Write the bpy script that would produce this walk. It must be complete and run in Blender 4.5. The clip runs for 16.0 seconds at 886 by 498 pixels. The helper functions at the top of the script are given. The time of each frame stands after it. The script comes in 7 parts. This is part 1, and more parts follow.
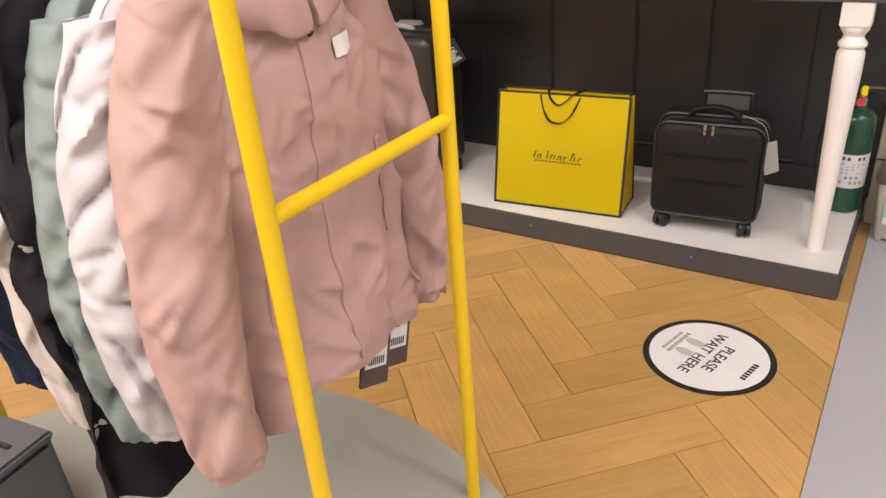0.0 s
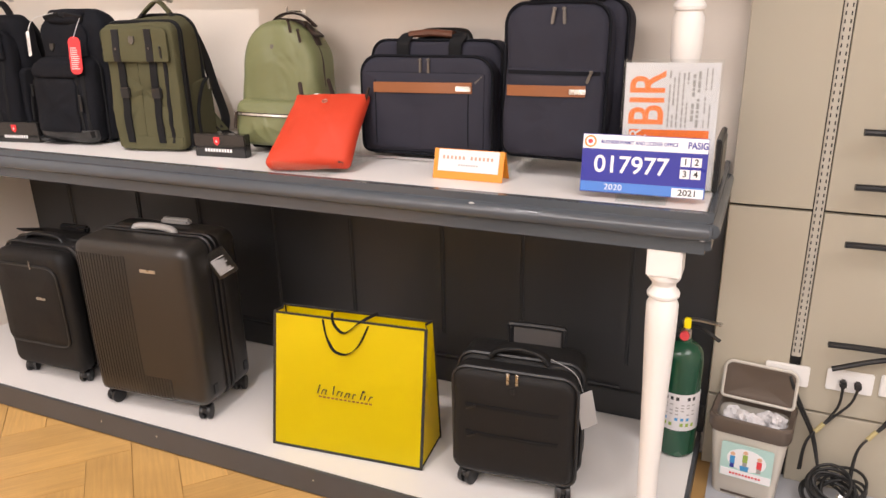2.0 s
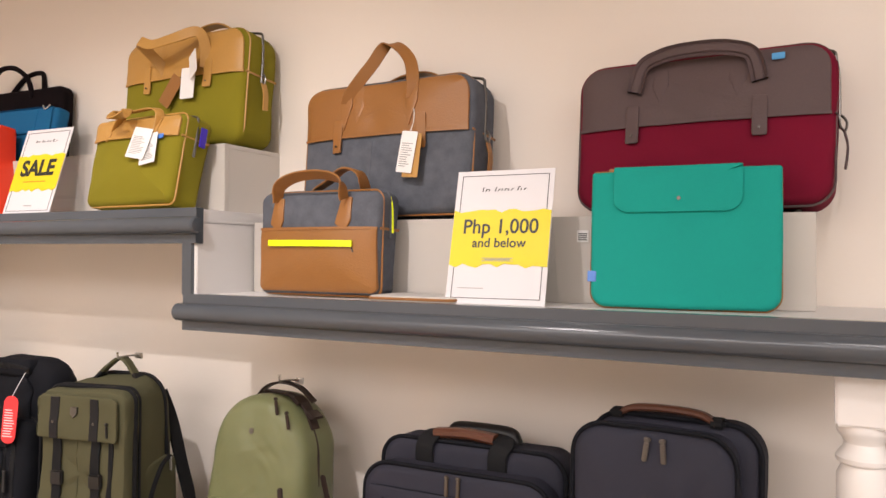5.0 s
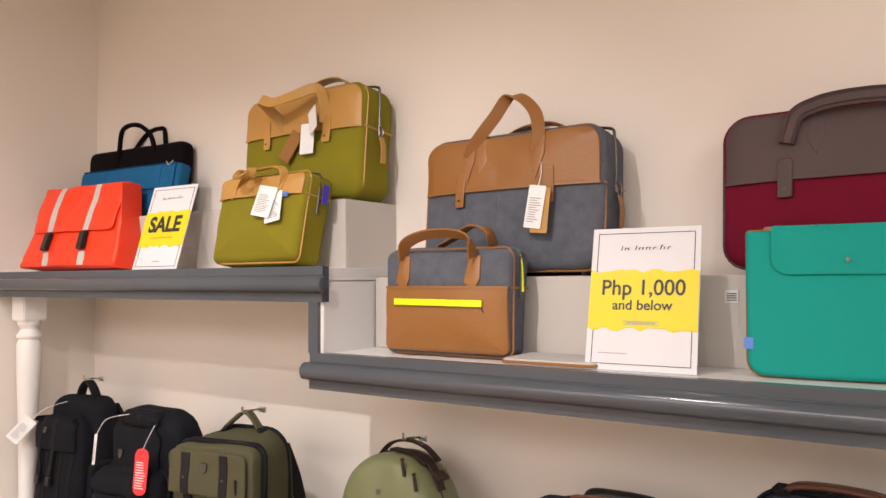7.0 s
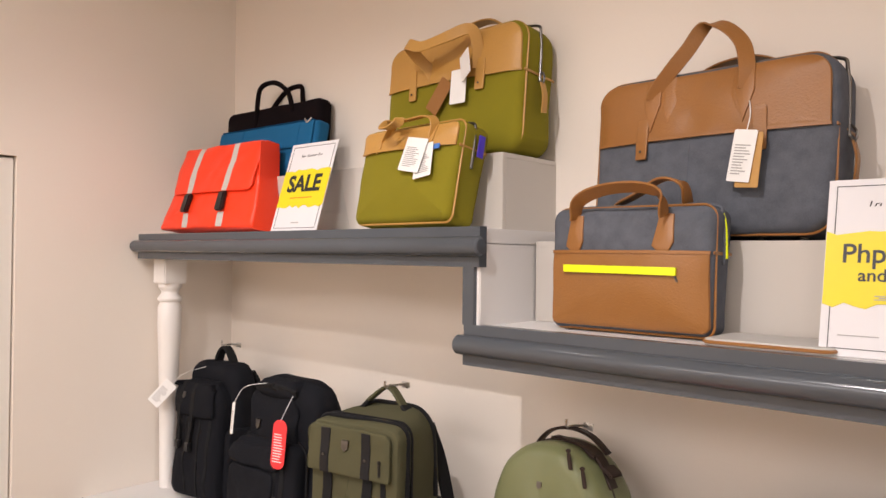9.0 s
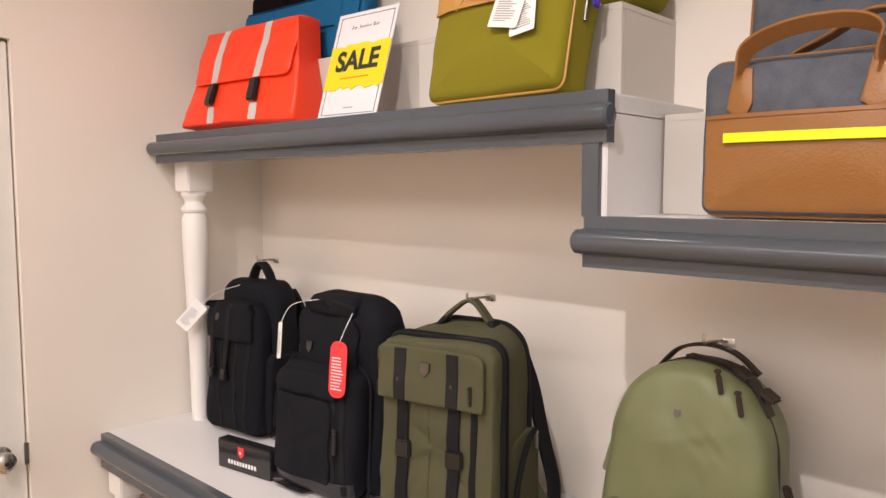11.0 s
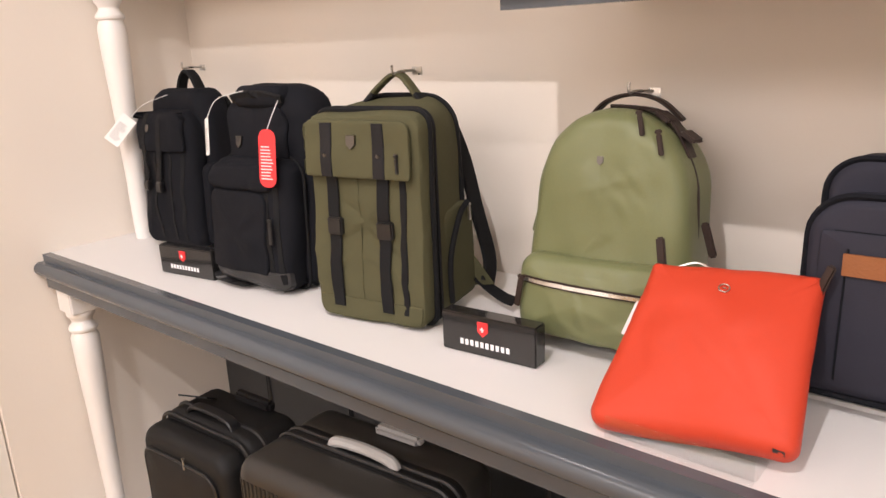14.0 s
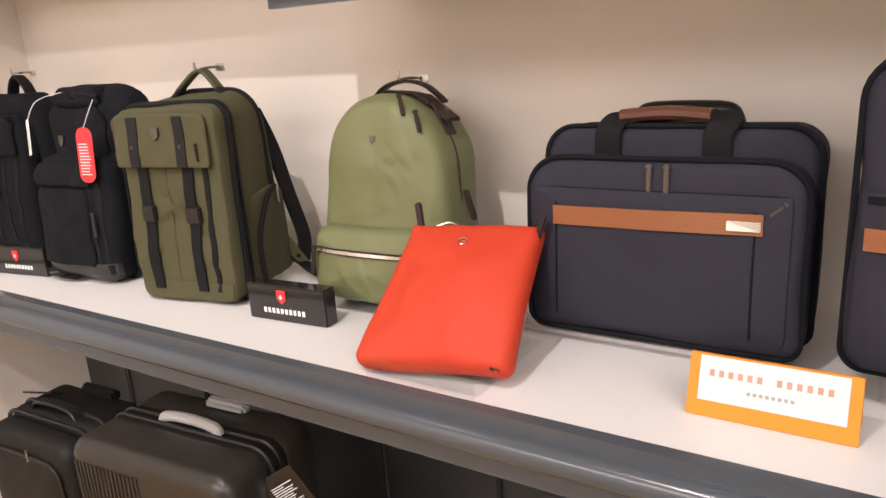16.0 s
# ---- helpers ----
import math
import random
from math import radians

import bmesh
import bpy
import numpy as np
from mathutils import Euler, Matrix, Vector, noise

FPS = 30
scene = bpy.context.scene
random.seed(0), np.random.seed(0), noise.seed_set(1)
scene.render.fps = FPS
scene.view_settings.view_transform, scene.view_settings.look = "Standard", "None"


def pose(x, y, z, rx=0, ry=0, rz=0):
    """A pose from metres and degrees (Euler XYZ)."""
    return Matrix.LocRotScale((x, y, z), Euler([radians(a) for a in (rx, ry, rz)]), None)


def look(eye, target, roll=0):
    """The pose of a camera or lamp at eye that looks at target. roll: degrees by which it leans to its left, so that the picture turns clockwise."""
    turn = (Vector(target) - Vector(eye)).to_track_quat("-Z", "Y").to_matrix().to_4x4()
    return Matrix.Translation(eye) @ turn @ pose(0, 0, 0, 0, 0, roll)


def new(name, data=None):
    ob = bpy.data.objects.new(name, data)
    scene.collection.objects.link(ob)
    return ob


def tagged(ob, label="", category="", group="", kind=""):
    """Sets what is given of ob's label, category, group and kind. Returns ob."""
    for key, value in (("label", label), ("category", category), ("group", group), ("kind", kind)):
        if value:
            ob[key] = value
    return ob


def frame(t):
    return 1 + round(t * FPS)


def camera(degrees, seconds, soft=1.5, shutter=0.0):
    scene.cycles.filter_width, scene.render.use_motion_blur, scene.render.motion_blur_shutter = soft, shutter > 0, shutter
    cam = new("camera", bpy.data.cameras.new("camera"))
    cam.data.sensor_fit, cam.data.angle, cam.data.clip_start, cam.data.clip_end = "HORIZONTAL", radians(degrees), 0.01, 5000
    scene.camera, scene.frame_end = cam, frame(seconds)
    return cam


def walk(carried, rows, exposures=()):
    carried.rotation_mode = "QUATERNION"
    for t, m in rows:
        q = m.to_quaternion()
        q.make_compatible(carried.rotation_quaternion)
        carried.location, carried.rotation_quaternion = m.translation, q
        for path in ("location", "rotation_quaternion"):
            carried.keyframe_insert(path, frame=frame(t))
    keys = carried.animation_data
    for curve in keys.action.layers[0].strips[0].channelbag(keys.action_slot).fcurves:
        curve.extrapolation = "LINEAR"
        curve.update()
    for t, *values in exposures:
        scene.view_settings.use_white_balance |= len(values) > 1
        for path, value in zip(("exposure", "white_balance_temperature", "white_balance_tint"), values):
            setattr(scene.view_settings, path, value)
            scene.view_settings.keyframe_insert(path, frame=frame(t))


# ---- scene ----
cam = camera(62.3, 16.0)
PATH = [
    (0, (0.443, 0.131, 1.327), (-0.557, 1.593, 0.4), -4.6),
    (0.5, (0.468, 0.335, 1.336), (-0.44, 1.895, 0.473), -3.1),
    (1, (0.377, 0.528, 1.389), (-0.383, 2.199, 0.595), -2.8),
    (1.5, (0.373, 0.73, 1.435), (-0.366, 2.439, 0.706), -2.6),
    (2, (0.453, 0.875, 1.493), (-0.321, 2.593, 0.823), -1.4),
    (2.5, (0.443, 1.058, 1.561), (-0.366, 2.789, 0.971), -0.8),
    (3, (0.356, 1.234, 1.613), (-0.477, 2.989, 1.142), -0.7),
    (3.5, (0.335, 1.39, 1.654), (-0.544, 3.156, 1.324), 0.5),
    (4, (0.305, 1.49, 1.707), (-0.597, 3.262, 1.494), 0.4),
    (4.2, (0.275, 1.514, 1.715), (-0.632, 3.291, 1.565), 0.2),
    (6.3, (0.098, 1.505, 1.832), (-0.845, 3.267, 1.916), -0.4),
    (6.5, (0.087, 1.502, 1.839), (-0.903, 3.238, 1.913), -0.5),
    (7, (0.065, 1.498, 1.832), (-1.036, 3.166, 1.909), -0.4),
    (7.5, (0.048, 1.496, 1.831), (-1.153, 3.094, 1.899), -0.3),
    (8, (0.009, 1.499, 1.839), (-1.269, 3.037, 1.888), -0.5),
    (8.2, (-0.013, 1.517, 1.823), (-1.317, 3.032, 1.89), -0.1),
    (10.3, (-0.428, 1.710, 1.775), (-1.798, 3.165, 1.696), 0.1),
    (10.5, (-0.458, 1.713, 1.751), (-1.82, 3.175, 1.661), 0.2),
    (11, (-0.501, 1.727, 1.704), (-1.855, 3.19, 1.537), 0.0),
    (11.5, (-0.523, 1.747, 1.664), (-1.882, 3.19, 1.396), -0.3),
    (12, (-0.543, 1.762, 1.621), (-1.904, 3.181, 1.255), -0.7),
    (12.5, (-0.544, 1.766, 1.593), (-1.888, 3.181, 1.155), -1.0),
    (13, (-0.545, 1.773, 1.571), (-1.864, 3.194, 1.081), -1.6),
    (13.5, (-0.516, 1.769, 1.542), (-1.802, 3.209, 1.017), -2.1),
    (14, (-0.444, 1.775, 1.532), (-1.694, 3.238, 0.986), -2.6),
    (14.5, (-0.367, 1.783, 1.522), (-1.58, 3.275, 0.97), -3.0),
    (15, (-0.307, 1.787, 1.511), (-1.484, 3.308, 0.96), -3.5),
    (15.5, (-0.229, 1.779, 1.51), (-1.357, 3.337, 0.962), -3.9),
    (16, (-0.161, 1.777, 1.505), (-1.224, 3.379, 0.952), -4.1),
]
walk(cam, [(t, look(eye, target, roll)) for t, eye, target, roll in PATH],
     [(0, -0.20), (1, -0.16), (2.5, 0.12), (3.5, -0.04), (6.5, -0.22), (8, -0.30), (11, -0.29), (12.5, -0.13), (13.5, -0.02), (16, 0.04)])

# ---- light ----
world = bpy.data.worlds.new("world")
scene.world = world
world.use_nodes = True
world.node_tree.nodes["Background"].inputs[0].default_value = (1.0, 0.95, 0.9, 1)
world.node_tree.nodes["Background"].inputs[1].default_value = 0.02


def spot(name, at, to, watts, size=75, blend=0.7, radius=0.03, tint=(1.0, 0.922, 0.915)):
    lamp = bpy.data.lights.new(name, "SPOT")
    lamp.energy, lamp.spot_size, lamp.spot_blend = watts, radians(size), blend
    lamp.shadow_soft_size, lamp.color = radius, tint
    ob = new(name, lamp)
    ob.matrix_world = look(at, to)
    return ob


def panel(name, at, to, watts, sx, sy, tint=(1.0, 0.922, 0.917)):
    lamp = bpy.data.lights.new(name, "AREA")
    lamp.energy, lamp.shape, lamp.size, lamp.size_y, lamp.color = watts, "RECTANGLE", sx, sy, tint
    ob = new(name, lamp)
    ob.matrix_world = look(at, to)
    return ob


# unseen overhead spots over the aisle, set to match the shelf's shadow edges and brightness
spot("track_spot", (-0.74, 1.48, 2.92), (-1.22, 2.95, 1.08), 102, 82, 1.0, 0.012)
spot("track_spot", (-1.80, 1.85, 2.92), (-2.05, 2.95, 1.1), 34, 88, 0.9, 0.02)
spot("track_spot", (0.35, 1.35, 2.92), (0.3, 2.95, 1.45), 22, 72, 1.0, 0.02)
# two more spots, added to brighten the side wall and the wood floor
spot("track_spot", (-1.2, 0.9, 2.92), (-2.64, 2.3, 1.3), 78, 80, 1.0, 0.03)
spot("track_spot", (0.9, 0.9, 2.92), (0.05, 2.0, 0.0), 46, 66, 0.8, 0.02)
# added soft fill for the shop's ambient light, no fitting behind it
panel("ceiling_panel", (-0.9, -1.1, 2.93), (-0.9, -1.1, 0), 152, 3.0, 2.2)
panel("ceiling_panel", (1.9, 0.9, 2.93), (1.9, 0.9, 0), 62, 1.6, 2.0)


# ---- materials ----
def mat(name, color, rough=0.6, metal=0.0, var=0.08, vscale=6.0, grain=0.0, gscale=300.0, bump=0.0, bscale=40.0,
        spec=0.5, sheen=0.0, coat=0.0, fold=0.0, fscale=9.0, rand=0.0):
    """Principled surface with variation at two scales, fine grain relief and broad soft relief."""
    m = bpy.data.materials.new(name)
    m.use_nodes = True
    n, l = m.node_tree.nodes, m.node_tree.links
    b = n["Principled BSDF"]
    b.inputs["Roughness"].default_value, b.inputs["Metallic"].default_value = rough, metal
    b.inputs["Specular IOR Level"].default_value = spec
    b.inputs["Sheen Weight"].default_value, b.inputs["Coat Weight"].default_value = sheen, coat
    co = n.new("ShaderNodeTexCoord")
    big, fine = n.new("ShaderNodeTexNoise"), n.new("ShaderNodeTexNoise")
    big.inputs["Scale"].default_value, big.inputs["Detail"].default_value = vscale, 5
    fine.inputs["Scale"].default_value, fine.inputs["Detail"].default_value = gscale, 2
    l.new(co.outputs["Object"], big.inputs["Vector"]), l.new(co.outputs["Object"], fine.inputs["Vector"])
    mix = n.new("ShaderNodeMix")
    mix.data_type = "RGBA"
    mix.inputs["A"].default_value = (*[c * (1 - var) for c in color], 1)
    mix.inputs["B"].default_value = (*[min(1, c * (1 + var)) for c in color], 1)
    add = n.new("ShaderNodeMath")
    add.operation = "MULTIPLY_ADD"
    l.new(fine.outputs["Fac"], add.inputs[0])
    add.inputs[1].default_value = grain
    off = n.new("ShaderNodeMath")
    off.operation = "SUBTRACT"
    l.new(big.outputs["Fac"], off.inputs[0])
    off.inputs[1].default_value = grain / 2
    l.new(off.outputs[0], add.inputs[2])
    last = add.outputs[0]
    if rand:
        info, ra = n.new("ShaderNodeObjectInfo"), n.new("ShaderNodeMath")
        ra.operation = "MULTIPLY_ADD"
        l.new(info.outputs["Random"], ra.inputs[0])
        ra.inputs[1].default_value = rand
        l.new(last, ra.inputs[2])
        sub = n.new("ShaderNodeMath")
        sub.operation = "SUBTRACT"
        l.new(ra.outputs[0], sub.inputs[0])
        sub.inputs[1].default_value = rand / 2
        last = sub.outputs[0]
    l.new(last, mix.inputs["Factor"])
    l.new(mix.outputs["Result"], b.inputs["Base Color"])
    rr = n.new("ShaderNodeMapRange")
    rr.inputs["To Min"].default_value, rr.inputs["To Max"].default_value = max(0.02, rough - 0.08), min(1, rough + 0.08)
    l.new(big.outputs["Fac"], rr.inputs["Value"])
    l.new(rr.outputs[0], b.inputs["Roughness"])
    if bump or fold:
        b1 = n.new("ShaderNodeBump")
        b1.inputs["Strength"].default_value, b1.inputs["Distance"].default_value = min(1, bump), 0.002
        t1 = n.new("ShaderNodeTexNoise")
        t1.inputs["Scale"].default_value, t1.inputs["Detail"].default_value = bscale, 4
        l.new(co.outputs["Object"], t1.inputs["Vector"])
        l.new(t1.outputs["Fac"], b1.inputs["Height"])
        if fold:
            b2, t2 = n.new("ShaderNodeBump"), n.new("ShaderNodeTexNoise")
            b2.inputs["Strength"].default_value, b2.inputs["Distance"].default_value = fold, 0.02
            t2.inputs["Scale"].default_value, t2.inputs["Detail"].default_value = fscale, 2
            t2.inputs["Distortion"].default_value = 0.6
            if fold >= 0.4:
                t2.noise_type = "RIDGED_MULTIFRACTAL"
            l.new(co.outputs["Object"], t2.inputs["Vector"])
            l.new(t2.outputs["Fac"], b2.inputs["Height"])
            l.new(b2.outputs[0], b1.inputs["Normal"])
        l.new(b1.outputs[0], b.inputs["Normal"])
    return m


def cloth(name, color, rough=0.85, fold=0.3, **k):
    k = {"grain": 0.9, "gscale": 700, "bump": 0.35, "bscale": 900, "var": 0.14, "vscale": 5, "spec": 0.25, **k}
    return mat(name, color, rough, fold=fold, **k)


def leather(name, color, rough=0.5, **k):
    return mat(name, color, rough, **{"grain": 0.5, "gscale": 260, "bump": 0.35, "bscale": 260, "var": 0.14, "vscale": 7, **k})


def glass(name, tint=(1, 1, 1), rough=0.03):
    m = bpy.data.materials.new(name)
    m.use_nodes = True
    n, l = m.node_tree.nodes, m.node_tree.links
    out = n["Material Output"]
    clear, shine, mix = n.new("ShaderNodeBsdfTransparent"), n.new("ShaderNodeBsdfGlossy"), n.new("ShaderNodeMixShader")
    clear.inputs[0].default_value = (*tint, 1)
    shine.inputs["Roughness"].default_value = rough
    mix.inputs[0].default_value = 0.045
    l.new(clear.outputs[0], mix.inputs[1])
    l.new(shine.outputs[0], mix.inputs[2])
    l.new(mix.outputs[0], out.inputs["Surface"])
    return m


WALL = mat("wall_paint", (0.84, 0.77, 0.69), 0.7, var=0.03, vscale=1.6, bump=0.12, bscale=120, grain=0.2)
WHITE = mat("white_satin_paint", (0.83, 0.80, 0.77), 0.42, var=0.03, vscale=3, bump=0.1, bscale=60)
SHELFTOP = mat("white_shelf_board", (0.74, 0.72, 0.705), 0.38, var=0.035, vscale=3, bump=0.06, bscale=30)
# white risers: their weaker light is put into a greyer base colour
RISER_DIMMED = mat("riser_board_dimmed_white", (0.58, 0.54, 0.49), 0.5, var=0.03, vscale=3)
GREY = mat("slate_grey_satin_paint", (0.073, 0.083, 0.096), 0.19, var=0.1, vscale=7, bump=0.08, bscale=50)
FASCIA = mat("scuffed_dark_grey_fascia", (0.07, 0.073, 0.08), 0.42, var=0.2, vscale=9, bump=0.1, bscale=60)
DARK = mat("charcoal_panel_paint", (0.028, 0.029, 0.031), 0.42, var=0.15, vscale=3, bump=0.1, bscale=70)
SAGE = mat("sage_wall_board", (0.44, 0.40, 0.315), 0.6, var=0.05, vscale=2, bump=0.1, bscale=150)
VINYL = mat("grey_vinyl_floor", (0.42, 0.43, 0.46), 0.4, var=0.08, vscale=2, grain=0.3, bump=0.05, bscale=90)
CEIL = mat("ceiling_paint", (0.8, 0.79, 0.77), 0.8, var=0.03)
PLINTH = mat("plinth_grey_laminate", (0.36, 0.37, 0.33), 0.5, var=0.06, vscale=3)
YELLOW = mat("yellow_enamel", (0.80, 0.54, 0.004), 0.32, var=0.08, vscale=9, bump=0.06, bscale=80)
PAPERY = mat("yellow_card_paper", (0.95, 0.77, 0.0), 0.4, var=0.03, vscale=4)
PAPERBAND = mat("yellow_printed_band", (0.72, 0.60, 0.008), 0.5, var=0.05, vscale=14)
PAPER = mat("white_paper", (0.69, 0.675, 0.69), 0.6, var=0.03)
CARD = mat("white_tag_card", (0.8, 0.79, 0.77), 0.55, var=0.06, vscale=30)
INK = mat("black_ink", (0.015, 0.015, 0.016), 0.6)
SOFTINK = mat("dark_grey_ink", (0.05, 0.05, 0.055), 0.6)
GREYINK = mat("grey_ink", (0.35, 0.34, 0.33), 0.6)
BLACKFAB = cloth("black_nylon", (0.0095, 0.010, 0.013), 0.85, spec=0.12)
BLACKCASE = mat("black_polyester", (0.009, 0.0085, 0.0085), 0.6, spec=0.3, var=0.2, vscale=20, bump=0.4, bscale=700, grain=0.5)
BLACKGLOSS = mat("black_plastic", (0.010, 0.010, 0.011), 0.38, var=0.1)
STRAP = mat("black_webbing", (0.009, 0.009, 0.010), 0.75, spec=0.2, var=0.15, bump=0.5, bscale=500)
NAVY = cloth("navy_ballistic_nylon", (0.029, 0.029, 0.041), 0.75, spec=0.18)
GREEN = cloth("army_green_canvas", (0.084, 0.080, 0.043), 0.85, spec=0.15)
OLIVE = cloth("olive_satin_nylon", (0.165, 0.178, 0.083), 0.36, fold=0.3, fscale=6, spec=0.4)
REDFAB = cloth("orange_red_nylon", (0.55, 0.052, 0.022), 0.5, fold=0.12, fscale=6, var=0.06)
FELTOLIVE = cloth("olive_felt", (0.21, 0.18, 0.012), 0.95, fold=0.05)
FELTGREY = cloth("grey_felt", (0.102, 0.110, 0.130), 0.95, fold=0.1, var=0.35, vscale=38, fscale=14)
FELTWINE = cloth("wine_red_felt", (0.16, 0.004, 0.022), 0.95, fold=0.05)
FELTTEAL = cloth("teal_felt", (0.010, 0.31, 0.255), 0.9, fold=0.04, var=0.1)
REDPVC = mat("signal_red_tarpaulin", (0.86, 0.045, 0.008), 0.42, var=0.08, fold=0.25, fscale=7, bump=0.1)
BLUEFELT = cloth("blue_felt", (0.01, 0.11, 0.25), 0.9, fold=0.05)
BROWNBLACK = cloth("black_brown_felt", (0.008, 0.005, 0.006), 0.95, fold=0.05, spec=0.1)
TAN = leather("tan_leather", (0.29, 0.122, 0.028), 0.42)
TANLIGHT = leather("light_tan_leather", (0.47, 0.25, 0.058), 0.45)
COGNAC = leather("cognac_leather_strip", (0.25, 0.085, 0.025))
BROWN = leather("dark_brown_leather", (0.028, 0.016, 0.012), spec=0.3)
WRAP = leather("chestnut_leather", (0.10, 0.035, 0.018), 0.4)
TAUPE = leather("taupe_leather", (0.085, 0.055, 0.055), 0.7)
NEON = mat("neon_yellow_zip", (0.85, 0.95, 0.0), 0.5, var=0.05)
FLAPSTRAP = leather("dark_grey_leather_strap", (0.012, 0.0115, 0.013), 0.6, spec=0.25)
METAL = mat("brushed_steel", (0.6, 0.58, 0.55), 0.28, 1.0, var=0.1, vscale=40)
DARKMETAL = mat("gunmetal", (0.14, 0.13, 0.12), 0.35, 1.0, var=0.1)
SILVER = mat("silver_webbing", (0.52, 0.5, 0.47), 0.5, var=0.08, bump=0.4, bscale=400)
SHELL = mat("dark_polycarbonate_shell", (0.022, 0.020, 0.018), 0.36, var=0.2, vscale=5, bump=0.1, bscale=300, coat=0.15)
GRIPDARK = mat("dark_grey_grip", (0.075, 0.07, 0.068), 0.45)
HANDLEGREY = mat("grey_grip", (0.42, 0.41, 0.4), 0.45)
PINK = cloth("blush_pink_shell_fabric", (0.49, 0.325, 0.295), 0.6, fold=0.3, fscale=6, var=0.06)
WHITEJ = cloth("white_shell_fabric", (0.56, 0.54, 0.56), 0.55, fold=0.3, fscale=7, var=0.04)
SAGEJ = cloth("sage_quilted_fabric", (0.22, 0.275, 0.26), 0.42, fold=0.3, fscale=7, var=0.08)
BEIGEJ = cloth("oatmeal_fabric", (0.58, 0.53, 0.48), 0.7, fold=0.4, fscale=9, var=0.05)
BLACKJ = cloth("black_trouser_fabric", (0.010, 0.008, 0.011), 0.85, fold=0.4)
NAVYJ = cloth("dark_navy_fabric", (0.012, 0.02, 0.04), 0.8, fold=0.4)
REDTAG = mat("red_tag_card", (0.8, 0.035, 0.04), 0.45)
PALEPRINT = mat("pale_copper_print", (0.50, 0.30, 0.22), 0.5)
ORANGE = mat("orange_card", (0.70, 0.25, 0.012), 0.45, var=0.06)
BIRORANGE = mat("orange_print", (0.92, 0.20, 0.03), 0.5)
BLUE = mat("blue_print", (0.03, 0.035, 0.30), 0.3, var=0.05)
BLUELIGHT = mat("light_blue_print", (0.08, 0.22, 0.62), 0.3, var=0.1, vscale=8)
PRINTWHITE = mat("white_print", (0.85, 0.85, 0.87), 0.4)
SIGNBLACK = mat("black_gloss_acrylic", (0.017, 0.016, 0.016), 0.15, coat=0.3)
ACRYLIC = glass("clear_acrylic", (0.97, 0.98, 0.98))
EXGREEN = mat("dark_green_enamel", (0.008, 0.065, 0.032), 0.25, coat=0.3)
BINBEIGE = mat("pale_beige_plastic", (0.58, 0.55, 0.49), 0.45, var=0.05)
BINBROWN = mat("brown_translucent_plastic", (0.10, 0.075, 0.058), 0.35, var=0.1)
STEELGREY = mat("slot_channel_steel", (0.50, 0.47, 0.40), 0.45, 0.2)
OUTLET = mat("white_switch_plastic", (0.82, 0.81, 0.79), 0.35)
CABLE = mat("black_cable_rubber", (0.014, 0.014, 0.014), 0.5)
DOORPAINT = mat("door_paint", (0.80, 0.77, 0.72), 0.45, var=0.04, bump=0.06)
TEALPRINT = mat("pale_teal_print", (0.45, 0.66, 0.62), 0.5)
SKINPRINT = mat("peach_print", (0.7, 0.42, 0.28), 0.5)
FIGBLUE = mat("sky_blue_print", (0.06, 0.3, 0.6), 0.5)
FIGRED = mat("red_print", (0.7, 0.06, 0.07), 0.5)
FIGGREEN = mat("leaf_green_print", (0.3, 0.42, 0.08), 0.5)
VIOLET = mat("violet_lining", (0.06, 0.03, 0.45), 0.6)
BOXGREY = mat("slate_plastic_box", (0.10, 0.105, 0.115), 0.5, var=0.1)
HANGERWOOD = mat("pale_hanger_wood", (0.45, 0.27, 0.12), 0.45, var=0.2, vscale=12)


def wood():
    m = mat("oak_herringbone_plank", (0.57, 0.342, 0.117), 0.36, var=0.26, vscale=4.5, grain=0.45, rand=0.35, bump=0.12, bscale=60)
    n, l = m.node_tree.nodes, m.node_tree.links
    co, mp, tx = n.new("ShaderNodeTexCoord"), n.new("ShaderNodeMapping"), n.new("ShaderNodeTexNoise")
    mp.inputs["Scale"].default_value = (3, 60, 3)
    tx.inputs["Scale"].default_value, tx.inputs["Detail"].default_value = 1.6, 6
    l.new(co.outputs["Object"], mp.inputs[0]), l.new(mp.outputs[0], tx.inputs["Vector"])
    b = n["Principled BSDF"]
    old = b.inputs["Base Color"].links[0].from_socket
    mix = n.new("ShaderNodeMix")
    mix.data_type, mix.blend_type = "RGBA", "MULTIPLY"
    mix.inputs["Factor"].default_value = 1
    ramp = n.new("ShaderNodeMapRange")
    ramp.inputs["From Min"].default_value, ramp.inputs["From Max"].default_value = 0.3, 0.7
    ramp.inputs["To Min"].default_value, ramp.inputs["To Max"].default_value = 0.88, 1.06
    l.new(tx.outputs["Fac"], ramp.inputs[0])
    l.new(old, mix.inputs["A"]), l.new(ramp.outputs[0], mix.inputs["B"])
    l.new(mix.outputs["Result"], b.inputs["Base Color"])
    return m


WOOD = wood()
JOINT = mat("dark_joint", (0.46, 0.275, 0.10), 0.7)


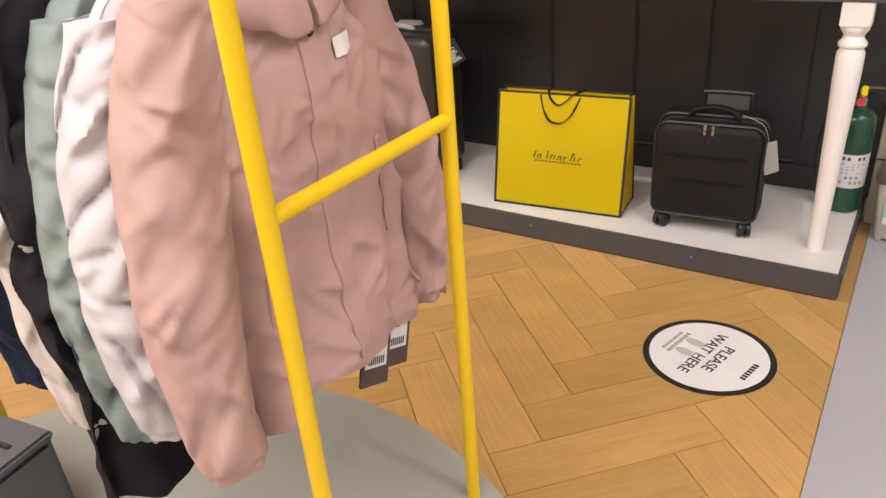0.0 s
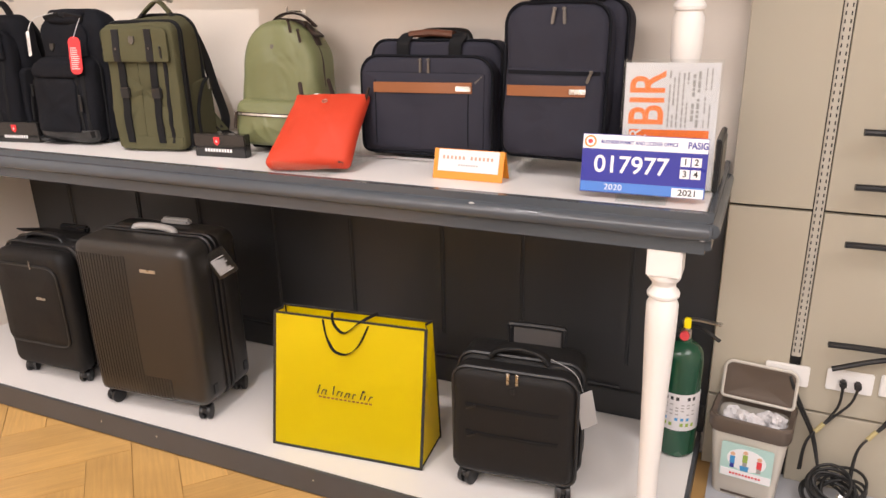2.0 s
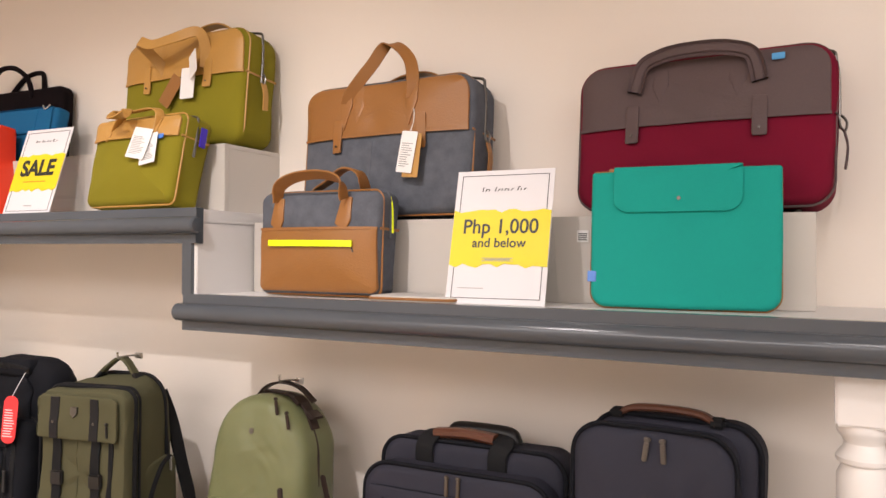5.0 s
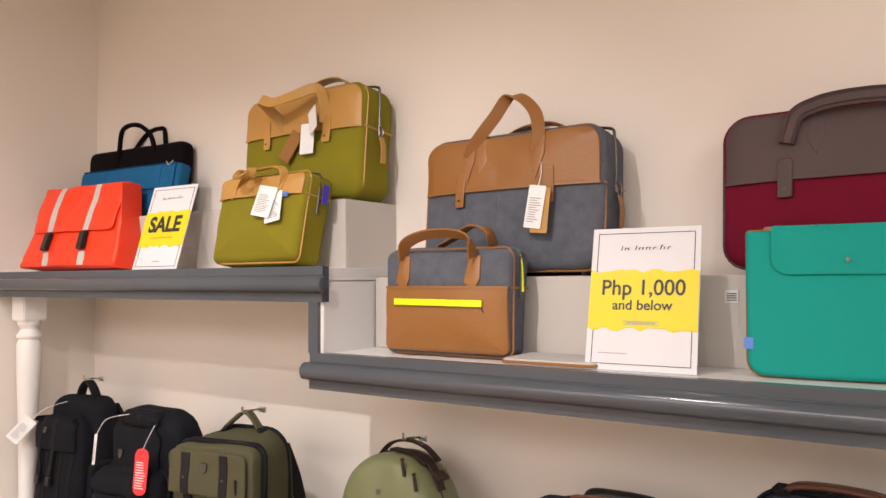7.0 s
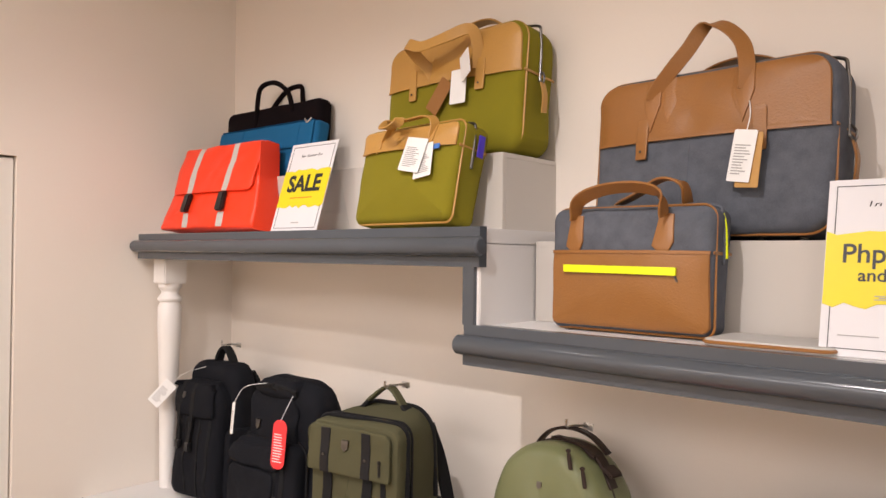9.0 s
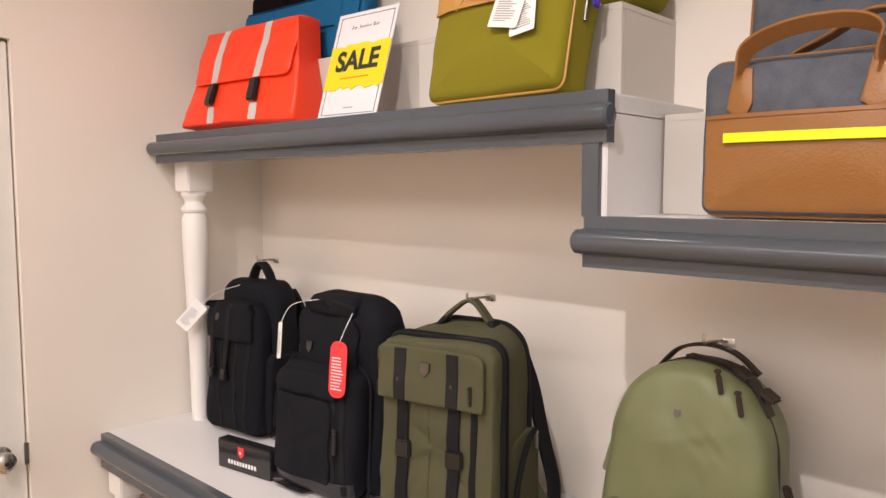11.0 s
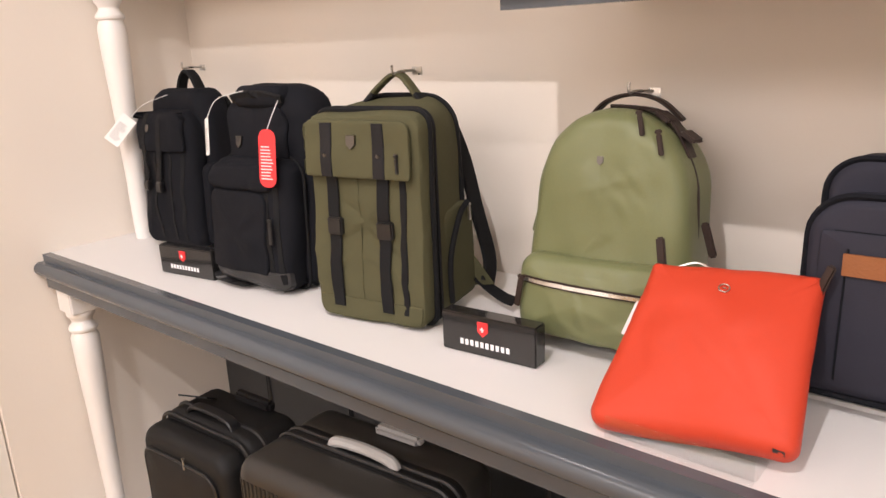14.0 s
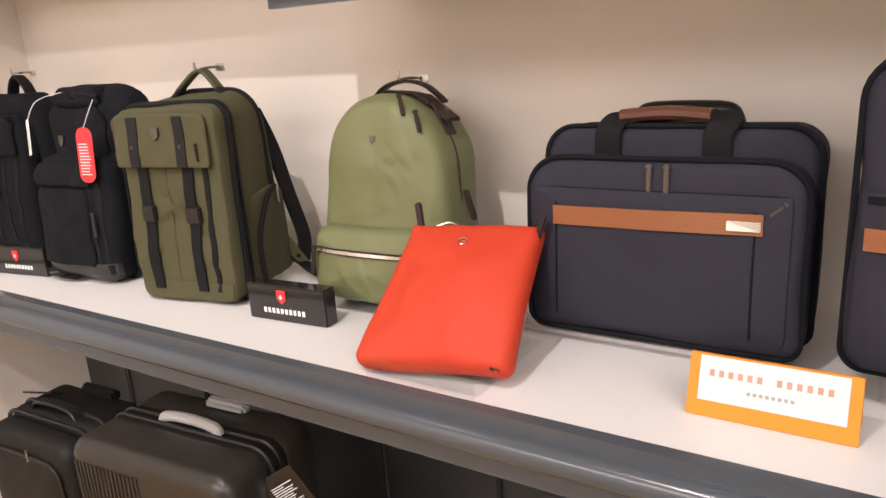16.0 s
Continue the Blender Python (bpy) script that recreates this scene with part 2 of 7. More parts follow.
# ---- mesh tools ----
def part(name, bm, material, parent=None, label="", smooth=True, m=None, angle=0.6):
    """Links a bmesh as one mesh object, under a thing or a part."""
    if m is not None:
        bm.transform(m)
    bmesh.ops.recalc_face_normals(bm, faces=bm.faces)
    if smooth:
        for f in bm.faces:
            f.smooth = True
        for e in bm.edges:
            if len(e.link_faces) == 2 and e.calc_face_angle(0) > angle:
                e.smooth = False
    me = bpy.data.meshes.new(name)
    bm.to_mesh(me)
    bm.free()
    me.materials.append(material)
    ob = new(name, me)
    if parent is not None:
        ob.parent = parent
    if label:
        ob["label"] = label
    return ob


def thing(name, label, category, group=""):
    return tagged(new(name), label, category, group)


def slump(ob, k, m=None):
    """Lets a soft thing lean sideways by k of its height, its base staying flat."""
    m = m or Matrix.Identity(4)
    s = Matrix.Identity(4)
    s[0][2] = k
    for c in ob.children:
        mc = m @ c.matrix_parent_inverse @ c.matrix_basis
        if c.data and c.data.users == 1:
            c.data.transform(mc.inverted() @ s @ mc)
        slump(c, k, mc)
    return ob


def settle(ob, x, y, z, rx=0, ry=0, rz=0):
    """Stands a thing on the height z at (x, y), its lowest point resting there."""
    m = pose(0, 0, 0, rx, ry, rz)
    low = min((m @ v.co).z for o in ob.children_recursive if o.type == "MESH" for v in o.data.vertices)
    ob.matrix_basis = pose(x, y, z - low + 0.0005, rx, ry, rz)
    return ob


def catmull(pts, steps=6, closed=False):
    pts = [Vector(p) for p in pts]
    out, n = [], len(pts)
    for i in range(n if closed else n - 1):
        if closed:
            a, b, c, d = pts[i - 1], pts[i], pts[(i + 1) % n], pts[(i + 2) % n]
        else:
            a, b, c, d = pts[max(i - 1, 0)], pts[i], pts[i + 1], pts[min(i + 2, n - 1)]
        for k in range(steps):
            t = k / steps
            out.append(0.5 * (2 * b + (c - a) * t + (2 * a - 5 * b + 4 * c - d) * t * t + (3 * b - a - 3 * c + d) * t ** 3))
    if not closed:
        out.append(pts[-1])
    return out


def sweep(path, section, closed=False, up=Vector((0, 1, 0)), bm=None):
    """Sweeps a closed section (u, v) along a path; u lies along 'up' made square to the path."""
    bm = bm or bmesh.new()
    rings, n = [], len(path)
    for i, p in enumerate(path):
        a = path[i - 1] if i or closed else path[i]
        b = path[(i + 1) % n] if i < n - 1 or closed else path[i]
        d = (b - a)
        d = d.normalized() if d.length > 1e-9 else Vector((0, 0, 1))
        u = up - d * up.dot(d)
        u = u.normalized() if u.length > 1e-4 else d.orthogonal().normalized()
        v = d.cross(u)
        rings.append([bm.verts.new(p + u * s + v * t) for s, t in section])
    k = len(section)
    for i in range(n if closed else n - 1):
        a, b = rings[i], rings[(i + 1) % n]
        for j in range(k):
            bm.faces.new((a[j], a[(j + 1) % k], b[(j + 1) % k], b[j]))
    if not closed:
        bm.faces.new(rings[0]), bm.faces.new(rings[-1][::-1])
    return bm


def circle(r, n=8):
    return [(r * math.cos(2 * math.pi * i / n), r * math.sin(2 * math.pi * i / n)) for i in range(n)]


def tube(pts, r, n=8, steps=6, closed=False, up=Vector((0, 1, 0)), bm=None):
    return sweep(catmull(pts, steps, closed), circle(r, n), closed, up, bm)


def ribbon(pts, w, t, up=Vector((1, 0, 0)), steps=6, closed=False, bm=None):
    """A flat strap: its width w lies along 'up'."""
    e = t * 0.3
    sec = [(-w / 2, -t / 2 + e), (-w / 2 + e, -t / 2), (w / 2 - e, -t / 2), (w / 2, -t / 2 + e),
           (w / 2, t / 2 - e), (w / 2 - e, t / 2), (-w / 2 + e, t / 2), (-w / 2, t / 2 - e)]
    return sweep(catmull(pts, steps, closed), sec, closed, up, bm)


def box(sx, sy, sz, c=(0, 0, 0), bev=0.003, seg=2, bm=None):
    b = bmesh.new()
    bmesh.ops.create_cube(b, size=1, matrix=Matrix.Translation(c) @ Matrix.Diagonal((sx, sy, sz, 1)))
    if bev:
        bmesh.ops.bevel(b, geom=b.edges[:], offset=min(bev, min(sx, sy, sz) * 0.45), segments=seg, affect="EDGES")
    return join(bm, b)


def join(bm, b):
    if bm is None:
        return b
    me = bpy.data.meshes.new("tmp")
    b.to_mesh(me)
    b.free()
    bm.from_mesh(me)
    bpy.data.meshes.remove(me)
    return bm


def lathe(profile, n=24, c=(0, 0, 0), bm=None):
    bm = bm or bmesh.new()
    rings = [[bm.verts.new((c[0] + r * math.cos(2 * math.pi * i / n), c[1] + r * math.sin(2 * math.pi * i / n), c[2] + z)) for i in range(n)]
             for r, z in profile]
    for a, b in zip(rings, rings[1:]):
        for i in range(n):
            bm.faces.new((a[i], a[(i + 1) % n], b[(i + 1) % n], b[i]))
    bm.faces.new(rings[0][::-1]), bm.faces.new(rings[-1])
    return bm


def prism(poly, y0, y1, bm=None):
    """A polygon in x and z, extruded in y."""
    bm = bm or bmesh.new()
    a = [bm.verts.new((x, y0, z)) for x, z in poly]
    b = [bm.verts.new((x, y1, z)) for x, z in poly]
    n = len(poly)
    bm.faces.new(a), bm.faces.new(b[::-1])
    for i in range(n):
        bm.faces.new((a[i], a[(i + 1) % n], b[(i + 1) % n], b[i]))
    return bm


def rrect(w, h, rt=0.03, rb=0.03, n=7, x0=0.0, z0=0.0, side=8):
    """A rounded rectangle standing on z0, centred on x0: corner radii at the top and at the bottom."""
    rt, rb = min(rt, w / 2 - 1e-4), min(rb, w / 2 - 1e-4)
    out = []
    for cx, cz, r, a0 in ((w / 2 - rb, rb, rb, -90), (w / 2 - rt, h - rt, rt, 0), (-w / 2 + rt, h - rt, rt, 90), (-w / 2 + rb, rb, rb, 180)):
        for k in range(n + 1):
            a = radians(a0 + 90 * k / n)
            out.append((x0 + cx + r * math.cos(a), z0 + cz + r * math.sin(a)))
    full = []
    for i, p in enumerate(out):
        q = out[(i + 1) % len(out)]
        full.append(p)
        gap = math.dist(p, q)
        k = int(gap / (h / side)) if gap > h / side else 0
        for j in range(1, k + 1):
            f = j / (k + 1)
            full.append((p[0] + (q[0] - p[0]) * f, p[1] + (q[1] - p[1]) * f))
    return full


def normals(outline):
    res, n = [], len(outline)
    for i in range(n):
        a, b = outline[i - 1], outline[(i + 1) % n]
        dx, dz = b[0] - a[0], b[1] - a[1]
        k = math.hypot(dx, dz) or 1
        res.append((dz / k, -dx / k))
    return res


def pillow(outline, d, r=0.015, pf=0.0, pb=0.0, rings=6, rs=4, wr=0.0, freq=9.0, seed=0, lean=0.0, bm=None):
    """A body with the given front outline (x, z) and depth d in y, its edges rounded by r, its faces puffed by pf and pb,
    with soft unevenness wr; lean thins it towards its top."""
    bm = bm or bmesh.new()
    nr = normals(outline)
    cx = sum(p[0] for p in outline) / len(outline)
    cz = (max(p[1] for p in outline) + min(p[1] for p in outline)) / 2
    zb, h = min(p[1] for p in outline), max(p[1] for p in outline) - min(p[1] for p in outline)
    r = min(r, d * 0.5)
    layers = []
    inner = [(x - a * r, z - b * r) for (x, z), (a, b) in zip(outline, nr)]
    for k in range(1, rings + 1):
        s = k / rings
        layers.append([(cx + (x - cx) * s, -d / 2 - pf * (1 - s ** 2.2), cz + (z - cz) * s) for x, z in inner])
    for k in range(1, rs + 1):
        a = radians(90 * k / rs)
        i = r * (1 - math.sin(a))
        layers.append([(x - nx * i, -d / 2 + r * (1 - math.cos(a)), z - nz * i) for (x, z), (nx, nz) in zip(outline, nr)])
    mids = 3
    for k in range(1, mids):
        y = -d / 2 + r + (d - 2 * r) * k / mids
        layers.append([(x, y, z) for x, z in outline])
    for k in range(rs, 0, -1):
        a = radians(90 * k / rs)
        i = r * (1 - math.sin(a))
        layers.append([(x - nx * i, d / 2 - r * (1 - math.cos(a)), z - nz * i) for (x, z), (nx, nz) in zip(outline, nr)])
    for k in range(rings, 0, -1):
        s = k / rings
        layers.append([(cx + (x - cx) * s, d / 2 + pb * (1 - s ** 2.2), cz + (z - cz) * s) for x, z in inner])

    def shape(p):
        x, y, z = p
        if lean:
            y = d / 2 + (y - d / 2) * (1 - lean * (z - zb) / h)
        if wr:
            v = noise.noise_vector(Vector((x * freq, y * freq, z * freq + seed * 7.3)))
            q = noise.noise_vector(Vector((x * freq * 3.1, y * freq * 3.1, z * freq * 2.6 + seed)))
            k = 1 - abs(noise.noise(Vector((x * freq * 1.5, seed, z * freq * 1.5)))) * 2.2
            x, y, z = x + v.x * wr + q.x * wr * 0.25, y + v.y * wr + q.y * wr * 0.35 + k * wr * 0.35, z + v.z * wr * 0.5
        return (x, y, z)

    rows = [[bm.verts.new(shape(p)) for p in lay] for lay in layers]
    n = len(outline)
    for a, b in zip(rows, rows[1:]):
        for i in range(n):
            bm.faces.new((a[i], a[(i + 1) % n], b[(i + 1) % n], b[i]))
    for row, y in ((rows[0], -d / 2 - pf), (rows[-1], d / 2 + pb)):
        c = bm.verts.new(shape((cx, y, cz)))
        for i in range(n):
            bm.faces.new((row[i], row[(i + 1) % n], c))
    return bm


class Skin:
    """The front of a body, on which flat pieces are laid."""

    def __init__(self, ob):
        from mathutils.bvhtree import BVHTree
        me = ob.data
        self.tree = BVHTree.FromPolygons([v.co.copy() for v in me.vertices], [tuple(p.vertices) for p in me.polygons])

    def lay(self, bm):
        """Shifts each vertex so that y counts from the body's front."""
        for v in bm.verts:
            hit = self.tree.ray_cast(Vector((v.co.x, -3, v.co.z)), Vector((0, 1, 0)))[0]
            if hit is None:
                near = self.tree.find_nearest(Vector((v.co.x, -0.2, v.co.z)))[0]
                hit = near
            v.co.y += hit.y
        return bm

    def y(self, x, z):
        hit = self.tree.ray_cast(Vector((x, -3, z)), Vector((0, 1, 0)))[0]
        return hit.y if hit else 0.0


def patch(outline, t, out=0.0, r=None, rings=5):
    """A flat piece of thickness t, its front 'out' + t proud of what it is laid on."""
    b = pillow(outline, t, r or t * 0.4, 0, 0, rings=rings, rs=2)
    b.transform(Matrix.Translation((0, -t / 2 - out + 0.001, 0)))
    return b


def piping(outline, r, y=0.0, n=6):
    return sweep([Vector((x, y, z)) for x, z in outline], circle(r, n), True)


def flat_strap(x, z0, z1, w, t=0.003, n=10, out=0.0, dx=0.0):
    """A vertical strap lying on a front, from z0 up to z1."""
    b = bmesh.new()
    pts = [Vector((x + dx * k / n, -out - t / 2 + 0.001, z0 + (z1 - z0) * k / n)) for k in range(n + 1)]
    e = t * 0.3
    sec = [(-w / 2, -t / 2 + e), (-w / 2 + e, -t / 2), (w / 2 - e, -t / 2), (w / 2, -t / 2 + e),
           (w / 2, t / 2 - e), (w / 2 - e, t / 2), (-w / 2 + e, t / 2), (-w / 2, t / 2 - e)]
    return sweep(pts, sec, False, Vector((1, 0, 0)), b)


def flat_bar(z, x0, x1, w, t=0.003, n=12, out=0.0, dz=0.0):
    """A horizontal strap lying on a front, from x0 to x1."""
    b = bmesh.new()
    pts = [Vector((x0 + (x1 - x0) * k / n, -out - t / 2 + 0.001, z + dz * k / n)) for k in range(n + 1)]
    sec = [(-w / 2, -t / 2), (w / 2, -t / 2), (w / 2, t / 2), (-w / 2, t / 2)]
    return sweep(pts, sec, False, Vector((0, 0, 1)), b)


def writing(body, size, material, parent, x, z, y=-0.0008, name="lettering", m=None, align="CENTER", bold=0.0, wide=1.0, spacing=1.0):
    cu = bpy.data.curves.new("lettering", "FONT")
    cu.body, cu.size, cu.align_x, cu.align_y, cu.extrude, cu.offset, cu.space_character = body, size, align, "CENTER", 0.0003, bold, spacing
    tmp = new("tmp_text", cu)
    me = bpy.data.meshes.new_from_object(tmp.evaluated_get(bpy.context.evaluated_depsgraph_get()))
    bpy.data.objects.remove(tmp)
    bpy.data.curves.remove(cu)
    bm = bmesh.new()
    bm.from_mesh(me)
    bpy.data.meshes.remove(me)
    bm.transform((m or Matrix()) @ pose(x, y, z, 90) @ Matrix.Diagonal((wide, 1, 1, 1)))
    return part(name, bm, material, parent, smooth=False)


def bars(rows, material, parent, y=-0.0008, name="print", m=None):
    """Unreadable print: bars (x0, x1, z, height) in one mesh."""
    bm = bmesh.new()
    for x0, x1, z, h in rows:
        prism([(x0, z - h / 2), (x1, z - h / 2), (x1, z + h / 2), (x0, z + h / 2)], y, y + 0.0006, bm)
    return part(name, bm, material, parent, smooth=False, m=m)


def scribble(x, z, w, h, material, parent, y=-0.0008, name="logo_print", seed=3):
    """A brand mark drawn as plain short strokes."""
    rnd = random.Random(seed)
    bm = bmesh.new()
    k = 14
    for i in range(k):
        if i in (3, 10):
            continue
        a = x - w / 2 + w * (i + 0.2) / k
        t = h * (1.0 if i in (0, 4, 11) else 0.55)
        z0 = z - h / 2 + rnd.uniform(-0.05, 0.05) * h
        s = rnd.uniform(0.1, 0.3) * h
        b = w / k * 0.28
        prism([(a, z0), (a + b, z0), (a + b + s, z0 + t), (a + s, z0 + t)], y, y + 0.0006, bm)
        if i % 2:
            prism([(a + s, z0 + t * 0.8), (a + s + b * 2.4, z0 + t * 0.8), (a + s + b * 2.4, z0 + t), (a + s, z0 + t)], y, y + 0.0006, bm)
    return part(name, bm, material, parent, smooth=False)


def shield(x, z, s, material, parent, skin=None, name="emblem", t=0.003):
    b = prism([(x - s * 0.4, z + s * 0.5), (x - s * 0.4, z - s * 0.2), (x, z - s * 0.55), (x + s * 0.4, z - s * 0.2), (x + s * 0.4, z + s * 0.5)], -t, 0.001)
    if skin:
        skin.lay(b)
    return part(name, b, material, parent, smooth=False)


def zip_pull(x, y, z, material, parent, length=0.03, w=0.007, tilt=0.0, name="zip_pull"):
    b = box(w, 0.004, length, (0, 0, -length / 2 - 0.004), 0.0015)
    box(w * 1.3, 0.006, 0.008, (0, 0, 0), 0.002, bm=b)
    return part(name, b, material, parent, m=pose(x, y, z, 0, tilt, 0))


def swing_tag(parent, x, y, z, w, h, material=CARD, round_=0.003, lines=True, rx=0, ry=0, rz=0, cord=None, name="price_tag", label="", ink=GREYINK):
    m = pose(x, y, z, rx, ry, rz)
    t = part(name, pillow(rrect(w, h, round_, round_, 5, 0, -h), 0.0012, 0.0004, rings=2, rs=1), material, parent, label, m=m)
    if lines:
        rnd = random.Random(int(x * 1000) + 5)
        rows = [(-w * 0.36, -w * 0.36 + w * rnd.uniform(0.35, 0.72), -h * (0.3 + 0.055 * i), h * 0.02) for i in range(11)]
        bars(rows, ink, t, -0.0016, m=m)
    if cord:
        part("cord", tube([m @ Vector((0, 0, -0.004)), *cord], 0.001, 5), material if material != REDTAG else PAPER, parent)
    return t


# ---- the room ----
BACK, LEFT, RIGHT = 3.14, -2.645, 0.375          # back wall, side wall, end of the shelving


def slab(name, x0, x1, y0, y1, z0, z1, material, label, category, kind="structure", bev=0.0):
    ob = part(name, box(x1 - x0, y1 - y0, z1 - z0, ((x0 + x1) / 2, (y0 + y1) / 2, (z0 + z1) / 2), bev), material, smooth=bool(bev))
    return tagged(ob, label, category, kind=kind)


slab("ground", -6, 6, -5, 6, -0.3, -0.05, VINYL, "plain concrete slab under the shop floor", "ground")
FLOOR = slab("floor", LEFT - 0.1, 0.405, -3.0, BACK, -0.05, -0.006, JOINT, "golden oak herringbone wood floor of the shop", "floor")
slab("floor_vinyl", 0.405, 3.2, -3.0, BACK + 0.1, -0.05, 0.0, VINYL, "smooth grey vinyl floor beside the wood", "floor")
slab("wall_back", LEFT - 0.1, RIGHT, BACK, BACK + 0.12, 0, 3.0, WALL, "warm white painted wall behind the shelves", "wall")
# side wall with a door opening
DOOR_Y, DOOR_W, DOOR_H = 2.388, 0.85, 2.09
slab("wall_left_front", LEFT - 0.12, LEFT, -3.0, DOOR_Y - DOOR_W, 0, 3.0, WALL, "warm white painted side wall", "wall")
slab("wall_left_back", LEFT - 0.12, LEFT, DOOR_Y, BACK, 0, 3.0, WALL, "warm white painted side wall beside the shelves", "wall")
slab("wall_left_over_door", LEFT - 0.12, LEFT, DOOR_Y - DOOR_W, DOOR_Y, DOOR_H, 3.0, WALL, "warm white painted wall above the door", "wall")
slab("wall_front", LEFT - 0.12, 3.2, -3.12, -3.0, 0, 3.0, WALL, "plain white wall closing the shop", "wall")
slab("wall_right", 3.2, 3.32, -3.12, BACK + 0.22, 0, 3.0, WALL, "plain white wall closing the shop", "wall")
slab("ceiling", LEFT - 0.12, 3.32, -3.12, BACK + 0.22, 3.0, 3.1, CEIL, "plain white ceiling of the shop", "ceiling")

# door leaf, a little inside its opening
door = tagged(new("door_1"), "flush cream-white painted door, shut", "door", kind="structure")
part("door_leaf", box(0.04, DOOR_W - 0.008, DOOR_H - 0.012, (LEFT - 0.035, DOOR_Y - DOOR_W / 2, (DOOR_H - 0.012) / 2 + 0.006), 0.003), DOORPAINT, door)
KNOB_Y, KNOB_Z = 2.318, 0.985
knob = part("door_knob", lathe([(0.03, 0), (0.032, 0.004), (0.028, 0.008), (0.012, 0.012), (0.011, 0.028), (0.022, 0.034), (0.028, 0.044), (0.027, 0.055), (0.017, 0.062), (0.004, 0.063)], 28),
            METAL, door, "round brushed steel knob", m=pose(LEFT - 0.015, KNOB_Y, KNOB_Z, 0, 90, 0))
part("knob_lock", lathe([(0.006, 0.062), (0.006, 0.066), (0.002, 0.0665)], 12), DARKMETAL, knob, m=pose(LEFT - 0.015, KNOB_Y, KNOB_Z, 0, 90, 0))
part("strike_plate", box(0.003, 0.012, 0.06, (LEFT + 0.0005, DOOR_Y - 0.008, KNOB_Z), 0.001), METAL, door)

# sage wall boards with recessed joints, on the wall past the shelves
SAGE_Y = 3.085
sagewall = slab("wall_sage", RIGHT, 3.2, SAGE_Y + 0.02, BACK + 0.12, 0, 3.0, INK, "sage beige wall boards with dark joints", "wall")
for z0, z1 in ((0.0, 0.252), (0.26, 0.879), (0.887, 1.503), (1.511, 2.13), (2.138, 3.0)):
    for x0, x1 in ((RIGHT, 0.592), (0.624, 1.8), (1.832, 3.2)):
        part("wall_board", box(x1 - x0, 0.02, z1 - z0, ((x0 + x1) / 2, SAGE_Y + 0.01, (z0 + z1) / 2), 0.0015, 1), SAGE, sagewall, smooth=False)


def slot_channel(x):
    ch = thing("slotted_channel", "grey steel slotted upright set in the sage wall", "shelf upright")
    part("channel", box(0.026, 0.012, 2.5, (0, 0, 1.25), 0.002), STEELGREY, ch)
    for i in range(90):
        for dx in (-0.007, 0.007):
            o = part("slot", box(0.0034, 0.002, 0.010, (dx, -0.0062, 0.02 + 0.02 * i), 0), INK, ch, smooth=False) if i == 0 and dx < 0 else None
            if o:
                slotmesh = o.data
            else:
                o = new("slot", slotmesh)
                o.parent = ch
                o.location = (dx + 0.007, 0, 0.02 * i)
    ch.matrix_basis = pose(x, SAGE_Y + 0.006, 0.43)
    return ch


slot_channel(0.608)

for z in (1.12, 0.975, 0.815, 0.515):
    arm = thing("shelf_arm", "black steel bracket arm on the sage wall", "bracket", "wall bracket arms")
    part("arm", tube([(0.68, 3.02, z), (0.76, 3.03, z - 0.002), (0.95, 3.045, z - 0.006)], 0.009, 10), BLACKGLOSS, arm)
    part("mount", box(0.03, 0.05, 0.04, (0.955, 3.063, z - 0.006), 0.003), BLACKGLOSS, arm)
    if z < 0.6:
        part("brace", tube([(0.70, 3.03, z - 0.08), (0.82, 3.04, z - 0.035), (0.94, 3.05, z - 0.012)], 0.008, 8), BLACKGLOSS, arm)


# ---- the shelving ----
def trim_profile(h):
    """Depth out from the front, and height below the top edge, of the moulding."""
    pts = [(0.0, 0.0), (0.004, 0.0), (0.004, -0.020), (0.012, -0.0215)]
    for k in range(9):
        a = radians(80 - 160 * k / 8)
        pts.append((0.012 + 0.020 * math.cos(a), -0.0415 + 0.0205 * math.sin(a)))
    pts += [(0.012, -0.0625), (0.006, -0.064), (0.006, -h), (0.0, -h), (-0.018, -h), (-0.018, 0.0)]
    return pts


def moulding(name, x0, x1, y, z, h, parent, over=0.014):
    """The bullnosed grey edge along a shelf's front; the bullnose runs a little past both ends."""
    bm = bmesh.new()
    prof = trim_profile(h)
    n = len(prof)
    def ring(x, cut):
        return [bm.verts.new((x, y - (o if not cut else min(o, 0.03)), z + v)) for o, v in prof]
    a, b = ring(x0, 0), ring(x1, 0)
    for i in range(n):
        bm.faces.new((a[i], a[(i + 1) % n], b[(i + 1) % n], b[i]))
    bm.faces.new(a), bm.faces.new(b[::-1])
    ob = part(name, bm, GREY, parent, "slate grey bullnosed edge moulding", angle=0.5)
    for x, s in ((x0, -1), (x1, 1)):
        e = lathe([(0.0201, 0), (0.0201, over * 0.6), (0.016, over), (0.004, over + 0.002)], 20)
        part("moulding_end", e, GREY, ob, m=pose(x - s * 0.001, y - 0.012, z - 0.0415, 0, 90 * s, 0))
    return ob


plat = tagged(new("display_platform"), "low white display platform with slate grey front, scuffed", "platform")
part("top_board", box(RIGHT - 0.02 - LEFT, BACK - 2.462, 0.02, ((RIGHT - 0.02 + LEFT) / 2, (BACK + 2.462) / 2, 0.08), 0.002), SHELFTOP, plat)
part("front_fascia", box(RIGHT - 0.012 - LEFT, 0.012, 0.089, ((RIGHT - 0.012 + LEFT) / 2, 2.456, 0.0465), 0.002), FASCIA, plat)
part("side_fascia", box(0.012, BACK - 2.464, 0.089, (RIGHT - 0.016, (BACK + 2.464) / 2, 0.0465), 0.002), FASCIA, plat)
